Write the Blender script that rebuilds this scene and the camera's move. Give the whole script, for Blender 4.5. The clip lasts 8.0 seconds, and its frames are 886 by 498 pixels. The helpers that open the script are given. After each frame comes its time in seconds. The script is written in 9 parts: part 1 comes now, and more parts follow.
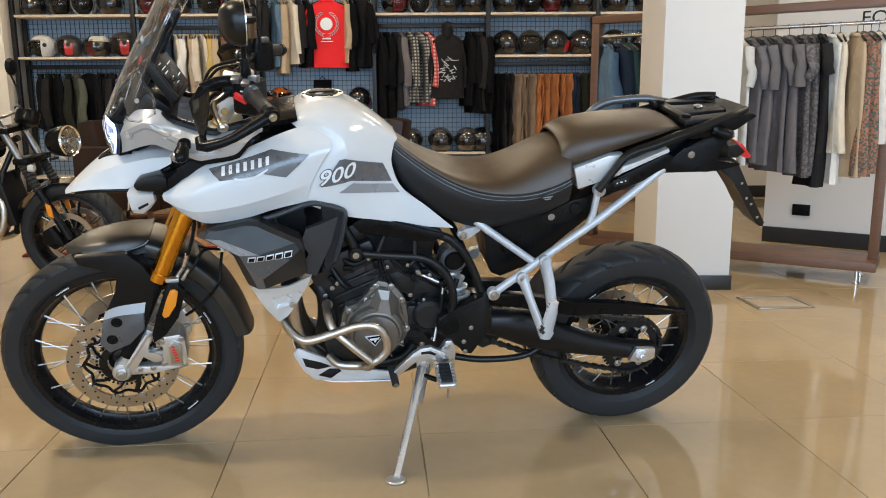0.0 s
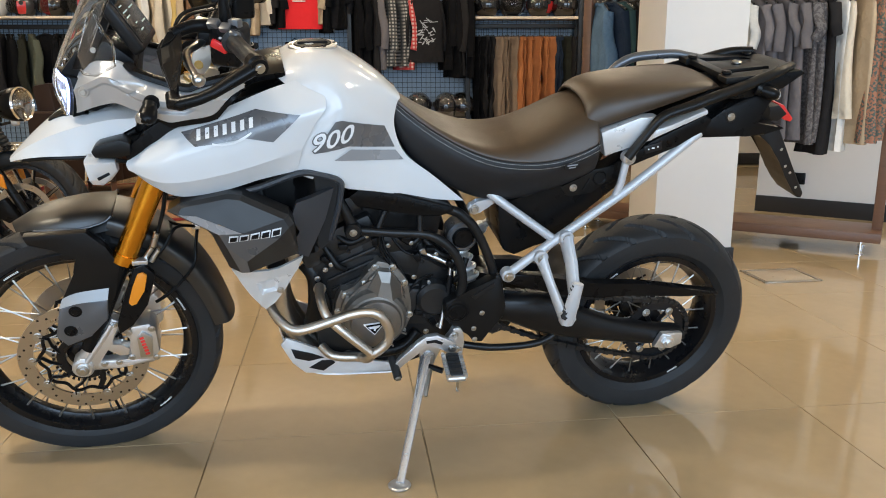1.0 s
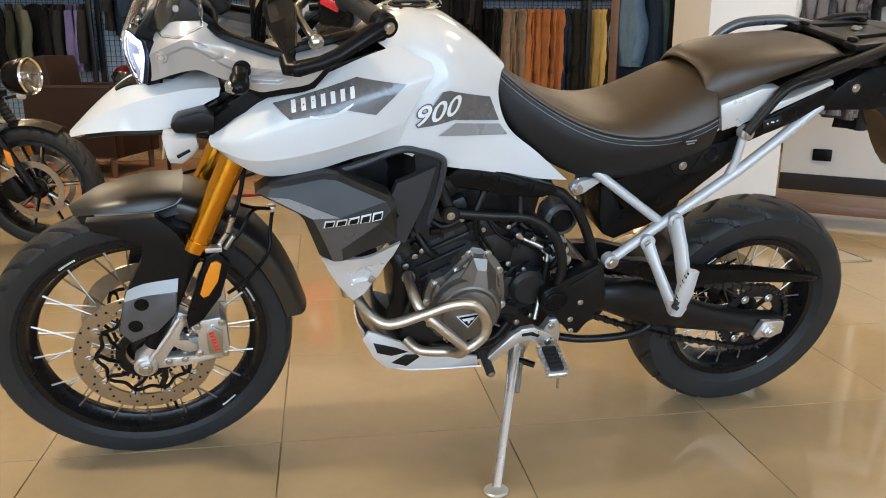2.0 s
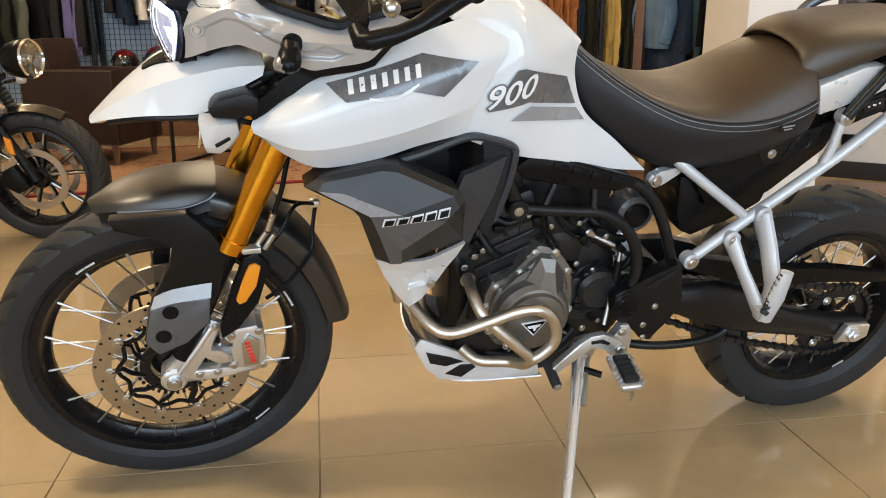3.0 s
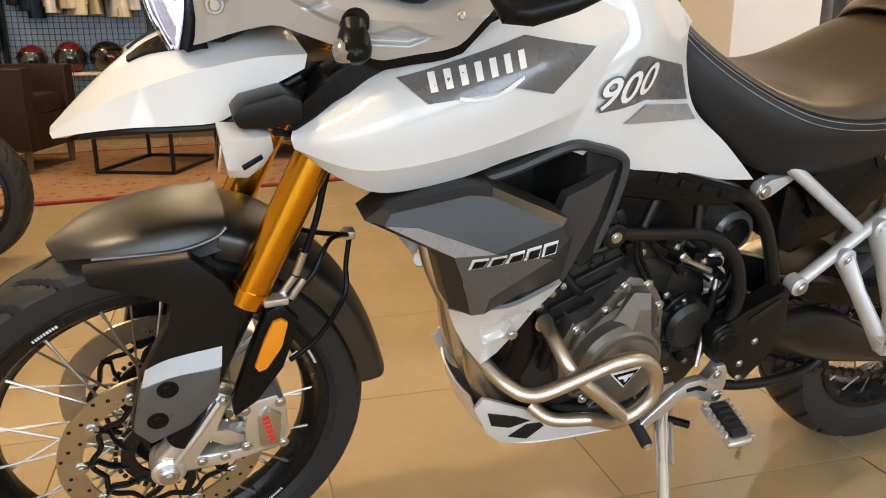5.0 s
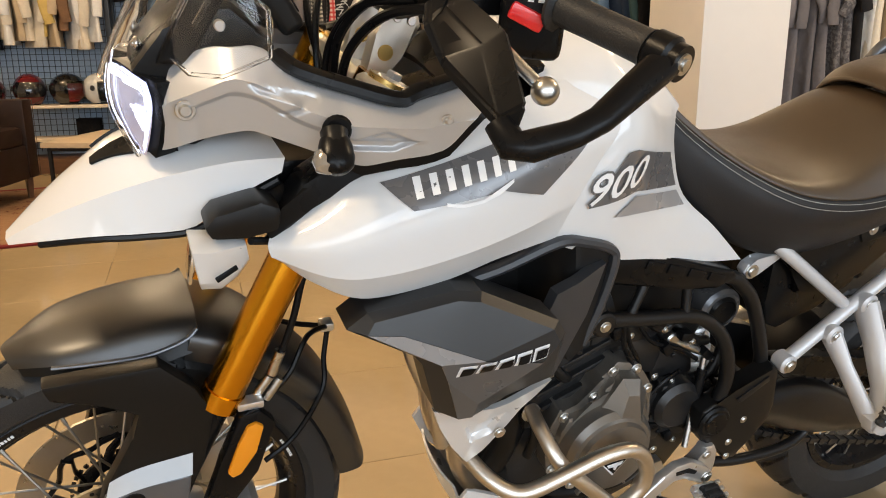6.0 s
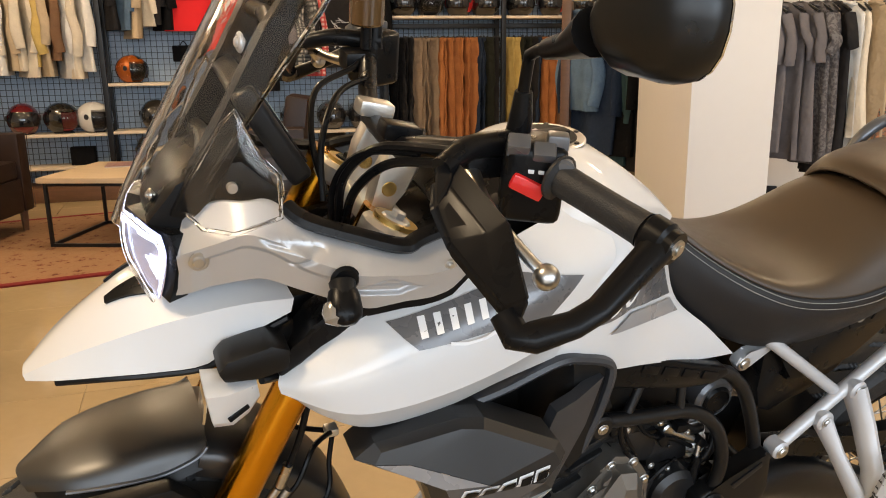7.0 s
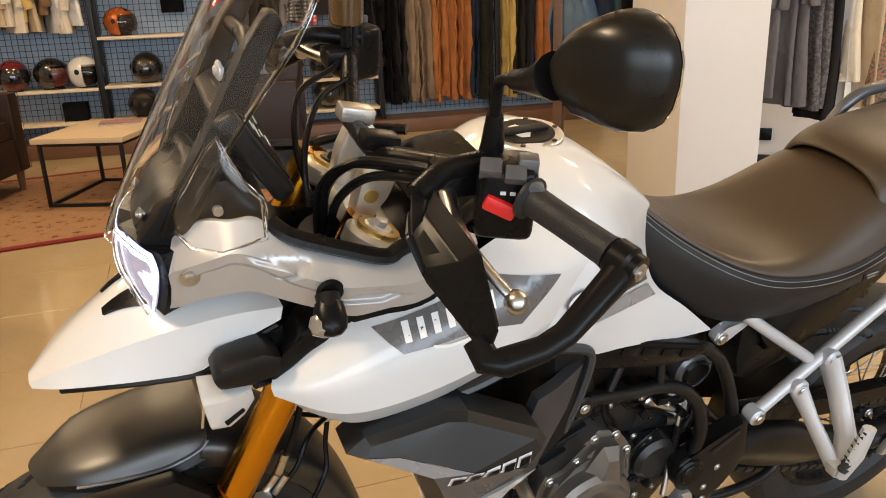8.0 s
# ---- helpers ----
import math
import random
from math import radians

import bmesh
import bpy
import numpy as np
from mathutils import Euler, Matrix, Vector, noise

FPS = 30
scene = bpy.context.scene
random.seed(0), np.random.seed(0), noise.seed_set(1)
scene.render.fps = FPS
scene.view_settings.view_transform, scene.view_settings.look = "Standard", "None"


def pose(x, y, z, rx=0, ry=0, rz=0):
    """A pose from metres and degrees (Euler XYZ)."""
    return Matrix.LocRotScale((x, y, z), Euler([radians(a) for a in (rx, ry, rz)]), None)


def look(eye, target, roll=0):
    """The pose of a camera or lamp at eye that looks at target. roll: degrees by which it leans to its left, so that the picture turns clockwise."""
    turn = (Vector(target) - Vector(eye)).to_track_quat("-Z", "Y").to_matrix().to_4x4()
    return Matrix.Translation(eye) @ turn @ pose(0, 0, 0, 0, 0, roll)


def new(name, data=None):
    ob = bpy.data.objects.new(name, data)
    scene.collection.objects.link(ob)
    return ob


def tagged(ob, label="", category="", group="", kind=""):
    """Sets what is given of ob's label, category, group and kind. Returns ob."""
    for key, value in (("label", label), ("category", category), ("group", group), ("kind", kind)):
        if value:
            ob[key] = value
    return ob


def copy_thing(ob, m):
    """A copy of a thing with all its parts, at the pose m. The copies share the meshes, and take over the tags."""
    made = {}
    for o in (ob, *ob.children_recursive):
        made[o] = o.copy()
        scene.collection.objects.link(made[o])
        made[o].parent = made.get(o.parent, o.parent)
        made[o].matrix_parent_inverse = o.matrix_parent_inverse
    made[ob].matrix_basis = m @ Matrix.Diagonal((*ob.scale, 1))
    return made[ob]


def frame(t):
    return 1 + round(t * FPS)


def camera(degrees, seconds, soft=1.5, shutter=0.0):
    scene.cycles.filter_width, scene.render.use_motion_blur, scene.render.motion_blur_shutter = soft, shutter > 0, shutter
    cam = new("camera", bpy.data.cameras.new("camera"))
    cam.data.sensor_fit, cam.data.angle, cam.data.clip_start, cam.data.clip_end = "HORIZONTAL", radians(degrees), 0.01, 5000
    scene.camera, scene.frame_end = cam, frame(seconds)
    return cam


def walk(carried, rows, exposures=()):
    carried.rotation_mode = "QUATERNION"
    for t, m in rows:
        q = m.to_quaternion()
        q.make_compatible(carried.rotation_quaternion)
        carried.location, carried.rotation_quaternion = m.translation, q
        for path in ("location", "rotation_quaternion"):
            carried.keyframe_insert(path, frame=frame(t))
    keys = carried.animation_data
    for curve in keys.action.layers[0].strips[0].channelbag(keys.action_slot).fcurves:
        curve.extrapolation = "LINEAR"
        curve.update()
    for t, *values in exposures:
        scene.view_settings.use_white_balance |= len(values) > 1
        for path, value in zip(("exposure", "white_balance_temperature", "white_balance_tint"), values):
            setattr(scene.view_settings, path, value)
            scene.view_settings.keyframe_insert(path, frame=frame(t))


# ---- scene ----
from mathutils.bvhtree import BVHTree

cam = camera(59.1, 8.0, 1.0)
METRES, EYE, TILT, LEAN, TURN = 1.72, 1.068, -10.5, 0.3, 0.0
ROWS = [
    (0.0, 0.0, 0.0, 0.0, 0.0, -0.0, -0.0),
    (0.5, -0.0164, 0.0911, 0.008, -1.0, -1.21, 0.15),
    (1.0, -0.0576, 0.161, 0.0106, -2.22, -2.31, 0.21),
    (1.5, -0.1475, 0.2245, 0.0185, -3.25, -3.27, 0.26),
    (2.0, -0.2177, 0.2743, 0.0169, -3.76, -3.99, 0.33),
    (3.5, -0.3202, 0.4586, 0.0228, -4.54, -5.48, 0.76),
    (4.0, -0.3571, 0.5188, 0.0165, -6.01, -5.82, 1.18),
    (5.5, -0.4241, 0.6385, 0.0781, -11.58, -5.01, 2.21),
    (6.0, -0.42, 0.6478, 0.1109, -12.48, -4.11, 2.36),
    (6.5, -0.4221, 0.6464, 0.159, -12.91, -3.45, 2.52),
    (7.0, -0.4263, 0.6346, 0.2002, -13.04, -3.53, 2.85),
    (7.5, -0.4303, 0.6211, 0.2358, -12.97, -5.09, 3.4),
    (8.0, -0.4137, 0.614, 0.2495, -13.16, -8.04, 4.23),
]
walk(cam, [(t, pose(0, 0, EYE, TILT, LEAN, TURN) @ pose(METRES * x, METRES * y, METRES * z, 90 + pitch, roll, yaw)) for t, x, y, z, yaw, pitch, roll in ROWS],
     exposures=((0.0, -0.03, 5400, 6), (2.0, 0.04, 5650, 7), (3.5, 0.12, 6200, 9), (4.5, 0.12, 6350, 10), (5.5, 0.07, 6550, 11), (8.0, 0.04, 6550, 12)))

# ---------------------------------------------------------------- world and lights
world = bpy.data.worlds.new("world")
scene.world = world
world.use_nodes = True
wn = world.node_tree
sky = wn.nodes.new("ShaderNodeTexSky")
sky.sky_type, sky.sun_disc = "NISHITA", False
sky.sun_elevation, sky.sun_rotation = radians(40), radians(200)
wn.links.new(sky.outputs[0], wn.nodes["Background"].inputs[0])
wn.nodes["Background"].inputs[1].default_value = 0.1


def area(name, at, to, w, h, watts, color):
    d = bpy.data.lights.new(name, "AREA")
    d.shape, d.size, d.size_y, d.energy, d.color = "RECTANGLE", w, h, watts, color
    ob = new(name, d)
    ob.matrix_world = look(at, to)
    return ob


# daylight through the shop window behind the camera, warm ceiling lamps over the floor
for wx, watts in ((-4.55, 70), (-1.85, 88), (0.85, 100), (3.55, 160)):
    area("window_light", (wx, -4.12, 1.9), (wx * 0.6, 3.0, 0.9), 2.5, 2.8, watts, (0.76, 0.88, 1.0))
# lamps are out of view; number, places and powers are assumed
LAMPS = ((-4.2, 6.9), (-1.4, 6.9), (1.4, 6.9), (4.0, 5.8), (-3.7, 5.3), (-1.2, 4.7), (2.2, 3.7), (3.2, 2.6), (-2.4, 1.6))
for lx, ly in LAMPS:
    area("ceiling_lamp_light", (lx, ly, 3.37), (lx, ly, 0), 0.6, 0.2, 29 if ly > 6 else (66 if lx < 0 else 60) if ly < 3 else 22 if lx < -3 else 20 if lx < 0 else 13, (1.0, 0.77, 0.49))
    # upward half added so that the unseen ceiling glows warm
    area("ceiling_lamp_uplight", (lx, ly, 3.45), (lx, ly, 9), 0.9, 0.3, 16 if ly > 6 else 34 if lx < -3 else 23 if lx < 2 else 12, (1.0, 0.75, 0.45))

# ---------------------------------------------------------------- materials
MATS = {}


def mat(name, color, rough=0.5, metal=0.0, vary=0.08, scale=8.0, bump=0.0, bump_scale=200.0, coat=0.0, rvary=0.08,
        spec=0.5, emit=None, random=0.0, bump_dist=0.002, coord="Object", stretch=(1, 1, 1)):
    """A surface with a base colour, two scales of tone variation, uneven gloss and fine relief."""
    if name in MATS:
        return MATS[name]
    m = bpy.data.materials.new(name)
    MATS[name] = m
    m.use_nodes = True
    nt = m.node_tree
    b = nt.nodes["Principled BSDF"]
    c = nt.nodes.new("ShaderNodeTexCoord")
    mp = nt.nodes.new("ShaderNodeMapping")
    mp.inputs["Scale"].default_value = stretch
    nt.links.new(c.outputs[coord], mp.inputs[0])

    def noise_at(s, detail=4.0):
        n = nt.nodes.new("ShaderNodeTexNoise")
        n.inputs["Scale"].default_value, n.inputs["Detail"].default_value = s, detail
        nt.links.new(mp.outputs[0], n.inputs["Vector"])
        return n.outputs[0]

    def math_node(op, a, v):
        n = nt.nodes.new("ShaderNodeMath")
        n.operation = op
        for k, x in enumerate((a, v)):
            if isinstance(x, (int, float)):
                n.inputs[k].default_value = x
            else:
                nt.links.new(x, n.inputs[k])
        return n.outputs[0]

    coarse, fine = noise_at(scale), noise_at(scale * 9)
    tone = math_node("ADD", math_node("MULTIPLY", math_node("SUBTRACT", coarse, 0.5), 2 * vary), math_node("MULTIPLY", math_node("SUBTRACT", fine, 0.5), vary))
    if random:
        info = nt.nodes.new("ShaderNodeObjectInfo")
        tone = math_node("ADD", tone, math_node("MULTIPLY", math_node("SUBTRACT", info.outputs["Random"], 0.5), 2 * random))
    tone = math_node("ADD", tone, 1.0)
    hsv = nt.nodes.new("ShaderNodeHueSaturation")
    hsv.inputs["Color"].default_value = (*color, 1)
    nt.links.new(tone, hsv.inputs["Value"])
    nt.links.new(hsv.outputs[0], b.inputs["Base Color"])
    r = math_node("ADD", math_node("MULTIPLY", math_node("SUBTRACT", noise_at(scale * 3), 0.5), 2 * rvary), rough)
    nt.links.new(r, b.inputs["Roughness"])
    b.inputs["Metallic"].default_value = metal
    b.inputs["Coat Weight"].default_value = coat
    b.inputs["Specular IOR Level"].default_value = spec
    b.inputs["Coat Roughness"].default_value = 0.04
    if bump:
        bp = nt.nodes.new("ShaderNodeBump")
        bp.inputs["Strength"].default_value, bp.inputs["Distance"].default_value = bump, bump_dist
        nt.links.new(noise_at(bump_scale, 2.0), bp.inputs["Height"])
        nt.links.new(bp.outputs[0], b.inputs["Normal"])
    if emit:
        b.inputs["Emission Color"].default_value = (*emit[:3], 1)
        b.inputs["Emission Strength"].default_value = emit[3]
    return m


def glass(name, color=(1, 1, 1), rough=0.0, alpha_mix=0.0):
    m = bpy.data.materials.new(name)
    m.use_nodes = True
    nt = m.node_tree
    b = nt.nodes["Principled BSDF"]
    b.inputs["Base Color"].default_value = (*color, 1)
    b.inputs["Roughness"].default_value = rough
    b.inputs["Transmission Weight"].default_value = 1.0
    b.inputs["IOR"].default_value = 1.4
    MATS[name] = m
    return m


WHITE_PAINT = mat("white_gloss_paint", (0.64, 0.65, 0.66), 0.5, vary=0.01, spec=0.3, coat=1.0, rvary=0.03)
PALE = mat("pale_silver_paint", (0.66, 0.66, 0.66), 0.3, 0.35, vary=0.03)
SILVER_PAINT = mat("satin_silver_paint", (0.47, 0.475, 0.485), 0.38, 0.5, vary=0.012, rvary=0.015)
BLACK_PLASTIC = mat("matt_black_plastic", (0.006, 0.006, 0.0062), 0.36, vary=0.15, spec=0.24, bump=0.03, bump_scale=800)
FENDER_PLASTIC = mat("matt_mudguard_plastic", (0.006, 0.006, 0.006), 0.42, vary=0.1, bump=0.03, bump_scale=900, spec=1.0)
DARK_PLASTIC = mat("satin_black_plastic", (0.005, 0.005, 0.0054), 0.29, vary=0.1, bump=0.02, bump_scale=700, spec=0.15)
GREY_PLASTIC = mat("graphite_grey_paint", (0.12, 0.125, 0.135), 0.3, 0.5, vary=0.05)
DECAL_GREY = mat("grey_decal", (0.12, 0.122, 0.13), 0.28, 0.2, vary=0.03, coat=0.4)
DECAL_LIGHT = mat("light_grey_decal", (0.28, 0.29, 0.31), 0.28, 0.2, vary=0.03, coat=0.4)
DECAL_WHITE = mat("white_decal", (0.75, 0.76, 0.77), 0.3, vary=0.02, coat=0.3)
RUBBER = mat("tyre_rubber", (0.021, 0.021, 0.0215), 0.5, vary=0.2, scale=14, bump=0.3, bump_scale=500, spec=0.3)
RIM_BLACK = mat("black_anodised_rim", (0.006, 0.006, 0.007), 0.28, 0.2, vary=0.08, spec=0.4)
STEEL = mat("polished_steel", (0.52, 0.52, 0.51), 0.30, 1.0, vary=0.06)
SPOKE_STEEL = mat("stainless_spoke", (0.42, 0.41, 0.39), 0.38, 1.0, vary=0.06)
BRUSHED = mat("brushed_stainless_tube", (0.62, 0.57, 0.50), 0.36, 1.0, vary=0.1, scale=14, bump=0.05, bump_scale=600)
ALLOY = mat("cast_alloy", (0.70, 0.70, 0.70), 0.32, 0.85, vary=0.08, bump=0.1, bump_scale=700)
DISC_STEEL = mat("brake_disc_steel", (0.50, 0.47, 0.43), 0.3, 1.0, vary=0.08, scale=20)
GOLD = mat("gold_anodised_tube", (0.72, 0.33, 0.02), 0.22, 1.0, vary=0.05)
COWL_PLASTIC = mat("matt_cowl_plastic", (0.013, 0.013, 0.0135), 0.38, vary=0.12, spec=0.45, bump=0.03, bump_scale=800)
ENGINE = mat("dark_engine_casting", (0.011, 0.011, 0.0115), 0.36, 0.0, vary=0.2, bump=0.15, bump_scale=500, spec=0.45)
ENGINE_COVER = mat("bronze_grey_engine_cover", (0.20, 0.185, 0.165), 0.36, 0.75, vary=0.1, bump=0.12, bump_scale=800)
FRAME_BLACK = mat("powder_coated_frame", (0.007, 0.007, 0.0075), 0.34, 0.0, vary=0.1, bump=0.04, bump_scale=900, spec=0.3)
FRAME_SILVER = mat("silver_painted_frame", (0.54, 0.55, 0.57), 0.42, 0.3, vary=0.04)
# black vinyl whose warm lamp sheen is put into the brown base colour
SEAT_SHEEN = mat("warm_sheen_seat_vinyl", (0.042, 0.026, 0.013), 0.43, vary=0.1, bump=0.15, bump_scale=700, spec=0.62)
# the flanks are black vinyl without that warm sheen in the base
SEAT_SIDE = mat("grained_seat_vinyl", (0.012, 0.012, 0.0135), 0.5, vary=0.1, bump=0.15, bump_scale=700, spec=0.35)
THREAD = mat("white_thread", (0.45, 0.45, 0.44), 0.8)
AMBER = mat("amber_plastic", (0.75, 0.26, 0.01), 0.25, vary=0.05, coat=0.5)
RED_PLASTIC = mat("red_plastic", (0.62, 0.02, 0.02), 0.3, vary=0.05, coat=0.4)
CLEAR = glass("clear_plastic", (0.97, 0.98, 0.99))
SMOKED = glass("smoked_plastic", (0.55, 0.55, 0.55))
LAMP_ON = mat("lit_lamp", (0.9, 0.92, 1.0), 0.3, emit=(0.70, 0.76, 1.0, 1.9))
CHROME = mat("chrome", (0.82, 0.82, 0.82), 0.08, 1.0, vary=0.02)
MIRROR = mat("mirror", (0.9, 0.9, 0.9), 0.02, 1.0, vary=0.0, rvary=0.0)
FLOOR_TILE = mat("polished_floor_tile", (0.40, 0.305, 0.178), 0.07, vary=0.13, scale=2.6, random=0.025, rvary=0.04, bump=0.006, bump_scale=12, coord="Object")
GROUT = mat("tile_grout", (0.33, 0.26, 0.165), 0.6)
PLASTER = mat("white_wall_paint", (0.66, 0.65, 0.64), 0.7, vary=0.03, scale=2, bump=0.1, bump_scale=150)
CREAM = mat("cream_wall_paint", (0.70, 0.64, 0.54), 0.7, vary=0.03, scale=2, bump=0.1, bump_scale=150)
BLUE_WALL = mat("pale_blue_panel", (0.30, 0.39, 0.50), 0.6, vary=0.05, scale=2)
SKIRT = mat("black_skirting", (0.02, 0.02, 0.022), 0.35)
# unseen ceiling, tinted warm so that dark tops reflect gold
CEILING = mat("ceiling_paint", (0.68, 0.56, 0.40), 0.8, vary=0.03, scale=2)
BLACK_STEEL = mat("black_steel", (0.007, 0.007, 0.008), 0.4, 0.0, spec=0.35)
WIRE = mat("grid_wire", (0.05, 0.06, 0.07), 0.45, 0.5)
SHELF_WOOD = mat("pale_shelf_board", (0.62, 0.52, 0.40), 0.5, vary=0.08, scale=5, stretch=(1, 8, 8))
WALNUT = mat("walnut_wood", (0.13, 0.065, 0.035), 0.4, vary=0.25, scale=6, stretch=(1, 7, 7))
LEATHER = mat("brown_leather", (0.024, 0.012, 0.008), 0.42, vary=0.25, scale=5, bump=0.4, bump_scale=160, spec=0.3)

# ---------------------------------------------------------------- mesh helpers


def obj(name, bm, material, smooth=40):
    me = bpy.data.meshes.new(name)
    bmesh.ops.recalc_face_normals(bm, faces=bm.faces)
    for f in bm.faces:
        f.smooth = True
    for e in bm.edges:
        if len(e.link_faces) == 2 and e.calc_face_angle(0) > radians(smooth):
            e.smooth = False
    bm.to_mesh(me)
    bm.free()
    me.materials.append(material)
    return new(name, me)


def part(name, bm, material, parent, label="", smooth=40, sub=0):
    ob = obj(name, bm, material, smooth)
    ob.parent = parent
    if label:
        tagged(ob, label)
    if sub:
        mod = ob.modifiers.new("round", "SUBSURF")
        mod.levels = mod.render_levels = sub
    return ob


def thing(name, label, category, m=Matrix(), group="", kind=""):
    e = new(name)
    e.empty_display_size = 0.1
    e.matrix_world = m
    return tagged(e, label, category, group, kind)


def box(bm, size, at=(0, 0, 0), bevel=0.0, rot=None, seg=2):
    g = bmesh.ops.create_cube(bm, size=1)["verts"]
    m = Matrix.Translation(at) @ (rot or Matrix()) @ Matrix.Diagonal((*size, 1))
    bmesh.ops.transform(bm, matrix=m, verts=g)
    if bevel:
        ed = list({e for v in g for e in v.link_edges})
        bmesh.ops.bevel(bm, geom=ed, offset=bevel, segments=seg, profile=0.6, affect="EDGES", clamp_overlap=True)
    return bm


def boxes(*specs):
    bm = bmesh.new()
    for s in specs:
        box(bm, *s)
    return bm


def spline(pts, n=6, closed=False):
    """Catmull-Rom through the points."""
    p = [Vector(q) for q in pts]
    out = []
    k = len(p)
    for i in range(k if closed else k - 1):
        a, b, c, d = (p[(i + o) % k] if closed else p[min(max(i + o, 0), k - 1)] for o in (-1, 0, 1, 2))
        for j in range(n):
            t = j / n
            out.append(0.5 * ((2 * b) + (c - a) * t + (2 * a - 5 * b + 4 * c - d) * t * t + (3 * b - a - 3 * c + d) * t ** 3))
    if not closed:
        out.append(p[-1])
    return out


def tube(bm, pts, r, seg=10, closed=False, smooth=0, flat=1.0):
    """A round bar of radius r (or a list of radii) along the points."""
    if smooth:
        k = len(pts)
        rr = r
        pts = spline(pts, smooth, closed)
        if isinstance(r, (list, tuple)):
            r = [rr[min(int(i / smooth), k - 1)] + (rr[min(int(i / smooth) + 1, k - 1)] - rr[min(int(i / smooth), k - 1)]) * (i / smooth % 1) for i in range(len(pts))]
    pts = [Vector(p) for p in pts]
    n = len(pts)
    rads = r if isinstance(r, (list, tuple)) else [r] * n
    rings, up = [], None
    for i in range(n):
        a, b = (pts[(i - 1) % n], pts[(i + 1) % n]) if closed else (pts[max(i - 1, 0)], pts[min(i + 1, n - 1)])
        d = (b - a).normalized()
        if up is None:
            up = Vector((0, 0, 1)) if abs(d.z) < 0.9 else Vector((0, 1, 0))
        side = d.cross(up).normalized()
        up = side.cross(d).normalized()
        rings.append([bm.verts.new(pts[i] + rads[i] * (math.cos(q) * side + flat * math.sin(q) * up)) for q in (2 * math.pi * j / seg for j in range(seg))])
    for i in range(n if closed else n - 1):
        a, b = rings[i], rings[(i + 1) % n]
        for j in range(seg):
            bm.faces.new((a[j], a[(j + 1) % seg], b[(j + 1) % seg], b[j]))
    if not closed:
        bm.faces.new(rings[0])
        bm.faces.new(rings[-1][::-1])
    return bm


def bars(*specs, **k):
    bm = bmesh.new()
    for s in specs:
        tube(bm, *s, **k)
    return bm


def lathe(bm, profile, seg=48, closed=True, m=Matrix()):
    """Turns a profile of (radius, y) about the y axis."""
    rings = []
    for i in range(seg):
        a = 2 * math.pi * i / seg
        rings.append([bm.verts.new(m @ Vector((r * math.cos(a), y, r * math.sin(a)))) for r, y in profile])
    k = len(profile)
    for i in range(seg):
        a, b = rings[i], rings[(i + 1) % seg]
        for j in range(k if closed else k - 1):
            bm.faces.new((a[j], a[(j + 1) % k], b[(j + 1) % k], b[j]))
    return bm


def disk(bm, r, y0, y1, at=(0, 0, 0), seg=24, bevel=0.0, axis="Y"):
    """A round plug from y0 to y1 at a centre, along an axis."""
    rot = {"Y": Matrix(), "X": Matrix.Rotation(radians(-90), 4, "Z"), "Z": Matrix.Rotation(radians(90), 4, "X")}[axis]
    b = min(bevel, abs(y1 - y0) / 2, r / 2)
    s = 1 if y1 > y0 else -1
    prof = [(1e-5, y0), (r - b, y0), (r, y0 + s * b), (r, y1 - s * b), (r - b, y1), (1e-5, y1)]
    return lathe(bm, prof, seg, False, Matrix.Translation(at) @ rot)


def slab(bm, poly, y0, y1, bevel=0.004, seg=2, hollow=None):
    """A plate: an outline in x and z between two values of y (or y as a function of x and z, plus a depth y1)."""
    f = y0 if callable(y0) else (lambda x, z: y0)
    g = (lambda x, z: f(x, z) + y1) if callable(y0) else (lambda x, z: y1)
    a = [bm.verts.new((x, f(x, z), z)) for x, z in poly]
    b = [bm.verts.new((x, g(x, z), z)) for x, z in poly]
    n = len(poly)
    faces = [bm.faces.new(a), bm.faces.new(b[::-1])] + [bm.faces.new((a[i], b[i], b[(i + 1) % n], a[(i + 1) % n])) for i in range(n)]
    if bevel:
        ed = list({e for q in faces for e in q.edges})
        bmesh.ops.bevel(bm, geom=ed, offset=bevel, segments=seg, profile=0.6, affect="EDGES", clamp_overlap=True)
    return bm


def loft(bm, rings, closed_ring=True, caps=True):
    """Skins rings of equally many points."""
    rows = [[bm.verts.new(p) for p in r] for r in rings]
    k = len(rows[0])
    for a, b in zip(rows, rows[1:]):
        for j in range(k if closed_ring else k - 1):
            bm.faces.new((a[j], a[(j + 1) % k], b[(j + 1) % k], b[j]))
    if caps and closed_ring:
        bm.faces.new(rows[0])
        bm.faces.new(rows[-1][::-1])
    return bm


def half_loft(bm, stations):
    """Skins stations (x, [(y, z), ...]) from the middle line outwards, mirrored across y = 0."""
    rings = []
    for x, prof in stations:
        right = [(x if len(q) == 2 else q[2], q[0], q[1]) for q in prof]
        left = [(px, -y, z) for px, y, z in right[::-1]]
        rings.append(left + [q for q in right if abs(q[1]) > 1e-6])
    return loft(bm, rings, False, False)


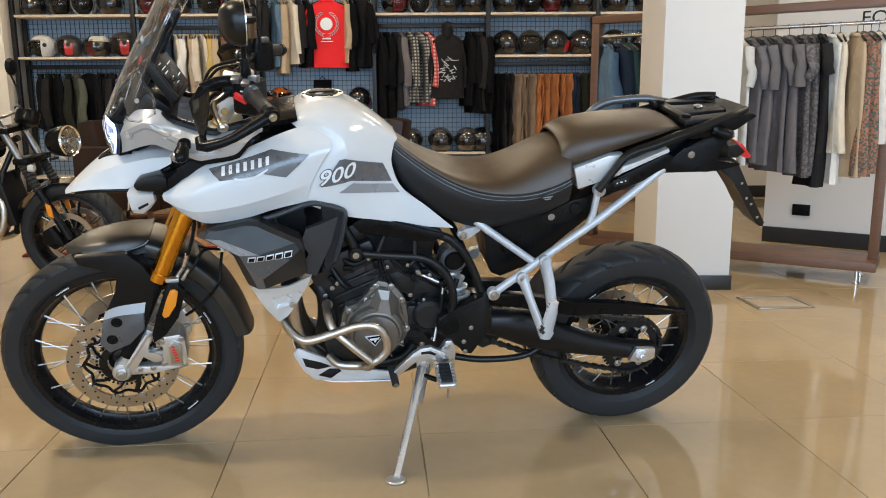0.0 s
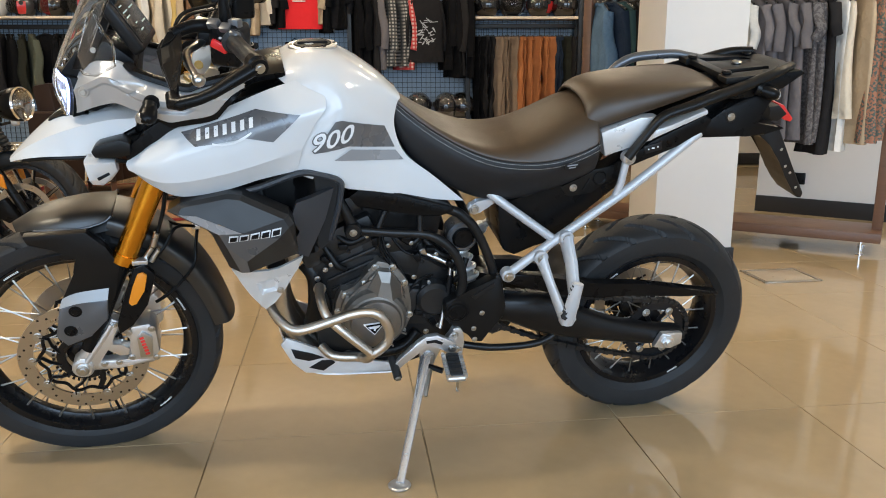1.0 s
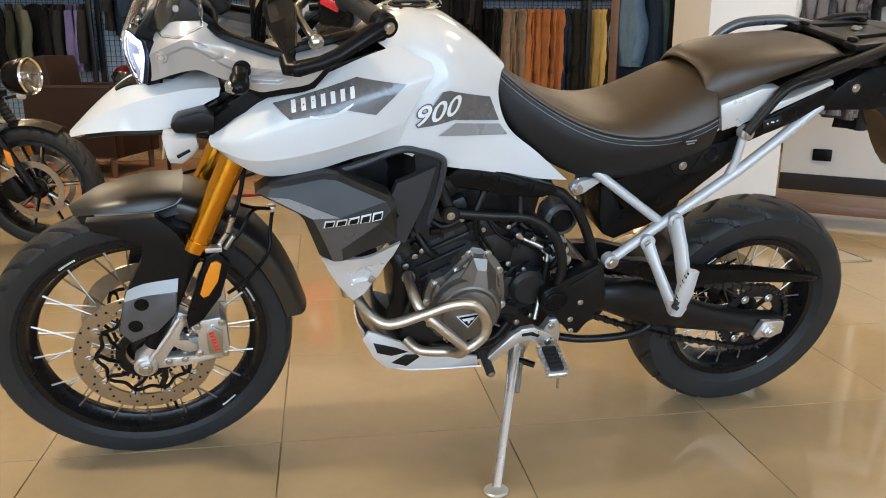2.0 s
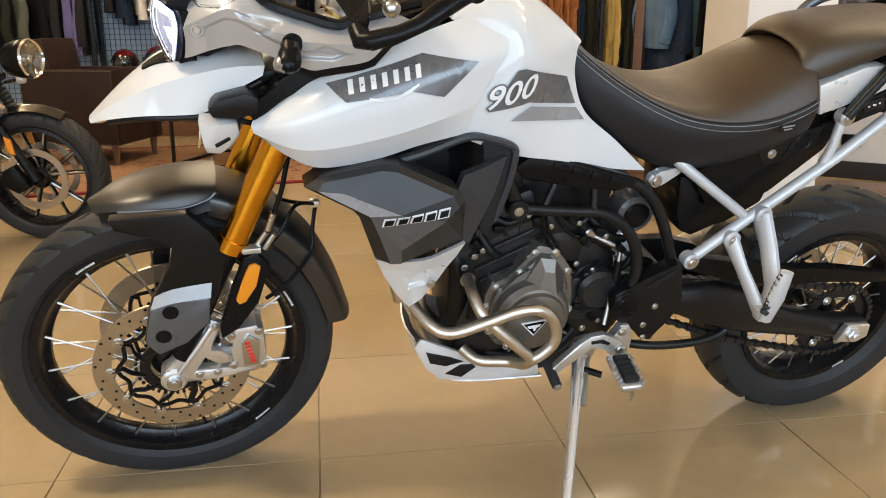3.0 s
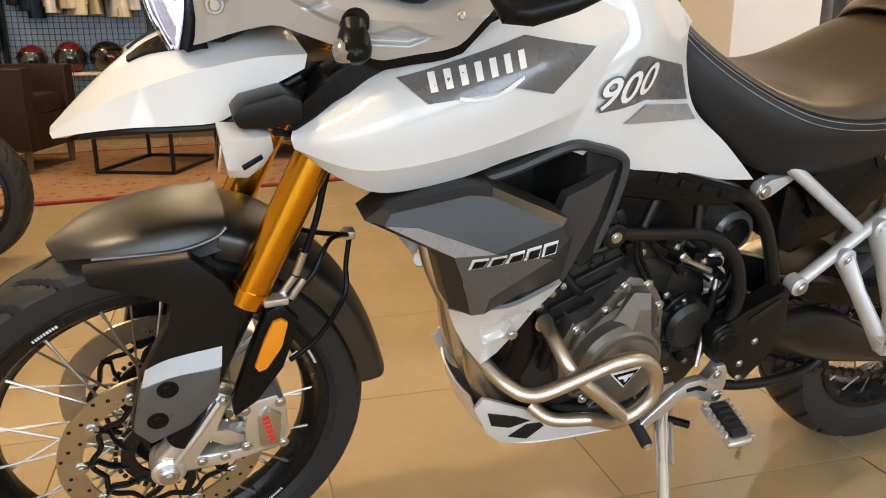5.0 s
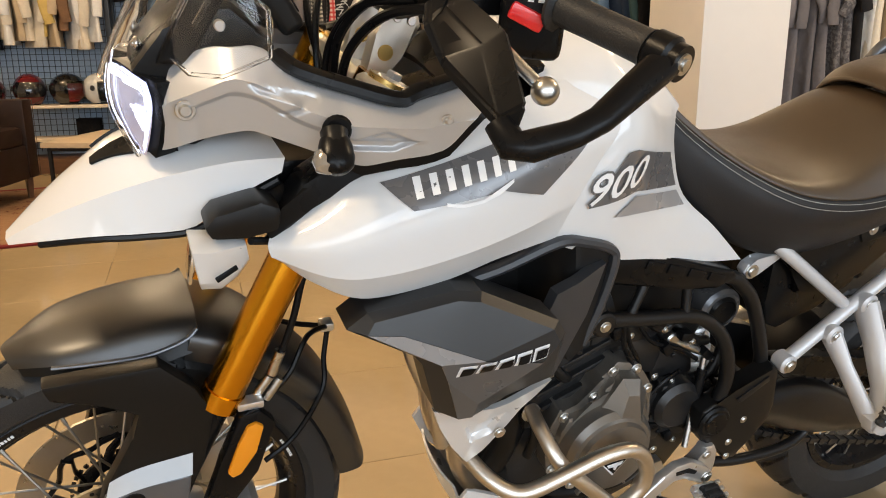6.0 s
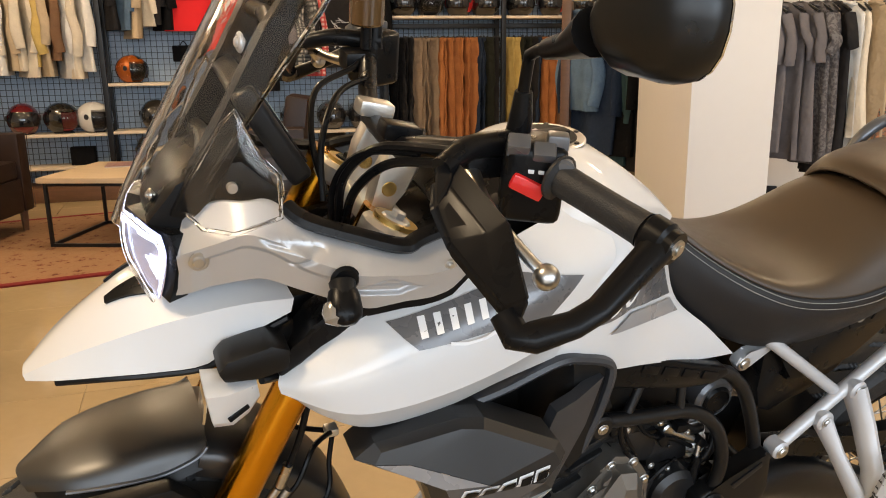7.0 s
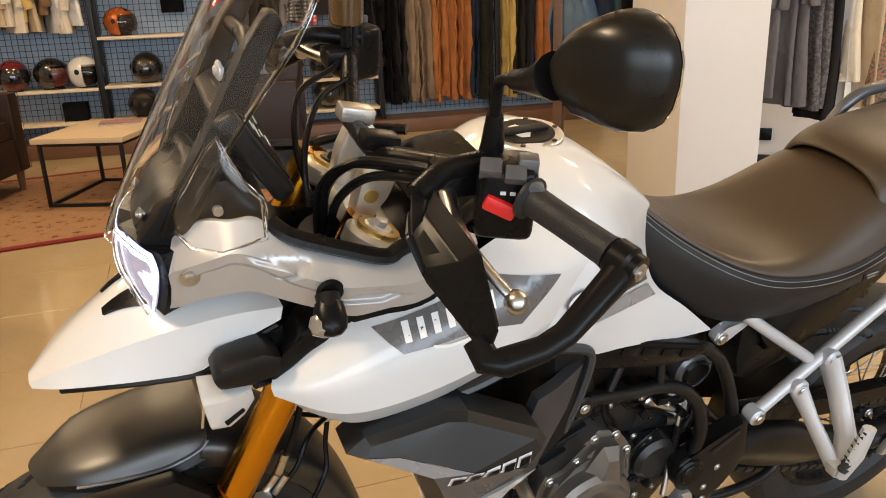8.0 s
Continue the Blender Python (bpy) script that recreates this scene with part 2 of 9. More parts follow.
def sheet(bm, thick):
    """Gives an open skin a thickness along its corners' normals."""
    bmesh.ops.recalc_face_normals(bm, faces=bm.faces)
    bm.normal_update()
    rim = [e for e in bm.edges if e.is_boundary]
    back = {v: bm.verts.new(v.co - v.normal * thick) for v in bm.verts[:]}
    for q in bm.faces[:]:
        bm.faces.new([back[v] for v in reversed(q.verts)])
    for e in rim:
        p, q = e.verts
        bm.faces.new((p, q, back[q], back[p]))
    return bm


def bolts(parent, pts, r=0.007, depth=0.004, name="bolt", material=None, hexed=False):
    """Round-headed bolts, each a part of its own."""
    for p in pts:
        part(name, bolt(bmesh.new(), p, r, depth, hexed=hexed), material or STEEL, parent)


def bolt(bm, at, r=0.008, depth=0.006, axis="Y", hexed=False):
    s = -1 if axis == "Y" else 1
    disk(bm, r, 0, s * depth, at, 6 if hexed else 12, r * 0.25, axis)
    disk(bm, r * 1.5, 0, s * depth * 0.35, at, 14, r * 0.1, axis)
    return bm


# ---------------------------------------------------------------- structure
X0, X1, Y0, Y1, H = -7.5, 6.5, -4.2, 9.0, 3.8


def structure(name, bm, material, label, category, smooth=40):
    return tagged(obj(name, bm, material, smooth), label, category, kind="structure")


BACK = 8.98
structure("floor", boxes(((X1 - X0 + 0.4, Y1 - Y0 + 0.4, 0.1), ((X0 + X1) / 2, (Y0 + Y1) / 2, -0.054))), GROUT, "tan polished stone floor tiles with thin joints", "floor")
structure("ceiling", boxes(((X1 - X0 + 0.4, Y1 - Y0 + 0.4, 0.12), ((X0 + X1) / 2, (Y0 + Y1) / 2, H + 0.06))), CEILING, "plain painted showroom ceiling", "ceiling")
structure("wall_back", boxes(((X1 - X0 + 0.4, 0.2, H), ((X0 + X1) / 2, BACK + 0.1, H / 2))), PLASTER, "white painted back wall of the showroom", "wall")
structure("wall_left", boxes(((0.2, Y1 - Y0, H), (X0 - 0.1, (Y0 + Y1) / 2 - 0.03, H / 2))), CREAM, "cream painted side wall", "wall")
structure("wall_right", boxes(((0.2, Y1 - Y0, H), (X1 + 0.1, (Y0 + Y1) / 2 - 0.03, H / 2))), PLASTER, "white painted side wall", "wall")
structure("wall_front", boxes(((X1 - X0 + 0.4, 0.2, 0.4), ((X0 + X1) / 2, Y0 - 0.1, 0.2)), ((X1 - X0 + 0.4, 0.2, 0.5), ((X0 + X1) / 2, Y0 - 0.1, H - 0.25)),
                              ((1.6, 0.2, H - 0.9), (X0 + 0.8, Y0 - 0.1, H / 2 - 0.05)), ((1.6, 0.2, H - 0.9), (X1 - 0.8, Y0 - 0.1, H / 2 - 0.05))),
          PLASTER, "white painted front wall with a wide shop window", "wall")

# pillar: a rectangular column with a black skirting
PIL = Matrix.Translation((1.218, 4.43, 0)) @ Matrix.Rotation(radians(-0.5), 4, "Z")
bm = box(bmesh.new(), (0.435, 0.53, H), (0.2175, 0.265, H / 2), 0.004)
bm.transform(PIL)
structure("pillar", bm, PLASTER, "white painted square pillar on a black skirting", "pillar")
bm = bmesh.new()
for s, a in (((0.459, 0.012, 0.085), (0.2175, -0.006, 0.0425)), ((0.012, 0.53, 0.085), (-0.006, 0.265, 0.0425)), ((0.012, 0.53, 0.085), (0.441, 0.265, 0.0425))):
    box(bm, s, a, 0.002)
bm.transform(PIL)
structure("baseboard", bm, SKIRT, "black skirting round the white pillar", "baseboard")

# angled white partition at the right
PART = Matrix.Translation((2.5, 6.05, 0)) @ Matrix.Rotation(radians(-36), 4, "Z")
bm = box(bmesh.new(), (3.4, 0.16, H), (1.7, 0.08, H / 2), 0.003)
bm.transform(PART)
structure("wall_partition", bm, PLASTER, "white painted angled partition wall", "wall")
bm = box(bmesh.new(), (3.4, 0.014, 0.12), (1.7, -0.0075, 0.06), 0.002)
bm.transform(PART)
structure("baseboard", bm, SKIRT, "black skirting along the white partition", "baseboard")

# ---------------------------------------------------------------- the white adventure motorcycle
# local frame: x to the rear from the front axle, y to its right side, z up along the leaning bike
BIKE = Matrix.Translation((-0.971, 2.35, 0.008)) @ Matrix.Rotation(radians(9.5), 4, "Z") @ Matrix.Rotation(radians(13.4), 4, "X")
RF, RR, WB = 0.337, 0.317, 1.573
bike = thing("motorcycle", "white and graphite adventure motorcycle with gold forks leaning on its sidestand", "motorcycle", BIKE)
AXLE_F, AXLE_R = Vector((0, 0, RF)), Vector((WB, 0.006, RR - 0.005))
FLIP = Matrix.Diagonal((1, -1, 1, 1))


def resample(pts, n):
    """n + 1 points at even steps along a smooth curve through pts."""
    p = spline(pts, 12)
    d = [0.0]
    for a, b in zip(p, p[1:]):
        d.append(d[-1] + (b - a).length)
    out, k = [], 0
    for i in range(n + 1):
        s = d[-1] * i / n
        while k < len(d) - 2 and d[k + 1] < s:
            k += 1
        f = (s - d[k]) / max(d[k + 1] - d[k], 1e-9)
        out.append(p[k].lerp(p[k + 1], f))
    return out


def surf(curves, nu=24, per=5, breaks=()):
    """A smooth skin through a stack of curves, with a crease along those named in breaks."""
    rows = [resample(c, nu) for c in curves]
    cuts = [0] + list(breaks) + [len(rows) - 1]
    cols = []
    for i in range(nu + 1):
        col = []
        for p, q in zip(cuts, cuts[1:]):
            col += spline([r[i] for r in rows[p:q + 1]], per)[1 if col else 0:]
        cols.append(col)
    bm = bmesh.new()
    v = [[bm.verts.new(q) for q in c] for c in cols]
    for a, b in zip(v, v[1:]):
        for j in range(len(a) - 1):
            bm.faces.new((a[j], b[j], b[j + 1], a[j + 1]))
    return bm


def skin_shell(poly, f, thick=0.004, cut=0.025):
    """A crisp-edged panel: an outline in x and z laid on the skin y = f(x, z)."""
    bm = outline(poly)
    on_skin(bm, f, 0.0, cut)
    bmesh.ops.recalc_face_normals(bm, faces=bm.faces)
    if sum(q.normal.y for q in bm.faces) > 0:
        bmesh.ops.reverse_faces(bm, faces=bm.faces)
    rim = [e for e in bm.edges if e.is_boundary]
    back = {v: bm.verts.new((v.co.x, v.co.y + thick, v.co.z)) for v in bm.verts[:]}
    for q in bm.faces[:]:
        bm.faces.new([back[v] for v in reversed(q.verts)])
    for e in rim:
        a, b = e.verts
        bm.faces.new((a, b, back[b], back[a]))
    bmesh.ops.recalc_face_normals(bm, faces=bm.faces)
    return bm


def tree_of(bm):
    return BVHTree.FromBMesh(bm)


def both(name, make, material, parent, label="", sides=(1, -1), **k):
    """The same part on the left side and, mirrored, on the right."""
    out = []
    for s in sides:
        bm = make()
        if s < 0:
            bm.transform(FLIP)
            bmesh.ops.reverse_faces(bm, faces=bm.faces)
        out.append(part(name, bm, material, parent, label, **k))
    return out


def on_skin(bm, tree, lift=0.004, cut=0.02):
    """Lays a flat mesh in x and z onto a skin, seen from the left."""
    bmesh.ops.triangulate(bm, faces=bm.faces)
    for _ in range(5):
        long = [e for e in bm.edges if e.calc_length() > cut]
        if not long:
            break
        bmesh.ops.subdivide_edges(bm, edges=long, cuts=1, use_grid_fill=False)
        bmesh.ops.triangulate(bm, faces=bm.faces)
    for v in bm.verts:
        if callable(tree):
            v.co.y = tree(v.co.x, v.co.z) - lift
            continue
        hit = tree.ray_cast(Vector((v.co.x, -1, v.co.z)), Vector((0, 1, 0)))[0]
        if hit is None:
            near = tree.find_nearest(Vector((v.co.x, -0.2, v.co.z)))[0]
            hit = near if near else Vector((v.co.x, -0.2, v.co.z))
        v.co.y = hit.y - lift
    return bm


def outline(*polys):
    bm = bmesh.new()
    for poly in polys:
        bm.faces.new([bm.verts.new((x, 0, z)) for x, z in poly])
    return bm


def lettering(text, size, m, fat=0.0):
    """Raised flat letters of the built-in font as a mesh, laid by m."""
    c = bpy.data.curves.new("letters", "FONT")
    c.offset = fat
    c.body, c.size, c.align_x, c.align_y, c.resolution_u = text, size, "CENTER", "CENTER", 3
    o = bpy.data.objects.new("letters", c)
    scene.collection.objects.link(o)
    me = bpy.data.meshes.new_from_object(o.evaluated_get(bpy.context.evaluated_depsgraph_get()))
    bpy.data.objects.remove(o)
    bm = bmesh.new()
    bm.from_mesh(me)
    bpy.data.meshes.remove(me)
    bm.transform(m)
    return bm


# ---- wheels


def tread(bm, r, rim_r, w, kind, seg=600):
    """A tyre with grooves cut slantwise across its crown and shoulders."""
    h, side = w / 2, r - rim_r
    lower = [(rim_r - 0.004, 0.60), (rim_r + 0.006, 0.72), (rim_r + side * 0.22, 0.93), (rim_r + side * 0.45, 1.0)]
    crown = []
    n = 30
    for i in range(n + 1):
        u = -1 + 2 * i / n
        crown.append((r - (r - rim_r - side * 0.62) * (1 - math.sqrt(max(0, 1 - (abs(u) * 0.97) ** 2.2))), u * 0.985))
    prof = [(a, -b * h, False) for a, b in lower] + [(a, b * h, True) for a, b in crown] + [(a, b * h, False) for a, b in lower[::-1]]
    rings = []
    for i in range(seg):
        t = 2 * math.pi * i / seg
        ring = []
        for a, y, cut in prof:
            if cut:
                u = y / h
                phase = (t * (30 if kind == "front" else 20) / (2 * math.pi) + abs(u) * 1.1 + (0.5 if u > 0 else 0)) % 1.0
                if 0.10 < abs(u) < 0.95 and phase < 0.20:
                    a -= 0.008 * min(1.0, phase / 0.03, (0.20 - phase) / 0.03)
            ring.append(bm.verts.new((a * math.cos(t), y, a * math.sin(t))))
        rings.append(ring)
    k = len(prof)
    for i in range(seg):
        a, b = rings[i], rings[(i + 1) % seg]
        for j in range(k - 1):
            bm.faces.new((a[j], a[j + 1], b[j + 1], b[j]))
    return bm


def brake_disc(bm, r0, r1, y0, y1, holes, rows=2):
    """A flat ring with rows of drilled pits."""
    lathe(bm, [(r0, y0), (r1, y0), (r1, y1), (r0, y1)], 72)
    return bm


def wheel(name, at, r, tyre_w, rim_r, kind, label):
    """A wire-spoked wheel: hub with tyre, rim, spokes and discs hung under it."""
    bm = bmesh.new()
    lathe(bm, [(0.012, -0.062), (0.03, -0.062), (0.046, -0.054), (0.046, -0.046), (0.024, -0.03), (0.024, 0.03), (0.046, 0.046), (0.046, 0.054), (0.03, 0.062), (0.012, 0.062)], 32)
    hub = part(name, bm, RIM_BLACK, bike, label)
    hub.matrix_basis = Matrix.Translation(at)
    part("tyre", tread(bmesh.new(), r, rim_r, tyre_w, kind), RUBBER, hub, smooth=30)
    bm = bmesh.new()
    w = tyre_w * 0.33
    lathe(bm, [(rim_r + 0.007, -w), (rim_r + 0.003, -w * 1.12), (rim_r - 0.012, -w * 1.12), (rim_r - 0.017, -w * 0.9), (rim_r - 0.02, -w * 0.6), (rim_r - 0.033, -w * 0.3), (rim_r - 0.035, 0), (rim_r - 0.033, w * 0.3),
               (rim_r - 0.02, w * 0.6), (rim_r - 0.017, w * 0.9), (rim_r - 0.012, w * 1.12), (rim_r + 0.003, w * 1.12), (rim_r + 0.007, w), (rim_r - 0.004, w * 0.6), (rim_r - 0.015, 0), (rim_r - 0.004, -w * 0.6)], 96)
    part("rim", bm, RIM_BLACK, hub)
    # lettering on the rim's flank becomes short pale bars
    for a0 in ((2.05, 5.35, 0.35) if kind == "front" else (2.2, 5.2)):
        bm = bmesh.new()
        for k in range(9):
            a = a0 + k * 0.018
            box(bm, (0.0042, 0.0012, 0.0026 if k % 3 else 0.0034), ((rim_r - 0.005) * math.cos(a), -w * 1.12 - 0.0006, (rim_r - 0.005) * math.sin(a)), 0, Matrix.Rotation(-a + 0.0, 4, "Y"))
        part("rim_marking", bm, DECAL_WHITE, hub, "pale printed marking")
    n = 36
    shared = {}
    for i in range(n):
        a = 2 * math.pi * (i + 0.5) / n
        s = 1 if i % 2 else -1
        turn = 0.62 if i % 4 < 2 else -0.62
        key = (s, turn)
        if key not in shared:
            bm = bmesh.new()
            p0 = Vector((0.043 * math.cos(turn), s * 0.05, 0.043 * math.sin(turn)))
            p1 = Vector((rim_r - 0.022, s * w * 0.55, 0))
            tube(bm, [p0, p1], 0.0021, 6)
            tube(bm, [p1.lerp(p0, 0.07), p1], 0.0029, 6)
            sp = part("spoke", bm, SPOKE_STEEL, hub)
            shared[key] = sp.data
        else:
            sp = new("spoke", shared[key])
            sp.parent = hub
        sp.matrix_basis = Matrix.Rotation(-a, 4, "Y")
    bm = bars(([((rim_r - 0.03) * math.cos(4.9), 0.0, (rim_r - 0.03) * math.sin(4.9)), ((rim_r - 0.062) * math.cos(4.9), -0.004, (rim_r - 0.062) * math.sin(4.9))], 0.004))
    part("valve", bm, BLACK_PLASTIC, hub)
    return hub


front_wheel = wheel("front_wheel", AXLE_F, RF, 0.096, 0.268, "front", "black spoked front wheel with a grooved tyre")
rear_wheel = wheel("rear_wheel", AXLE_R, RR, 0.152, 0.217, "rear", "black spoked rear wheel with a wide grooved tyre")


def floating_disc(parent, y, r1, r0, carrier_r, label, n=8):
    s = -1 if y < 0 else 1
    d = part("brake_disc", brake_disc(bmesh.new(), r0, r1, y - 0.0025, y + 0.0025, 40), DISC_STEEL, parent, label)
    bm = bmesh.new()
    for i in range(48):
        a = 2 * math.pi * i / 48
        rr = (r0 + r1) / 2 + (-0.010, 0.003, 0.012)[i % 3]
        disk(bm, 0.0032, y + s * 0.0022, y + s * 0.0031, (rr * math.cos(a), 0, rr * math.sin(a)), 8)
    ob = part("drill_hole", bm, BLACK_STEEL, parent)
    tagged(ob, "dark drilled holes of the disc", kind="stuff")
    bm = bmesh.new()
    lathe(bm, [(0.045, y - 0.003), (0.066, y - 0.003), (0.066, y + 0.003), (0.045, y + 0.003)], 40)
    for i in range(36):
        t = 2 * math.pi * i / 36
        box(bm, (0.006, 0.004, 0.006), (0.073 * math.cos(t), y, 0.073 * math.sin(t)), 0, Matrix.Rotation(-t, 4, "Y"))
    part("disc_carrier", bm, RIM_BLACK, parent)
    ring = [((0.101 + 0.006 * math.cos(n * t)) * math.cos(t), y, (0.101 + 0.006 * math.cos(n * t)) * math.sin(t)) for t in (2 * math.pi * k / (12 * n) for k in range(12 * n))]
    if r0 > 0.1:
        part("carrier_ring", bars((ring, 0.0045), seg=6, closed=True), RIM_BLACK, parent)
    for i in range(n):
        bm = bmesh.new()
        a = 2 * math.pi * i / n
        p = [Vector((q * math.cos(a + o), y, q * math.sin(a + o))) for q, o in ((0.058, 0.30), (0.082, 0.10), (0.098, -0.06), (r0 + 0.002, 0.0))]
        tube(bm, p, 0.0075, 8, flat=0.45)
        part("carrier_arm", bm, RIM_BLACK, parent)
    for i in range(n):
        a = 2 * math.pi * i / n
        bm = bmesh.new()
        disk(bm, 0.0105, y, y + s * 0.006, ((r0 + 0.003) * math.cos(a), 0, (r0 + 0.003) * math.sin(a)), 14, 0.001)
        disk(bm, 0.004, y + s * 0.005, y + s * 0.0075, ((r0 + 0.003) * math.cos(a), 0, (r0 + 0.003) * math.sin(a)), 8)
        part("disc_rivet", bm, STEEL, parent)


floating_disc(front_wheel, -0.075, 0.154, 0.118, 0.06, "drilled steel brake disc with a black carrier", 10)
floating_disc(front_wheel, 0.075, 0.152, 0.112, 0.06, "drilled steel brake disc with a black carrier")
floating_disc(rear_wheel, 0.075, 0.118, 0.085, 0.05, "drilled steel rear brake disc", 5)

# ---- front suspension
FORK = Vector((0.42, 0, 0.908)).normalized()


def moved(bm):
    bm.transform(Matrix.Translation((-0.010, 0, 0)))
    return bm


def on_fork(z, y, dx=0.0):
    return Vector((FORK.x / FORK.z * (z - RF) + dx, y, z))


for s in (-1, 1):
    y = s * 0.105
    tube_ob = part("fork_tube", bars(([on_fork(0.625, y), on_fork(1.055, y)], 0.0265), seg=28), GOLD, bike, "gold anodised fork tube")
    bm = bars(([on_fork(0.617, y), on_fork(0.640, y)], 0.0285), seg=28)
    part("seal_ring", bm, GOLD, tube_ob)
    part("fork_leg", bars(([on_fork(0.38, y), on_fork(0.622, y)], 0.019), seg=20), DARK_PLASTIC, bike, "dark lower fork leg")
    y = s * 0.088
    bm = bmesh.new()
    slab(bm, [(-0.020, 0.316), (0.014, 0.306), (0.034, 0.330), (0.074, 0.392), (0.108, 0.450), (0.082, 0.466), (0.040, 0.414), (-0.018, 0.350)], y - 0.026, y + 0.010, 0.009)
    slab(bm, [(0.0, 0.312), (0.085, 0.314), (0.168, 0.322), (0.176, 0.342), (0.105, 0.337), (0.030, 0.342)], y - 0.020, y + 0.008, 0.007)
    slab(bm, [(0.060, 0.372), (0.088, 0.350), (0.120, 0.352), (0.124, 0.372), (0.092, 0.378), (0.074, 0.398)], y - 0.022, y + 0.006, 0.006)
    tube(bm, [(0.010, y - 0.028, 0.345), (0.052, y - 0.030, 0.405), (0.082, y - 0.028, 0.45)], 0.007, 8)
    disk(bm, 0.026, y - 0.034, y + 0.02, (0, 0, RF - 0.008), 24, 0.005)
    foot = part("fork_foot", bm, ALLOY, bike, "cast alloy axle clamp")
    bm = bmesh.new()
    disk(bm, 0.015, y - 0.042 if s < 0 else y + 0.03, y - 0.03 if s < 0 else y + 0.046, (0, 0, RF - 0.008), 20, 0.003)
    disk(bm, 0.009, y - 0.046 if s < 0 else y + 0.03, y - 0.03 if s < 0 else y + 0.05, (0, 0, RF - 0.008), 6, 0.001)
    part("axle_nut", bm, STEEL, foot)
    bolts(foot, [(x, y - 0.027, z) for x, z in ((0.05, 0.335), (0.085, 0.336), (0.088, 0.448))], 0.0055)
    # caliper behind the leg
    bm = bmesh.new()
    slab(bm, [(0.108, 0.345), (0.165, 0.335), (0.185, 0.36), (0.182, 0.42), (0.168, 0.445), (0.125, 0.44), (0.112, 0.41), (0.125, 0.39)], s * 0.075 - 0.045, s * 0.075 + 0.03, 0.008)
    cal = part("brake_caliper", bm, ALLOY, bike, "radial brake caliper of bare alloy")
    if s < 0:
        bm = bmesh.new()
        slab(bm, [(0.138, 0.352), (0.168, 0.352), (0.172, 0.41), (0.150, 0.428), (0.136, 0.41)], -0.128, -0.118, 0.003)
        part("caliper_cover", bm, STEEL, cal)
        for k in range(6):
            bm = box(bmesh.new(), (0.010, 0.001, 0.0065), (0.1565 - 0.0019 * k, -0.1285, 0.364 + 0.0092 * k), 0, Matrix.Rotation(radians(-12), 4, "Y"))
            part("brand_bar", bm, RED_PLASTIC, cal, "red brand marking as a plain bar")
        bolts(cal, [(x, -0.120, z) for x, z in ((0.118, 0.425), (0.175, 0.345), (0.172, 0.43), (0.118, 0.352))], 0.006)
    # guard in front of the leg with a grey insert
    def guard():
        bm = bmesh.new()
        slab(bm, ([(-0.062, 0.704), (0.07, 0.706)] if s < 0 else [(0.052, 0.640), (0.07, 0.645)]) + [(0.108, 0.665 if s < 0 else 0.640), (0.133, 0.614), (0.115, 0.54), (0.089, 0.471), (0.045, 0.430), (-0.010, 0.408), (-0.033, 0.438), (-0.012, 0.52), (0.03, 0.60), (0.045, 0.640)] + ([(0.0, 0.668), (-0.055, 0.682)] if s < 0 else []), -0.124, -0.098, 0.004)
        return bm

    def insert():
        bm = bmesh.new()
        slab(bm, [(-0.012, 0.520), (0.03, 0.530), (0.097, 0.534), (0.090, 0.478), (0.047, 0.434), (-0.008, 0.412), (-0.030, 0.441)], -0.138, -0.122, 0.005)
        return bm

    (g,) = both("fork_guard", lambda: moved(guard()), BLACK_PLASTIC, bike, "matt black plastic fork guard", sides=(1,) if s < 0 else (-1,))
    (gi,) = both("guard_insert", lambda: moved(insert()), GREY_PLASTIC, g, "graphite painted insert", sides=(1,) if s < 0 else (-1,))
    def facet():
        bm = bmesh.new()
        rows = [[(-0.004, -0.1245, 0.538), (0.03, -0.1245, 0.551), (0.101, -0.1245, 0.558)], [(-0.012, -0.140, 0.520), (0.03, -0.140, 0.530), (0.097, -0.140, 0.534)]]
        bm.free()
        return sheet(surf(rows, 6, 2), 0.002)

    # the insert's graphite paint, lightened in colour where it catches light
    both("insert_facet", lambda: moved(facet()), mat("lit_graphite_facet", (0.34, 0.345, 0.35), 0.4, 0.3, vary=0.03), g, "upper facet of the insert, painted lighter as if lit", sides=(1,) if s < 0 else (-1,))
    for p in ((0.022, 0.508), (0.004, 0.455)):
        def rivet():
            bm = bmesh.new()
            disk(bm, 0.015, -0.137, -0.1392, (p[0], 0, p[1]), 20, 0.001)
            disk(bm, 0.009, -0.138, -0.1412, (p[0], 0, p[1]), 16, 0.0015)
            return bm
        both("rivet", lambda: moved(rivet()), DARK_PLASTIC, g, sides=(1,) if s < 0 else (-1,))

    def holder():
        bm = bmesh.new()
        slab(bm, [(0.152, 0.612), (0.178, 0.618), (0.200, 0.59), (0.175, 0.51), (0.135, 0.455), (0.10, 0.432), (0.098, 0.46), (0.125, 0.54)], -0.138, -0.118, 0.005)
        return bm

    def amber():
        bm = bmesh.new()
        slab(bm, [(0.160, 0.598), (0.172, 0.602), (0.182, 0.594), (0.172, 0.552), (0.150, 0.518), (0.138, 0.514), (0.132, 0.524), (0.147, 0.568)], -0.144, -0.136, 0.003)
        return bm

    (hb,) = both("reflector_bracket", holder, DARK_PLASTIC, bike, sides=(1,) if s < 0 else (-1,))
    both("reflector", amber, AMBER, hb, "amber side reflector", sides=(1,) if s < 0 else (-1,))

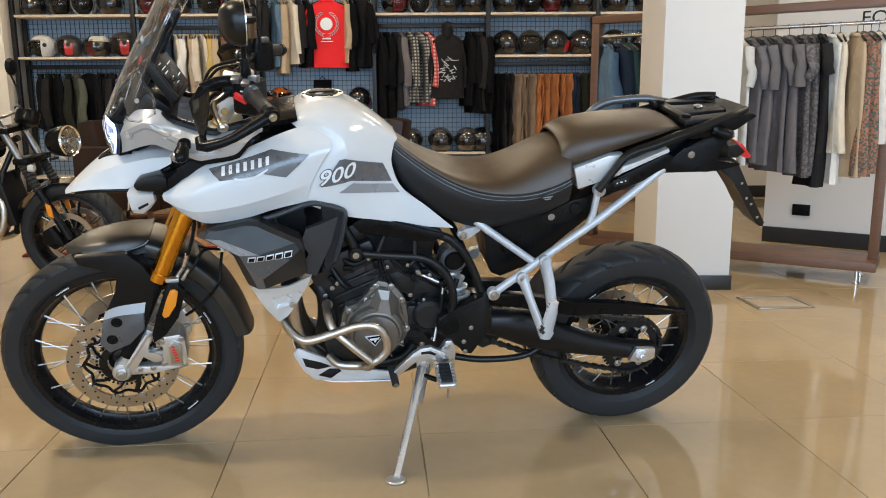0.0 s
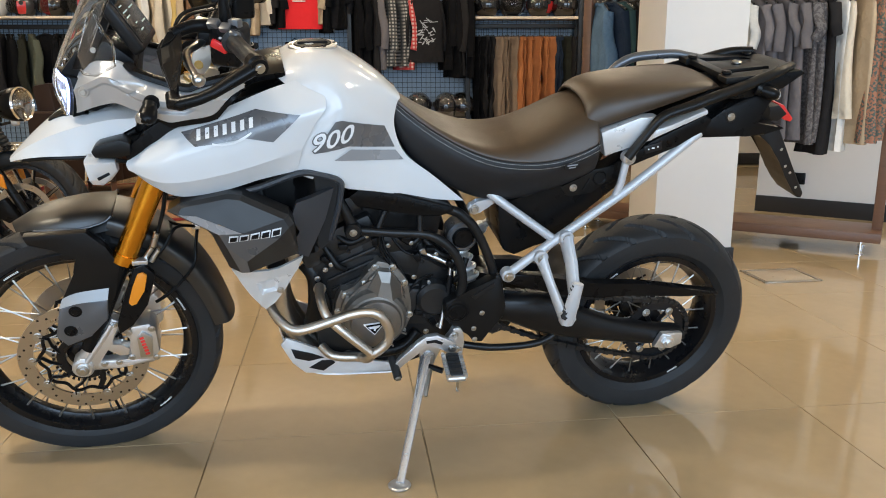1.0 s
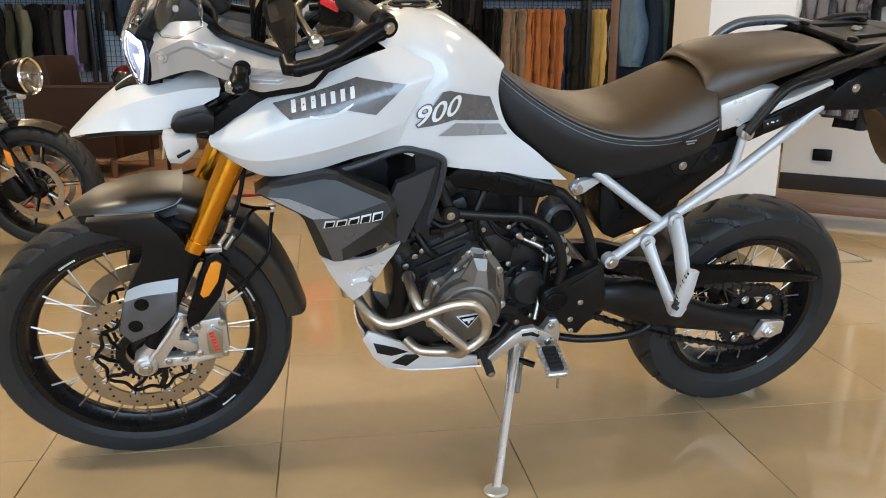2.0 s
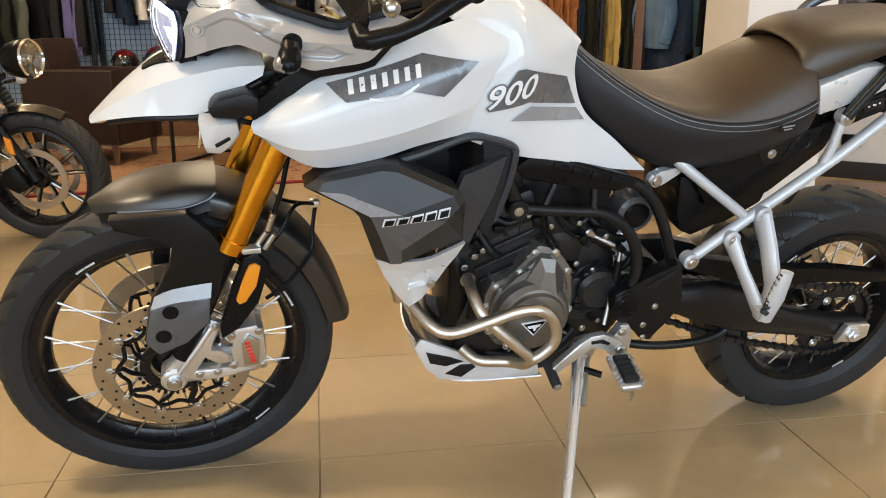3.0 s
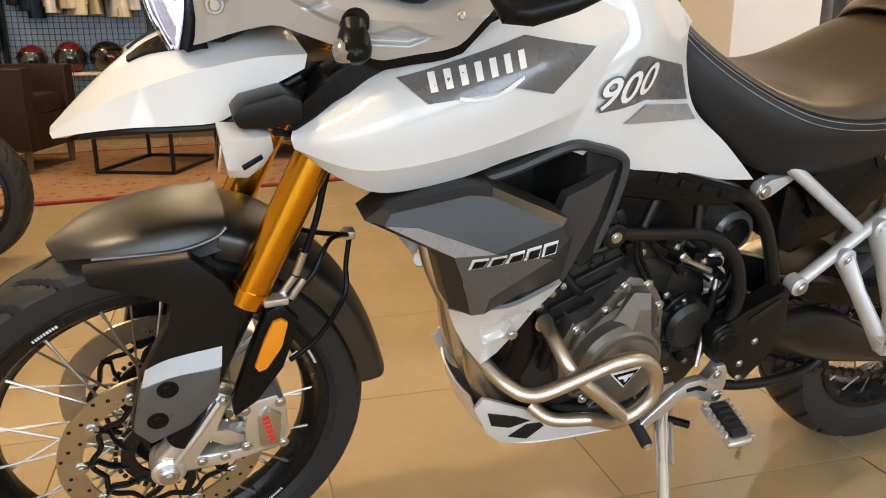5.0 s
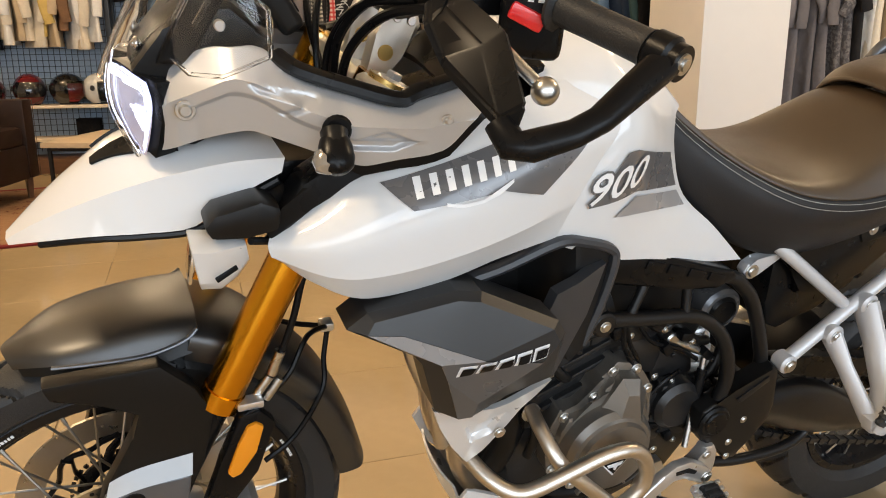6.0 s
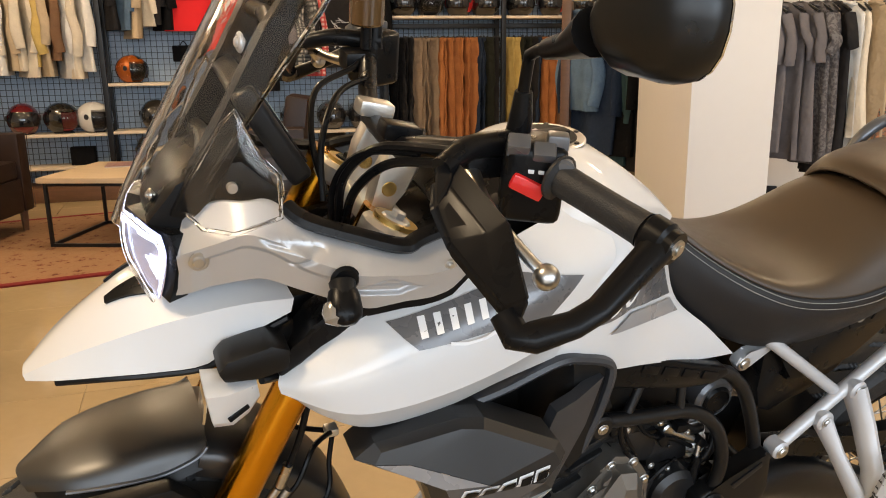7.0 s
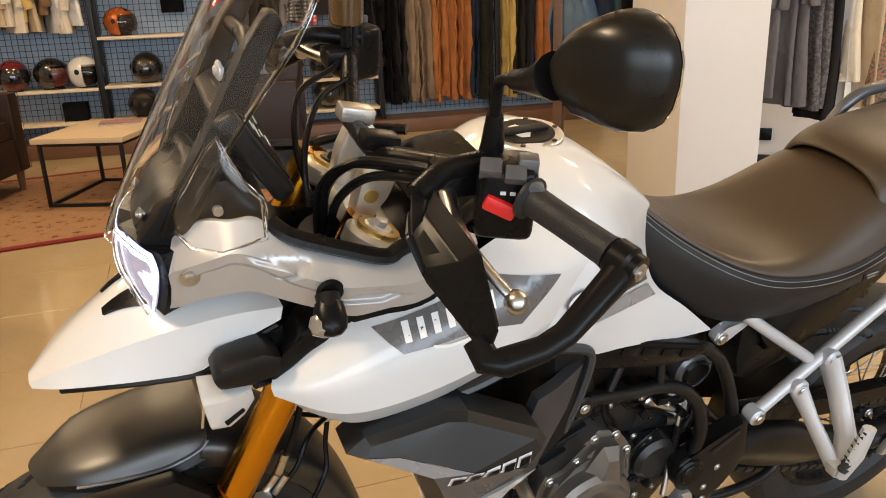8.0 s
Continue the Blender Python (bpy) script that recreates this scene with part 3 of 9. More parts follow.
# brake hoses beside the fork
bm = bars(([(0.27, -0.10, 0.86), (0.245, -0.105, 0.80), (0.228, -0.11, 0.73), (0.20, -0.112, 0.655), (0.178, -0.112, 0.622), (0.165, -0.1, 0.60)], 0.005), ([(0.30, -0.04, 0.665), (0.255, -0.09, 0.69), (0.225, -0.112, 0.65), (0.19, -0.112, 0.612)], 0.004),
          ([(0.30, -0.04, 0.665), (0.292, -0.05, 0.62), (0.285, -0.07, 0.575), (0.235, -0.105, 0.53), (0.19, -0.11, 0.50)], 0.0042), ([(0.30, -0.04, 0.665), (0.25, 0.0, 0.655), (0.20, 0.06, 0.65)], 0.004), seg=8, smooth=6)
part("brake_hose", bm, DARK_PLASTIC, bike, "black brake hoses")
bm = bars(([(0.212, -0.112, 0.69), (0.200, -0.112, 0.655)], 0.0075), ([(0.198, -0.112, 0.652), (0.176, -0.112, 0.62)], 0.0065), ([(0.212, -0.112, 0.645), (0.192, -0.112, 0.615)], 0.0065), seg=10)
part("hose_fitting", bm, STEEL, bike, "bright hose fittings")
bm = boxes(((0.035, 0.02, 0.012), (0.168, -0.122, 0.622), 0.003), ((0.02, 0.02, 0.014), (0.297, -0.04, 0.668), 0.004))
tagged(part("hose_clip", bm, ALLOY, bike), kind="stuff")

# front mudguard
NEAR = [(-0.106, -0.030, 0.672), (-0.060, -0.066, 0.692), (-0.010, -0.080, 0.698), (0.044, -0.084, 0.700), (0.076, -0.083, 0.706), (0.100, -0.080, 0.714), (0.112, -0.076, 0.724)]
SHOULDER = [(-0.112, -0.022, 0.682), (-0.063, -0.048, 0.705), (-0.010, -0.060, 0.717), (0.044, -0.063, 0.725), (0.076, -0.062, 0.727), (0.100, -0.058, 0.728), (0.114, -0.054, 0.729)]
CREST = [(-0.118, 0, 0.686), (-0.064, 0, 0.712), (-0.008, 0, 0.727), (0.042, 0, 0.734), (0.076, 0, 0.734), (0.102, 0, 0.732), (0.116, 0, 0.730)]
flip = lambda c: [(x, -y, z) for x, y, z in c]
fender = part("front_mudguard", sheet(surf([NEAR, SHOULDER, CREST, flip(SHOULDER), flip(NEAR)], 24, 5), 0.006), FENDER_PLASTIC, bike, "matt black plastic front mudguard", smooth=60)


def skirt():
    low = [(-0.096, -0.030, 0.658), (-0.050, -0.070, 0.678), (-0.006, -0.082, 0.682), (0.044, -0.086, 0.682), (0.076, -0.085, 0.684), (0.100, -0.082, 0.688), (0.114, -0.078, 0.688)]
    inn = [(x + 0.004, y + 0.010, z - 0.005) for x, y, z in NEAR]
    return sheet(surf([low, inn], 20, 3), 0.003)


def edge_bead():
    return bars(([(x, y - 0.002, z - 0.001) for x, y, z in NEAR[1:]], 0.0035), seg=8, smooth=5, flat=0.7)


for s in (1, -1):
    both("mudguard_skirt", skirt, BLACK_PLASTIC, fender, sides=(s,), smooth=60)
    both("mudguard_edge", edge_bead, GREY_PLASTIC, fender, "grey bead along the edge", sides=(s,))
mid = [(0.108, 0, 0.726), (0.152, 0, 0.710), (0.20, 0, 0.682), (0.285, 0, 0.597), (0.338, 0, 0.502), (0.372, 0, 0.397)]
WIDE = (0.080, 0.084, 0.084, 0.076, 0.072, 0.066)


def fender_row(k, drop):
    out = []
    for (x, _, z), w in zip(mid, WIDE):
        d = Vector((x, 0, z - RF)).normalized()
        out.append((x - d.x * drop, w * k, z - d.z * drop))
    return out


rows = [fender_row(k, dr) for k, dr in ((-0.97, 0.052), (-1.0, 0.030), (-0.93, 0.014), (-0.55, 0.003))] + [mid] + [fender_row(k, dr) for k, dr in ((0.55, 0.003), (0.93, 0.014), (1.0, 0.030), (0.97, 0.052))]
part("mudguard_rear", sheet(surf(rows, 26, 3), 0.004), FENDER_PLASTIC, fender, "drooping rear half of the mudguard", smooth=60)

# the bars are turned a little to the left: wheel, legs and mudguard follow, sized to the 21 inch wheel
FRONT = Matrix.Translation((-0.012, 0.042, 0.322)) @ Matrix.Rotation(radians(3.0), 4, "Z") @ Matrix.Rotation(radians(1.8), 4, "X") @ Matrix.Scale(1.035, 4) @ Matrix.Translation((0, 0, -RF))
for ob in bike.children:
    if ob != rear_wheel:
        ob.matrix_basis = FRONT @ ob.matrix_basis

# ---- beak, headlamps and cowl
up = [(-0.098, 0, 0.862), (-0.050, 0, 0.910), (-0.010, 0, 0.945), (0.035, 0, 0.978), (0.10, 0, 0.996), (0.20, 0, 1.0)]
m1 = [(-0.098, -0.014, 0.858), (-0.055, -0.046, 0.893), (0.005, -0.076, 0.928), (0.07, -0.096, 0.955), (0.15, -0.116, 0.978), (0.212, -0.128, 0.985)]
lo = [(-0.095, -0.020, 0.853), (-0.058, -0.058, 0.872), (0.0, -0.088, 0.887), (0.055, -0.102, 0.892), (0.108, -0.113, 0.900), (0.148, -0.119, 0.932), (0.208, -0.130, 0.968)]
un = [(-0.082, 0, 0.846), (-0.044, -0.02, 0.862), (0.01, -0.05, 0.874), (0.06, -0.07, 0.882), (0.11, -0.085, 0.892), (0.148, -0.092, 0.922), (0.198, -0.10, 0.956)]
fl = lambda c: [(x, -y, z) for x, y, z in c]
bm = surf([un, lo, m1, up, fl(m1), fl(lo), fl(un)], 24, 5, (1, 2, 4, 5))
beak_tree = tree_of(bm)
beak = part("beak", sheet(bm, 0.003), WHITE_PAINT, bike, "glossy white pointed beak", smooth=20)
bm = bars(([(-0.058, -0.052, 0.866), (0.0, -0.082, 0.881), (0.055, -0.097, 0.886), (0.112, -0.108, 0.894), (0.154, -0.113, 0.924), (0.206, -0.122, 0.956)], 0.005), seg=8, smooth=6)
part("beak_underside_trim", bm, BLACK_PLASTIC, beak)
bm = bmesh.new()
for s in (-1, 1):
    q = [[], [], [], [], []]
    for i in range(9):
        x = 0.004 + 0.012 * i
        y0, y1 = 0.020 + 0.0004 * i, min(0.030 + 0.45 * (x - 0.004), 0.082)
        for j in range(5):
            y = s * (y0 + (y1 - y0) * j / 4)
            hit = beak_tree.ray_cast(Vector((x, y, 1.3)), Vector((0, 0, -1)))[0]
            q[j].append(bm.verts.new((x, y, hit.z + 0.005)))
    for j in range(4):
        for i in range(8):
            bm.faces.new((q[j][i], q[j][i + 1], q[j + 1][i + 1], q[j + 1][i]))
part("beak_inset", sheet(bm, 0.004), DARK_PLASTIC, beak, "black inset under the headlamps")
# black duct under the beak
bm = bmesh.new()
slab(bm, [(0.10, 0.905), (0.20, 0.965), (0.27, 0.97), (0.30, 0.93), (0.25, 0.87), (0.20, 0.88), (0.15, 0.885)], -0.09, 0.09, 0.01)
part("headstock_cover", bm, DARK_PLASTIC, bike, "black plastic round the steering head")


def along(table, x):
    """Straight interpolation in a table of pairs."""
    def at(q):
        for (x0, y0), (x1, y1) in zip(table, table[1:]):
            if q <= x1:
                return y0 + (y1 - y0) * max(0.0, q - x0) / (x1 - x0)
        return table[-1][1]

    return sum(at(x + 0.004 * k) for k in (-2, -1, 0, 1, 2)) / 5


COWL_Y = ((0.07, -0.094), (0.10, -0.112), (0.14, -0.136), (0.18, -0.153), (0.22, -0.171), (0.28, -0.194), (0.35, -0.205), (0.45, -0.200))
COWL_CREASE = ((0.08, 1.040), (0.155, 1.082), (0.18, 1.078), (0.22, 1.056), (0.27, 1.040), (0.35, 1.038), (0.45, 1.052))


def lamp_cowl(x, z):
    d = z - along(COWL_CREASE, x)
    low = min(1.0, max(0.0, (-0.014 - d) / 0.006)) * min(1.0, max(0.0, (x - 0.10) / 0.02)) * min(1.0, max(0.0, (0.36 - x) / 0.03))
    return along(COWL_Y, x) + (1.25 * d if d > 0 else -0.12 * d) + 0.006 * low


COWL_LOW = ((0.081, 0.988), (0.142, 1.014), (0.174, 1.023), (0.205, 1.014), (0.278, 0.993), (0.289, 0.990), (0.368, 1.008), (0.383, 1.012), (0.413, 1.048), (0.446, 1.066))
COWL_TOP = ((0.081, 1.018), (0.090, 1.062), (0.098, 1.083), (0.139, 1.104), (0.184, 1.109), (0.200, 1.100), (0.222, 1.079), (0.322, 1.054), (0.345, 1.060), (0.431, 1.078), (0.446, 1.070))


CHEVRON = [(0.166, 1.080), (0.24, 1.068), (0.249, 1.062), (0.207, 1.041), (0.198, 1.046), (0.219, 1.057), (0.178, 1.066)]
LOZENGE = [(0.256, 1.014), (0.272, 1.024), (0.31, 1.036), (0.349, 1.022), (0.322, 1.008), (0.27, 1.009)]


def pressed(x, z, recesses=None, wall=0.0055):
    """Depth of the pressed recesses, with sloping walls."""
    best = 0.0
    for poly, deep in recesses or ((CHEVRON, 0.005), (LOZENGE, 0.006)):
        inside, near = False, 1.0
        for (ax, az), (bx, bz) in zip(poly, poly[1:] + poly[:1]):
            dx, dz = bx - ax, bz - az
            k = min(1, max(0, ((x - ax) * dx + (z - az) * dz) / (dx * dx + dz * dz)))
            near = min(near, math.hypot(x - ax - k * dx, z - az - k * dz))
            if (az > z) != (bz > z) and x < ax + dx * (z - az) / dz:
                inside = not inside
        if inside:
            w = min(1, near / wall)
            best = max(best, deep * w * w * (3 - 2 * w))
    return best


def cowl_sheet():
    """Rows of faces from the lower edge over the crease to the upper edge."""
    bm = bmesh.new()
    cols = []
    n, up = 150, 44
    for i in range(n + 1):
        x = 0.081 + 0.365 * i / n
        z0, z2 = along(COWL_LOW, x), along(COWL_TOP, x)
        z1 = min(max(along(COWL_CREASE, x), z0 + 0.2 * (z2 - z0)), z2 - 0.2 * (z2 - z0))
        zs = [z0 + (z1 - z0) * k / up for k in range(up + 1)] + [z1 + (z2 - z1) * k / 8 for k in range(1, 9)]
        cols.append([bm.verts.new((x, lamp_cowl(x, z) + pressed(x, z), z)) for z in zs])
    back = [[bm.verts.new(v.co + Vector((0.002, 0.005, 0))) for v in col] for col in cols]
    for g, turn in ((cols, 1), (back, -1)):
        for p, q in zip(g, g[1:]):
            for k in range(len(p) - 1):
                bm.faces.new((p[k], q[k], q[k + 1], p[k + 1])[::turn])
    for k in (0, -1):
        for i in range(n):
            bm.faces.new((cols[i][k], cols[i + 1][k], back[i + 1][k], back[i][k]))
    for i in (0, -1):
        for k in range(up + 8):
            bm.faces.new((cols[i][k], cols[i][k + 1], back[i][k + 1], back[i][k]))
    return bm


COWL_GAP = [(0.262, 0.990), (0.289, 0.976), (0.37, 0.994), (0.388, 1.0), (0.425, 1.042), (0.452, 1.068), (0.43, 1.07), (0.37, 1.02), (0.289, 1.0)]

cowls = both("cowl", cowl_sheet, SILVER_PAINT, bike, "satin silver headlamp cowl with pressed ribs", smooth=38)
for ob, s in zip(cowls, (1, -1)):
    # dark strip laid in for the shade of the open gap under the cowl
    both("cowl_gap", lambda: skin_shell(COWL_GAP, lambda x, z: lamp_cowl(x, z) + 0.006, 0.01), DARK_PLASTIC, ob, "dark strip for the shade in the gap below the cowl", sides=(s,))
    for x, z, r in ((0.108, 1.041, 0.0115), (0.378, 1.046, 0.007)):
        y = s * (lamp_cowl(x, z) - 0.001)
        bm = bmesh.new()
        disk(bm, r, y, y - s * 0.003, (x, 0, z), 22, 0.001)
        disk(bm, r * 0.65, y - s * 0.002, y - s * 0.0065, (x, 0, z), 16, 0.002)
        part("cowl_bolt", bm, STEEL, ob)


def inner_edge():
    return bars(([(0.205, -0.118, 1.100), (0.226, -0.138, 1.088), (0.28, -0.160, 1.074), (0.328, -0.176, 1.064), (0.35, -0.172, 1.070), (0.42, -0.158, 1.085), (0.47, -0.13, 1.09)], 0.012), seg=8, smooth=4, flat=0.7)


both("cowl_trim", inner_edge, DARK_PLASTIC, bike, "black rubber trim along the cowl")


LAMP = [[(0.036, -0.030, 1.072), (0.032, -0.036, 1.05), (0.034, -0.047, 1.025), (0.044, -0.062, 1.0), (0.056, -0.080, 0.980)], [(0.044, -0.058, 1.074), (0.042, -0.064, 1.05), (0.044, -0.072, 1.025), (0.050, -0.080, 1.0), (0.058, -0.086, 0.980)],
        [(0.056, -0.082, 1.070), (0.057, -0.089, 1.05), (0.057, -0.092, 1.025), (0.058, -0.092, 1.002), (0.060, -0.089, 0.981)], [(0.067, -0.092, 1.064), (0.071, -0.098, 1.044), (0.069, -0.098, 1.022), (0.065, -0.095, 1.0), (0.061, -0.090, 0.983)]]
LAMP_RIM = [LAMP[0][0], LAMP[1][0], LAMP[2][0]] + LAMP[3] + [LAMP[0][3], LAMP[0][2], LAMP[0][1]]


def lamp_skin(keep, push):
    """Part of the lamp's front skin, chosen by its share across and down, moved back by push."""
    nu, per = 28, 9
    bm = surf(LAMP, nu, per)
    bm.faces.ensure_lookup_table()
    gone = [q for k, q in enumerate(bm.faces) if not keep((k // (3 * per) + 0.5) / nu, (k % (3 * per) + 0.5) / (3 * per))]
    bmesh.ops.delete(bm, geom=gone, context="FACES")
    bm.transform(Matrix.Translation((0.8 * push, 0.6 * push, 0)))
    return bm


def lamp_housing():
    bm = bmesh.new()
    back = [(x + 0.035, y + (0.03 if y > -0.085 else 0.004), z) for x, y, z in LAMP_RIM]
    c = Vector((0.06, -0.06, 1.03))
    front = [c + (Vector(p) - c) * 1.06 + Vector((0.006, 0.004, 0) if p[1] > -0.088 else (0.014, -0.003, 0)) for p in LAMP_RIM]
    return loft(bm, [back, front], True, True)


for ob, s in zip(both("headlight", lamp_housing, DARK_PLASTIC, bike, "lit headlamp with a bright rim of light", smooth=50), (1, -1)):
    ln = both("lens", lambda: sheet(lamp_skin(lambda u, v: True, -0.002), 0.002), CLEAR, ob, "clear lens", sides=(s,), smooth=60)[0]
    ln.visible_shadow = False
    both("running_light", lambda: sheet(lamp_skin(lambda u, v: u < 0.08 + 0.10 * v or (v > 0.88 - 0.06 * u and u < 0.95) or v < 0.07 or (0.34 < u < 0.66 and v < 0.80 and v > 0.52 + 0.9 * (u - 0.34)), 0.003), 0.001), LAMP_ON, ob, "glowing white light strip", sides=(s,))
    # the faceted bowl emits faintly in place of light reflected from the strips
    both("reflector_bowl", lambda: lamp_skin(lambda u, v: True, 0.0065), mat("self_lit_reflector", (0.55, 0.58, 0.72), 0.14, 0.9, vary=0.35, scale=45, emit=(0.58, 0.64, 1.0, 0.30)), ob, sides=(s,))
# dark bridge between the lamps
bm = bmesh.new()
slab(bm, [(0.055, 1.072), (0.092, 1.118), (0.125, 1.140), (0.165, 1.142), (0.215, 1.10), (0.20, 1.02), (0.12, 0.985), (0.08, 0.985)], -0.078, 0.078, 0.012)
part("headlamp_bridge", bm, DARK_PLASTIC, bike, "black plastic carrier behind the headlamps")

# windscreen with its side deflectors


def screen_pt(u, v):
    """u across from -1 to 1, v from foot to top."""
    w = 0.055 + 0.11 * min(v / 0.75, 1) - 0.05 * max(0, (v - 0.75) / 0.25) ** 2
    x = 0.022 + 0.205 * v ** 1.12 + 0.062 * u * u
    return Vector((x, w * u, 1.050 + 0.37 * v - 0.02 * u * u * (1 - v)))


bm = bmesh.new()
grid = [[bm.verts.new(screen_pt(-1 + i / 8, j / 16)) for i in range(17)] for j in range(17)]
for j in range(16):
    for i in range(16):
        bm.faces.new((grid[j][i], grid[j][i + 1], grid[j + 1][i + 1], grid[j + 1][i]))
screen = part("windscreen", sheet(bm, 0.004), CLEAR, bike, "clear curved plastic windscreen", smooth=80)
screen.visible_shadow = False
edge = [screen_pt(-1, j / 16) for j in range(17)] + [screen_pt(-1 + i / 8, 1) for i in range(1, 17)] + [screen_pt(1, 1 - j / 16) for j in range(1, 17)]
rimglass = part("screen_edge", bars((edge, 0.0032), seg=8), CLEAR, screen, "polished clear edge")
rimglass.visible_shadow = False
for u, v in ((-0.62, 0.62), (0.62, 0.62), (-0.6, 0.14), (0.6, 0.14)):
    p = screen_pt(u, v)
    bm = bmesh.new()
    disk(bm, 0.011 if v > 0.5 else 0.008, -0.003, 0.003, p, 20, 0.002, "X")
    disk(bm, 0.006 if v > 0.5 else 0.0045, -0.006, 0.006, p, 14, 0.002, "X")
    part("screen_bolt", bm, STEEL if v < 0.5 else SILVER_PAINT, screen)


def screen_stay():
    bm = bmesh.new()
    slab(bm, [(0.082, 1.082), (0.118, 1.080), (0.165, 1.165), (0.208, 1.262), (0.240, 1.318), (0.236, 1.332), (0.222, 1.334), (0.192, 1.288), (0.146, 1.200), (0.112, 1.140)], -0.088, -0.058, 0.009)
    tube(bm, [(0.205, -0.07, 1.285), (0.21, 0, 1.29)], 0.010, 10)
    tube(bm, [(0.13, -0.07, 1.14), (0.135, 0, 1.145)], 0.012, 10)
    return bm


both("screen_bracket", screen_stay, DARK_PLASTIC, bike, "black plastic arm holding the windscreen")


def deflector():
    return sheet(surf([[(0.092, -0.075, 1.095), (0.115, -0.105, 1.145), (0.140, -0.120, 1.20), (0.150, -0.125, 1.215)], [(0.118, -0.115, 1.078), (0.14, -0.135, 1.125), (0.152, -0.140, 1.17), (0.156, -0.130, 1.205)],
                       [(0.145, -0.145, 1.085), (0.170, -0.160, 1.11), (0.183, -0.165, 1.135), (0.178, -0.155, 1.162)], [(0.185, -0.165, 1.105), (0.192, -0.170, 1.125), (0.192, -0.170, 1.145), (0.187, -0.165, 1.158)]], 10, 4), 0.003)


for ob in both("wind_deflector", deflector, CLEAR, bike, "clear plastic side deflector", smooth=70):
    ob.visible_shadow = False
    s = -1 if ob.name == "wind_deflector" else 1
    e = bars(([(0.092, s * 0.075, 1.095), (0.14, s * 0.120, 1.20), (0.152, s * 0.127, 1.215), (0.16, s * 0.133, 1.195), (0.172, s * 0.148, 1.172), (0.189, s * 0.167, 1.156), (0.190, s * 0.170, 1.11), (0.145, s * 0.146, 1.084), (0.115, s * 0.115, 1.079)], 0.0026), closed=True, seg=8)
    q = part("deflector_edge", e, CLEAR, ob)
    q.visible_shadow = False
    bm = bmesh.new()
    disk(bm, 0.006, -0.004, 0.004, (0.145, s * 0.138, 1.135), 14, 0.001)
    part("deflector_bolt", bm, STEEL, ob)

# instrument panel, facing the rider
DASH = Matrix.Translation((0.198, 0, 1.173)) @ Matrix.Rotation(radians(-32), 4, "Y")
bm = box(bmesh.new(), (0.028, 0.205, 0.126), (0, 0, 0), 0.009, None, 3)
bm.transform(DASH)
dash = part("instrument_panel", bm, BLACK_PLASTIC, bike, "black colour display panel behind the windscreen")
bm = box(bmesh.new(), (0.003, 0.178, 0.102), (0.0150, 0, 0.002), 0.001)
bm.transform(DASH)
part("display", bm, mat("dark_display", (0.004, 0.004, 0.006), 0.25, vary=0.02, spec=0.3), dash)
for i, (yy, zz, ww) in enumerate(((-0.055, 0.034, 0.03), (-0.045, 0.020, 0.05), (-0.05, 0.008, 0.04), (-0.02, -0.012, 0.018), (-0.01, -0.03, 0.03), (0.03, 0.02, 0.05), (0.05, -0.02, 0.04))):
    bm = box(bmesh.new(), (0.001, ww, 0.0028), (0.0168, yy, zz))
    bm.transform(DASH)
    part("readout", bm, mat("display_readout", (0.5, 0.6, 0.55), 0.4, emit=(0.6, 0.8, 0.75, 0.22)), dash)

# indicators and fog lamps


def indicator(at, d, name, label, k=1.0):
    """A stalk with an egg-shaped lamp along d."""
    at, d = Vector(at), Vector(d).normalized()
    q = d.to_track_quat("Y", "Z").to_matrix().to_4x4()
    st = part("%s" % name, bars(([at, at + d * 0.012 * k, at + d * 0.03 * k], [0.018 * k, 0.0165 * k, 0.0165 * k]), seg=14), BLACK_PLASTIC, bike, label)
    bm = bmesh.new()
    lathe(bm, [(1e-5, 0.010), (0.0155, 0.012), (0.0175, 0.022), (0.0185, 0.038), (0.0165, 0.05), (0.010, 0.058), (1e-5, 0.06)], 20, False, Matrix.Translation(at) @ q @ Matrix.Diagonal((1.25 * k, k, 0.95 * k, 1)))
    part("lamp_body", bm, DARK_PLASTIC, st)
    bm = bmesh.new()
    lathe(bm, [(1e-5, 0.022), (0.0135, 0.026), (0.0165, 0.038), (0.0135, 0.05), (1e-5, 0.057)], 20, False, Matrix.Translation(at + Vector((-0.011 * k if at.x < 1 else 0.008, 0, -0.003))) @ q @ Matrix.Diagonal((1.2 * k, k, 0.95 * k, 1)))
    part("lens", bm, mat("indicator_lens", (0.30, 0.285, 0.26), 0.1, 0.5, vary=0.25, scale=60, coat=1.0), st, "smoked clear lens")
    return st


for s in (-1, 1):
    st = indicator((0.252, s * 0.190, 1.034), (-0.10, s * 0.78, -0.60), "front_indicator", "black stalk indicator with a smoked lens", 0.85)
    bm = bmesh.new()
    disk(bm, 0.017, s * 0.184, s * 0.192, (0.256, 0, 1.036), 20, 0.003)
    part("mount", bm, DARK_PLASTIC, st)
    indicator((1.712, s * 0.125, 1.043), (0.80, s * 0.42, -0.22), "rear_indicator", "black stalk indicator with a smoked lens")


def fog_block():
    bm = bmesh.new()
    slab(bm, [(0.114, 0.924), (0.127, 0.938), (0.177, 0.951), (0.200, 0.942), (0.198, 0.914), (0.162, 0.906), (0.122, 0.908)], -0.172, -0.118, 0.009)
    tube(bm, [(0.18, -0.14, 0.93), (0.235, -0.09, 0.935)], 0.013, 10)
    tube(bm, [(0.165, -0.165, 0.902), (0.185, -0.150, 0.892), (0.205, -0.130, 0.90)], 0.005, 8)
    return bm


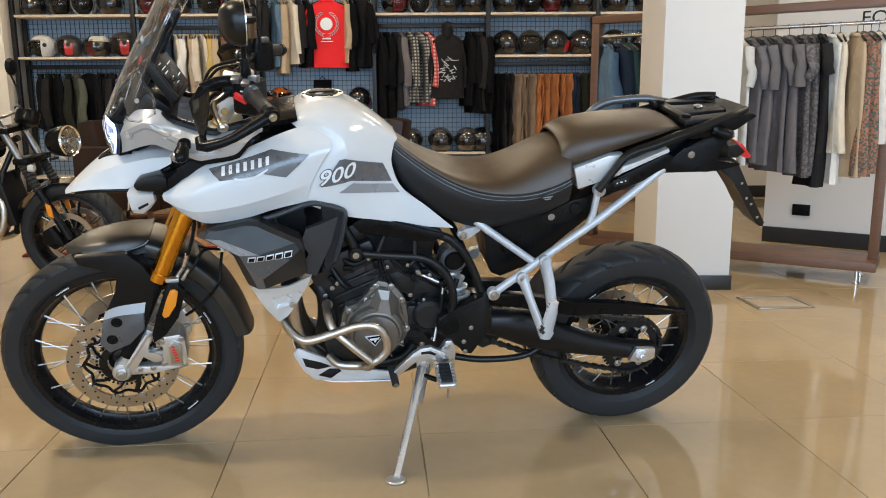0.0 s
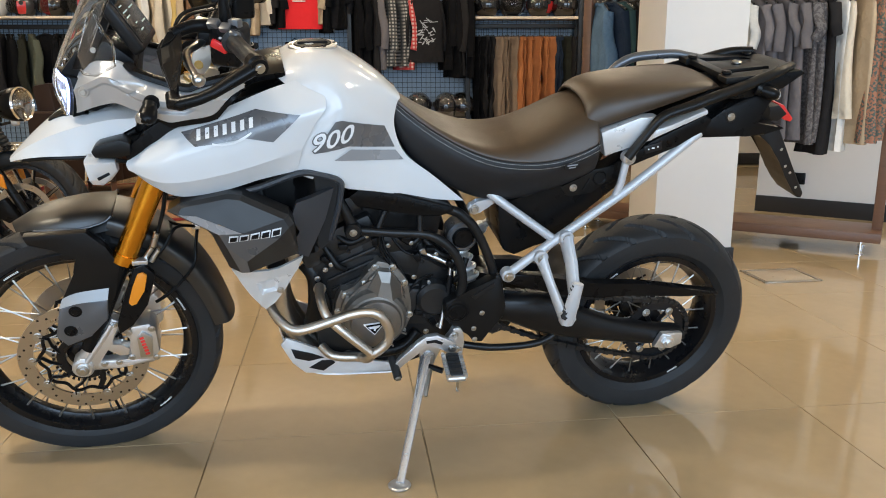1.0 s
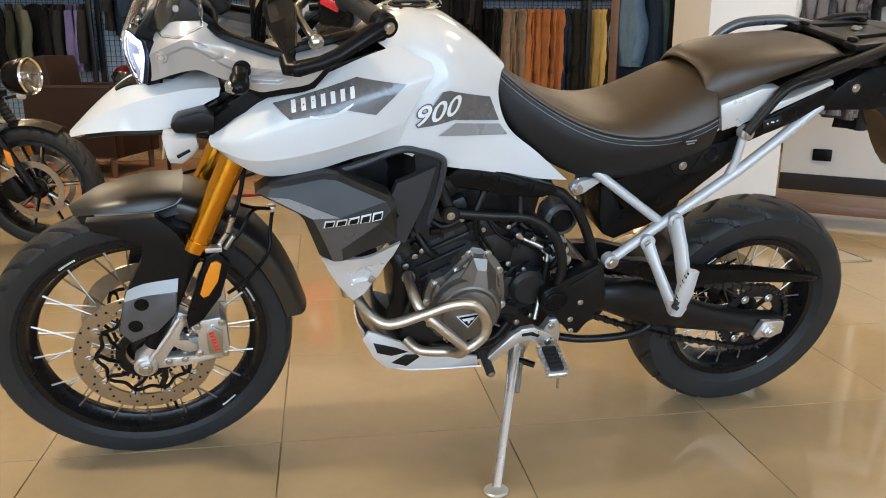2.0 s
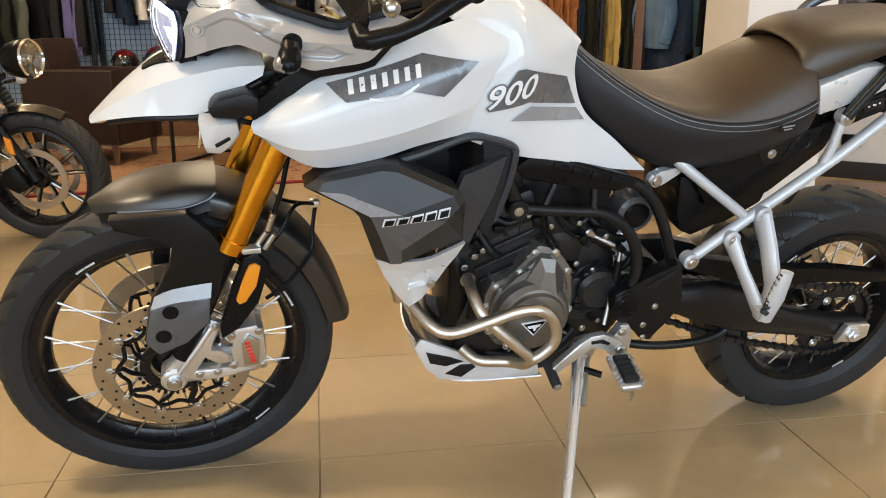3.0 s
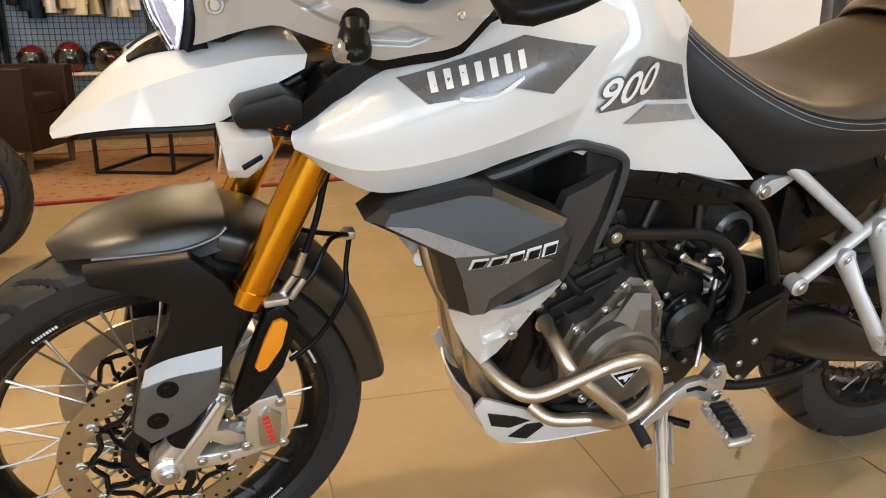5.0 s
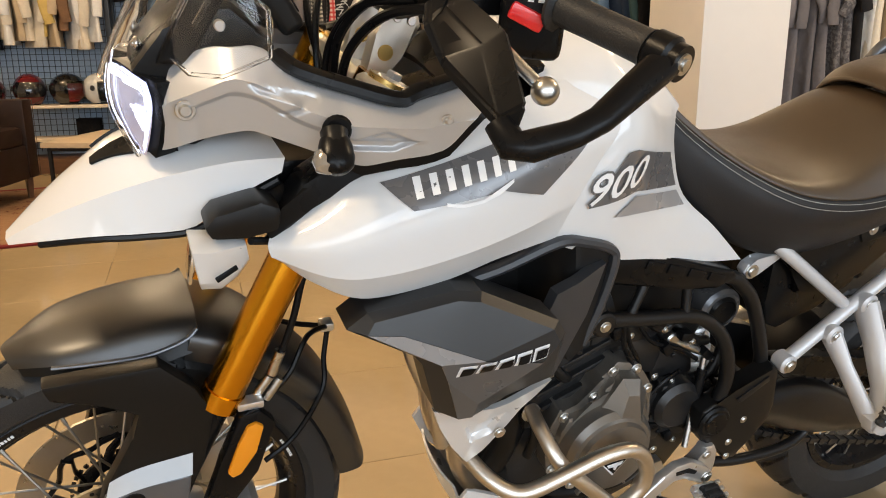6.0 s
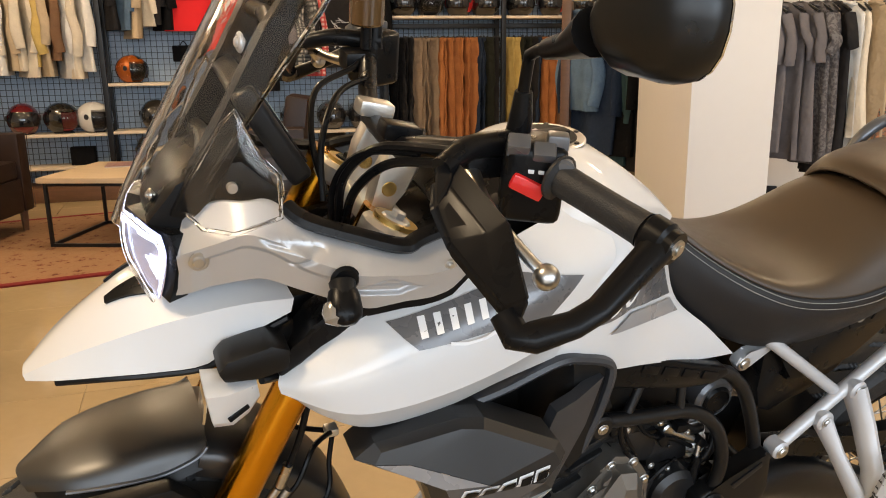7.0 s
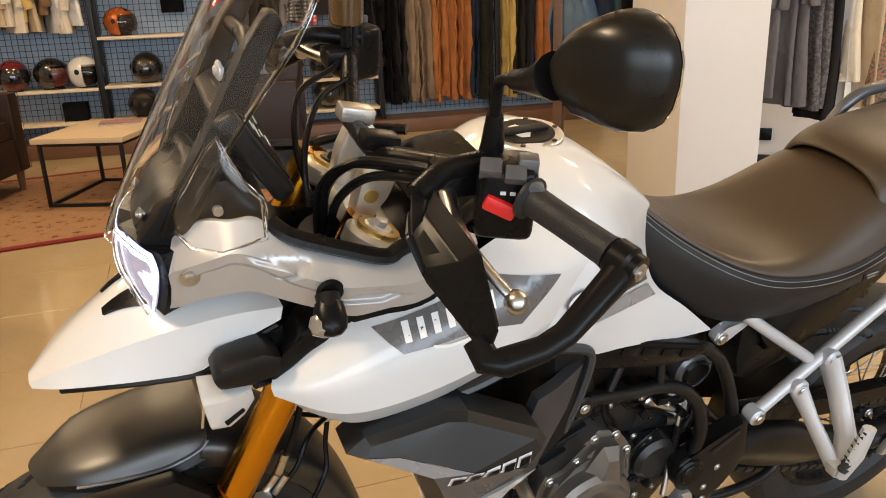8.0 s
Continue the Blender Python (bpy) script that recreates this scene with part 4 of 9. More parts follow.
def fog_shell():
    bm = bmesh.new()
    rings = []
    for x, w, h, zc in ((0.103, 0.027, 0.028, 0.876), (0.104, 0.032, 0.034, 0.876), (0.126, 0.031, 0.034, 0.874), (0.146, 0.025, 0.027, 0.880), (0.162, 0.014, 0.014, 0.886)):
        w, h = w * 0.9, h * 0.86
        rings.append([(x - 0.16 * h * b, -0.150 + w * a, zc + h * b) for a, b in ((-0.75, 1), (0.75, 1), (1, 0.8), (1, -0.5), (0.55, -1), (-0.55, -1), (-1, -0.5), (-1, 0.8))])
    return loft(bm, rings)


def fog_lens():
    bm = bmesh.new()
    box(bm, (0.004, 0.042, 0.041), (0.0995, -0.150, 0.877), 0.0018, Matrix.Rotation(radians(9), 4, "Y"))
    return bm


def fog_slot():
    bm = bmesh.new()
    box(bm, (0.028, 0.004, 0.007), (0.136, -0.1752, 0.869), 0.0016, Matrix.Rotation(radians(-24), 4, "Y") @ Matrix.Rotation(radians(17), 4, "Z"))
    return bm


for ob, s in zip(both("fog_lamp", fog_shell, PALE, bike, "small fog lamp in a silver shell under the cowl"), (1, -1)):
    both("lens", fog_lens, CHROME, ob, sides=(s,))
    both("vent_slot", fog_slot, DARK_PLASTIC, ob, sides=(s,))
    both("lamp_bracket", fog_block, BLACK_PLASTIC, ob, "black plastic bracket", sides=(s,))

# ---- tank and side panels


def shroud():
    c0 = [(0.194, -0.148, 0.906), (0.235, -0.156, 0.932), (0.28, -0.162, 0.963), (0.33, -0.168, 0.989), (0.42, -0.168, 1.025), (0.50, -0.152, 1.055), (0.60, -0.130, 1.082)]
    c1 = [(0.188, -0.158, 0.901), (0.24, -0.186, 0.920), (0.32, -0.206, 0.956), (0.42, -0.212, 0.986), (0.52, -0.203, 1.008), (0.622, -0.180, 1.028)]
    c2 = [(0.184, -0.166, 0.893), (0.24, -0.201, 0.900), (0.32, -0.222, 0.922), (0.42, -0.226, 0.945), (0.515, -0.213, 0.965), (0.595, -0.193, 0.985)]
    c3 = [(0.187, -0.168, 0.880), (0.25, -0.204, 0.864), (0.31, -0.221, 0.868), (0.40, -0.225, 0.886), (0.49, -0.216, 0.909), (0.565, -0.197, 0.93)]
    c4 = [(0.196, -0.160, 0.872), (0.235, -0.180, 0.846), (0.295, -0.190, 0.822), (0.39, -0.196, 0.836), (0.47, -0.192, 0.858), (0.553, -0.184, 0.874)]
    return surf([c0, c1, c2, c3, c4], 34, 6, (3,))


def tank_side():
    d0 = [(0.50, 0, 1.085), (0.555, 0, 1.118), (0.61, 0, 1.127), (0.67, 0, 1.110), (0.74, 0, 1.068), (0.80, 0, 1.02)]
    d1 = [(0.50, -0.075, 1.080), (0.555, -0.082, 1.110), (0.61, -0.084, 1.118), (0.675, -0.08, 1.10), (0.745, -0.07, 1.058), (0.805, -0.06, 1.01)]
    d2 = [(0.53, -0.130, 1.064), (0.59, -0.146, 1.082), (0.64, -0.146, 1.080), (0.695, -0.128, 1.055), (0.75, -0.100, 1.025), (0.795, -0.074, 0.995)]
    d3 = [(0.592, -0.172, 1.012), (0.65, -0.178, 1.018), (0.685, -0.165, 1.008), (0.72, -0.143, 0.990), (0.757, -0.118, 0.967), (0.787, -0.098, 0.948)]
    d4 = [(0.550, -0.186, 0.945), (0.625, -0.187, 0.935), (0.685, -0.165, 0.925), (0.735, -0.140, 0.915), (0.777, -0.120, 0.900), (0.814, -0.106, 0.882)]
    d5 = [(0.532, -0.184, 0.888), (0.635, -0.178, 0.857), (0.71, -0.156, 0.847), (0.775, -0.136, 0.840), (0.832, -0.121, 0.831), (0.888, -0.110, 0.822)]
    d6 = [(0.530, -0.180, 0.872), (0.652, -0.168, 0.824), (0.74, -0.148, 0.802), (0.82, -0.130, 0.782), (0.895, -0.116, 0.763), (0.968, -0.104, 0.752)]
    return surf([d0, d1, d2, d3, d4, d5, d6], 28, 5)


bm = tank_side()
tank_tree = tree_of(bm)
other = tank_side()
other.transform(FLIP)
bmesh.ops.reverse_faces(other, faces=other.faces)
tmp = bpy.data.meshes.new("tank_half")
other.to_mesh(tmp)
other.free()
bm.from_mesh(tmp)
bpy.data.meshes.remove(tmp)
bmesh.ops.remove_doubles(bm, verts=bm.verts, dist=0.0008)
tank = part("fuel_tank", sheet(bm, 0.003), WHITE_PAINT, bike, "glossy white fuel tank", smooth=50)
shroud_tree = tree_of(shroud())
def nose_seal():
    bm = bmesh.new()
    slab(bm, [(0.180, 0.914), (0.190, 0.894), (0.236, 0.934), (0.284, 0.968), (0.335, 0.988), (0.30, 0.994), (0.262, 0.987), (0.226, 0.964), (0.206, 0.934)], -0.162, -0.105, 0.006)
    return bm


both("nose_seal", nose_seal, DARK_PLASTIC, bike, "black plastic wedge above the shroud's nose")
panels = both("tank_shroud", lambda: sheet(shroud(), 0.003), WHITE_PAINT, bike, "glossy white side shroud with a grey emblem field", smooth=20)
# inner body under the panels, dark
bm = bmesh.new()
slab(bm, [(0.26, 0.90), (0.30, 0.85), (0.56, 0.86), (0.86, 0.80), (0.77, 0.93), (0.70, 1.02), (0.52, 1.05), (0.36, 1.0)], -0.095, 0.095, 0.02)
part("air_box", bm, DARK_PLASTIC, bike, "black plastic airbox under the tank panels")
bm = surf([[(0.42, -0.125, 1.052), (0.47, -0.128, 1.075), (0.535, -0.125, 1.085)], [(0.41, -0.06, 1.062), (0.46, -0.07, 1.088), (0.53, -0.075, 1.102)], [(0.41, 0, 1.066), (0.46, 0, 1.092), (0.525, 0, 1.106)], [(0.41, 0.06, 1.062), (0.46, 0.07, 1.088), (0.53, 0.075, 1.102)],
           [(0.42, 0.125, 1.052), (0.47, 0.128, 1.075), (0.535, 0.125, 1.085)]], 8, 4)
part("tank_front_cover", sheet(bm, 0.012), DARK_PLASTIC, bike, "black cover ahead of the filler cap")
CAP = Matrix.Translation((0.603, 0, 1.1195)) @ Matrix.Rotation(radians(-3), 4, "Y")
bm = bmesh.new()
disk(bm, 0.058, -0.004, 0.004, (0, 0, 0), 48, 0.002, "Z")
bm.transform(CAP)
capob = part("fuel_cap", bm, ALLOY, bike, "silver ringed black filler cap")
bm = bmesh.new()
disk(bm, 0.045, 0.0, 0.0065, (0, 0, 0), 40, 0.002, "Z")
box(bm, (0.07, 0.02, 0.006), (0, 0, 0.008), 0.002)
bm.transform(CAP)
part("cap_lid", bm, mat("matt_black_lid", (0.006, 0.006, 0.006), 0.55, vary=0.05, spec=0.2), capob)
for i in range(6):
    bm = bmesh.new()
    a = i * math.pi / 3
    disk(bm, 0.004, 0.003, 0.006, (0.0505 * math.cos(a), 0.0505 * math.sin(a), 0), 10, 0.001, "Z")
    bm.transform(CAP)
    part("cap_screw", bm, BLACK_STEEL, capob)

# graphics: emblem field, number and stripes
EMBLEM = [(0.308, 0.970), (0.36, 0.987), (0.468, 1.021), (0.564, 1.009), (0.503, 0.954), (0.447, 0.966), (0.338, 0.948)]
part("emblem_field", on_skin(outline(EMBLEM), shroud_tree), DECAL_GREY, panels[0], "grey emblem field")
# brand name as plain slanted bars with a swoosh
a0, a1 = Vector((0.342, 0.960)), Vector((0.472, 0.991))
for k in range(7):
    p, q = a0.lerp(a1, k / 7), a0.lerp(a1, (k + 0.46) / 7)
    up_v = Vector((0.0, 0.019))
    part("brand_bar", on_skin(outline([tuple(p), tuple(p + up_v), tuple(q + up_v), tuple(q)]), shroud_tree, 0.0055), DECAL_WHITE, panels[0], "pale brand marking as a plain bar")
sw = [(0.375, 0.957), (0.395, 0.955), (0.42, 0.959), (0.442, 0.968), (0.458, 0.980)]
part("swoosh", on_skin(outline([(x, z - 0.004) for x, z in sw] + [(x, z) for x, z in sw[::-1]]), shroud_tree, 0.006), DECAL_WHITE, panels[0])
part("number_field", on_skin(outline([(0.590, 0.915), (0.641, 0.988), (0.656, 0.990), (0.760, 0.958), (0.786, 0.904), (0.672, 0.926)]), tank_tree), DECAL_GREY, tank, "dark grey stripe behind the number")
part("stripe", on_skin(outline([(0.637, 0.896), (0.677, 0.918), (0.788, 0.897), (0.808, 0.872)]), tank_tree), DECAL_LIGHT, tank, "light grey stripe")
NUM = Matrix.Translation((0.635, 0, 0.947)) @ Matrix.Rotation(radians(-13), 4, "Y") @ Matrix.Rotation(radians(90), 4, "X") @ Matrix(((1.22, 0.52, 0, 0), (0, 1, 0, 0), (0, 0, 1, 0), (0, 0, 0, 1)))
part("number_outline", on_skin(lettering("900", 0.055, NUM, 0.0028), tank_tree, 0.0052, 0.012), DECAL_GREY, tank, "dark outline of the number")
part("number", on_skin(lettering("900", 0.055, NUM, 0.0006), tank_tree, 0.0062, 0.012), DECAL_WHITE, tank, "pale model number")

# radiator cowl with the name panel, inner shroud and lower scoop


def facets(points, faces, thick=0.0):
    """Flat facets between named corners, with an edge turned inwards."""
    bm = bmesh.new()
    v = {k: bm.verts.new(p) for k, p in points.items()}
    for f in faces:
        bm.faces.new([v[k] for k in f.split()])
    bmesh.ops.delete(bm, geom=[q for q in bm.verts if not q.link_faces], context="VERTS")
    bmesh.ops.recalc_face_normals(bm, faces=bm.faces)
    if sum(q.normal.y for q in bm.faces) > 0:
        bmesh.ops.reverse_faces(bm, faces=bm.faces)
    if thick:
        for e in [e for e in bm.edges if e.is_boundary]:
            a, b = e.verts
            c, d = bm.verts.new(b.co + Vector((0, thick, 0))), bm.verts.new(a.co + Vector((0, thick, 0)))
            bm.faces.new((a, b, c, d))
        bmesh.ops.remove_doubles(bm, verts=bm.verts, dist=1e-5)
    return bm


CP = {"tip": (0.265, -0.215, 0.798), "e1": (0.292, -0.210, 0.814), "e2": (0.398, -0.223, 0.838), "e3": (0.429, -0.232, 0.838), "e4": (0.529, -0.258, 0.797), "e5": (0.540, -0.262, 0.778),
      "s1": (0.297, -0.224, 0.808), "s2": (0.396, -0.238, 0.832), "s3": (0.423, -0.246, 0.831), "s4": (0.517, -0.270, 0.792), "s5": (0.528, -0.272, 0.772),
      "r0": (0.288, -0.228, 0.794), "r1": (0.329, -0.240, 0.794), "r2": (0.426, -0.272, 0.762), "r3": (0.505, -0.276, 0.748),
      "l1": (0.374, -0.255, 0.754), "l2": (0.387, -0.252, 0.724), "l3": (0.416, -0.232, 0.644), "l4": (0.436, -0.234, 0.645), "l5": (0.431, -0.254, 0.683),
      "o1": (0.347, -0.232, 0.757), "o2": (0.358, -0.234, 0.744), "o3": (0.389, -0.216, 0.652), "b1": (0.491, -0.224, 0.662), "b2": (0.548, -0.236, 0.690)}
cps = both("radiator_cowl", lambda: facets(CP, ("e1 e2 s2 s1", "e2 e3 s3 s2", "e3 e4 s4 s3", "e4 e5 s5 s4", "tip e1 s1 r0", "s1 s2 r1 r0", "s2 s3 r1", "s3 r2 r1", "s3 s4 r2", "s4 s5 r3 r2",
                                                "tip r0 l1 o1", "o1 l1 l2 o2", "o2 l2 l3 o3", "l3 l4 b1", "l4 l5 b1", "l5 r3 b2 b1", "r3 s5 b2", "s5 e5 b2"), 0.05), COWL_PLASTIC, bike, "black and graphite radiator cowl with a name panel", smooth=12)
def lifted(bm):
    bm.transform(Matrix.Translation((0, -0.0012, 0)))
    return bm


for ob, s in zip(cps, (1, -1)):
    both("grey_field", lambda: lifted(facets(CP, ("l1 r2 l2", "l2 r2 r3 l5", "l2 l5 l4 l3"))), GREY_PLASTIC, ob, "graphite painted field", smooth=12, sides=(s,))
    both("pale_field", lambda: lifted(facets(CP, ("r0 r1 r2 l1",))), DECAL_LIGHT, ob, "light grey painted flash", smooth=12, sides=(s,))
COWL_FACES = ("s1 s2 r1 r0", "s2 s3 r1", "s3 r2 r1", "s3 s4 r2", "s4 s5 r3 r2", "l1 r2 l2", "l2 r2 r3 l5", "r0 r1 r2 l1", "l5 r3 b2 b1", "r3 s5 b2", "s5 e5 b2", "o1 l1 l2 o2")
name_tree = tree_of(facets(CP, COWL_FACES))
t0, t1 = Vector((0.394, 0.734)), Vector((0.512, 0.757))
for k in range(5):
    p, q = t0.lerp(t1, k / 5), t0.lerp(t1, (k + 0.86) / 5)
    up_v = Vector((0.003, 0.018))
    part("name_outline", on_skin(outline([tuple(p), tuple(p + up_v), tuple(q + up_v), tuple(q)]), name_tree, 0.0015, 0.006), DECAL_WHITE, cps[0], "white outlined name marking as plain bars")
    i_v = Vector((0.0026, 0.0030))
    part("name_bar", on_skin(outline([tuple(p + i_v), tuple(p + up_v + Vector((0.0022, -0.0026))), tuple(q + up_v - i_v), tuple(q + Vector((-0.0022, 0.0026)))]), name_tree, 0.0042, 0.006), DARK_PLASTIC, cps[0])


def inner_skin(x, z):
    k = min(1.0, max(0.0, (x - 0.545) / 0.05))
    return -0.105 - 0.075 * k * k * (3 - 2 * k) - 0.02 * max(0.0, (0.86 - z) / 0.2)


INNER = [(0.30, 0.818), (0.41, 0.828), (0.47, 0.844), (0.555, 0.874), (0.60, 0.868), (0.641, 0.852), (0.651, 0.828), (0.640, 0.765), (0.623, 0.700), (0.576, 0.658), (0.503, 0.640), (0.42, 0.655)]
ins = both("inner_shroud", lambda: skin_shell(INNER, inner_skin, 0.008), BLACK_PLASTIC, bike, "black inner shroud with a raised facet", smooth=25)
IP = {"a": (0.634, -0.193, 0.832), "b": (0.583, -0.212, 0.818), "c": (0.548, -0.218, 0.808), "d": (0.534, -0.222, 0.775), "e": (0.552, -0.228, 0.74), "f": (0.524, -0.216, 0.684), "g": (0.571, -0.206, 0.664), "h": (0.613, -0.200, 0.757)}
for ob, s in zip(ins, (1, -1)):
    # black plastic; the facet's grey-blue reflection is put into the base
    both("grey_facet", lambda: facets(IP, ("a b h", "b c d e h", "e f g h"), 0.02), mat("sheen_tinted_plastic", (0.030, 0.032, 0.037), 0.40, vary=0.08, spec=0.45), ob, "satin black facet with its grey-blue reflection in the colour", smooth=45, sides=(s,))


def shroud_lip():
    return bars(([(0.316, -0.172, 0.812), (0.40, -0.182, 0.822), (0.47, -0.186, 0.838), (0.555, -0.186, 0.868), (0.60, -0.182, 0.862), (0.645, -0.180, 0.846), (0.652, -0.184, 0.825), (0.64, -0.186, 0.76), (0.622, -0.186, 0.70)], 0.011), seg=8, smooth=5, flat=0.7)


both("shroud_edge", shroud_lip, mat("sheen_tinted_plastic", (0.03, 0.032, 0.037), 0.4), bike)


def scoop_skin(x, z):
    return -0.206 + 0.45 * min(0.03, 0.641 - z) + 0.25 * max(0.0, 0.611 - z) - 0.016 * max(0.0, 1 - abs(x - 0.47 - 0.2 * (z - 0.6)) / 0.09)


SCOOP_RECESS = [(0.443, 0.598), (0.505, 0.617), (0.495, 0.572), (0.457, 0.562)]


def scoop_face(x, z):
    return scoop_skin(x, z) + pressed(x, z, ((SCOOP_RECESS, 0.010),), 0.008)


SCOOP = [(0.392, 0.642), (0.42, 0.631), (0.496, 0.643), (0.506, 0.647), (0.558, 0.674), (0.546, 0.637), (0.517, 0.578), (0.488, 0.532), (0.464, 0.514), (0.432, 0.557), (0.410, 0.598)]
for ob in both("scoop", lambda: skin_shell(SCOOP, scoop_face, 0.010, 0.006), PALE, bike, "pale silver lower scoop", smooth=25)[:1]:
    bolts(ob, [(0.502, -0.2, 0.575)], 0.006)
bm = boxes(((0.05, 0.30, 0.26), (0.475, 0, 0.70), 0.01, Matrix.Rotation(radians(-14), 4, "Y")))
rad = part("radiator", bm, BLACK_STEEL, bike, "black finned radiator")
bm = bmesh.new()
for i in range(22):
    box(bm, (0.004, 0.28, 0.003), (0.449 - (i - 10.5) * 0.0027, 0, 0.70 + (i - 10.5) * 0.011), 0, Matrix.Rotation(radians(-14), 4, "Y"))
part("radiator_fin", bm, ENGINE, rad)
tagged(rad.children[0], "thin radiator fins", kind="stuff")

# ---- seat
SEAT = [(0.780, 1.020, 0.040, 1.016, 0.060, 1.010, 0.070, 0.985, 0.074, 0.950), (0.82, 0.985, 0.046, 0.980, 0.074, 0.976, 0.088, 0.930, 0.090, 0.868), (0.88, 0.946, 0.062, 0.942, 0.100, 0.936, 0.112, 0.890, 0.100, 0.818),
        (0.95, 0.914, 0.078, 0.910, 0.128, 0.900, 0.138, 0.850, 0.108, 0.776), (1.02, 0.899, 0.092, 0.895, 0.148, 0.876, 0.152, 0.825, 0.114, 0.750), (1.1, 0.907, 0.100, 0.902, 0.160, 0.867, 0.160, 0.820, 0.122, 0.750),
        (1.18, 0.946, 0.103, 0.940, 0.164, 0.872, 0.166, 0.835, 0.138, 0.780), (1.25, 0.992, 0.10, 0.980, 0.162, 0.893, 0.166, 0.860, 0.148, 0.812), (1.297, 0.998, 0.092, 0.994, 0.156, 0.915, 0.160, 0.885, 0.152, 0.838)]
bm = bmesh.new()
half_loft(bm, [(s[0], [(0, s[1]), (s[2], s[3]), ((s[2] + s[4]) / 2 + 0.010, (s[3] + s[5]) / 2 + 0.010), (s[4] - 0.004, s[5] + 0.007), (s[4], s[5])]) for s in SEAT])
seat = part("rider_seat", sheet(bm, 0.006), SEAT_SHEEN, bike, "black grained rider seat with white double stitching", smooth=70, sub=2)


def seat_flank():
    bm = bmesh.new()
    loft(bm, [[(s[0], -y, z) for y, z in ((s[4] - 0.010, s[5] + 0.001), (s[4] + 0.001, s[5]), ((s[4] + s[6]) / 2 + 0.003, (s[5] + s[7]) / 2), (s[6], s[7]), (s[8], s[9]), (s[8] - 0.03, s[9] - 0.004))] for s in SEAT], False, False)
    return sheet(bm, 0.006)


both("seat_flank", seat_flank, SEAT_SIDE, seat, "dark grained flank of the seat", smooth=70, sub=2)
for off, name in ((0.0, "stitching"), (0.010, "stitching")):
    bm = bmesh.new()
    line = resample([(s[0], -s[4] - 0.0045 - 0.25 * off - max(0, (s[6] - s[4]) / (s[5] - s[7])) * (off + 0.002), s[5] - off - 0.002) for s in SEAT], 240)
    for i in range(0, 240, 2):
        tube(bm, [line[i], line[i].lerp(line[i + 1], 1.25)], 0.0005, 5)
    part(name, bm, THREAD, seat, "white stitching thread")
bm = boxes(((0.036, 0.003, 0.015), (1.217, -0.183, 0.866), 0.001, Matrix.Rotation(radians(-8), 4, "Y")))
tag = part("seat_tag", bm, BLACK_STEEL, seat, "small black woven tag with pale marks")
for dz, ww in ((0.003, 0.026), (-0.003, 0.018)):
    part("mark", boxes(((ww, 0.001, 0.003), (1.217, -0.185, 0.866 + dz), 0.0003, Matrix.Rotation(radians(-8), 4, "Y"))), DECAL_LIGHT, tag, "pale mark as a plain bar")
PILL = [(1.262, 1.012, 0.075, 1.005, 0.115, 0.975, 0.125, 0.935), (1.295, 1.036, 0.085, 1.028, 0.128, 1.005, 0.136, 0.938), (1.36, 1.047, 0.09, 1.041, 0.132, 1.020, 0.138, 0.962), (1.44, 1.055, 0.092, 1.049, 0.130, 1.034, 0.134, 0.988), (1.53, 1.062, 0.09, 1.056, 0.124, 1.048, 0.126, 1.015), (1.595, 1.064, 0.084, 1.058, 0.112, 1.050, 0.115, 1.035), (1.63, 1.050, 0.075, 1.046, 0.098, 1.038, 0.10, 1.038)]
bm = bmesh.new()
half_loft(bm, [(s[0], [(0, s[1]), (s[2], s[3]), (s[4], s[5]), (s[6], s[7]), (s[6] - 0.03, s[7] - 0.004)]) for s in PILL])
part("pillion_seat", sheet(bm, 0.012), SEAT_SHEEN, bike, "black grained pillion seat", smooth=70, sub=2)


def white_strip():
    bm = bmesh.new()
    slab(bm, [(1.302, 0.935), (1.32, 0.872), (1.367, 0.890), (1.443, 0.913), (1.45, 0.975), (1.40, 0.972)], -0.138, -0.10, 0.005)
    slab(bm, [(1.440, 0.915), (1.584, 0.980), (1.58, 0.991), (1.484, 0.950), (1.446, 0.940)], -0.138, -0.10, 0.003)
    return bm


both("tail_side_panel", white_strip, PALE, bike, "silver strip below the pillion seat")


def side_panel():
    bm = bmesh.new()
    slab(bm, [(1.03, 0.765), (1.12, 0.775), (1.285, 0.826), (1.37, 0.885), (1.385, 0.86), (1.36, 0.80), (1.25, 0.705), (1.17, 0.675), (1.095, 0.68), (1.085, 0.72)], -0.142, -0.09, 0.008)
    return bm


def side_relief():
    bm = bmesh.new()
    slab(bm, [(1.196, 0.802), (1.212, 0.776), (1.227, 0.773), (1.282, 0.781), (1.333, 0.820), (1.338, 0.856), (1.279, 0.844), (1.25, 0.824)], -0.1455, -0.141, 0.002)
    slab(bm, [(1.256, 0.790), (1.262, 0.789), (1.278, 0.822), (1.272, 0.824)], -0.148, -0.144, 0.001)
    lathe(bm, [(0.014, 0.0), (0.017, -0.003), (0.020, 0.0)], 24, True, Matrix.Translation((1.300, -0.1455, 0.823)))
    return bm


sp = both("side_panel", side_panel, DARK_PLASTIC, bike, "black plastic panel under the seat")
part("panel_relief", side_relief(), BLACK_PLASTIC, sp[0])
bolts(sp[0], [(1.230, -0.1455, 0.797)], 0.007)



def battery_box():
    bm = bmesh.new()
    slab(bm, [(1.035, 0.745), (1.09, 0.75), (1.26, 0.715), (1.25, 0.672), (1.17, 0.632), (1.093, 0.598), (1.062, 0.612), (1.045, 0.66)], -0.128, -0.02, 0.012)
    return bm


both("battery_box", battery_box, DARK_PLASTIC, bike, "black plastic box under the seat")
bm = bmesh.new()
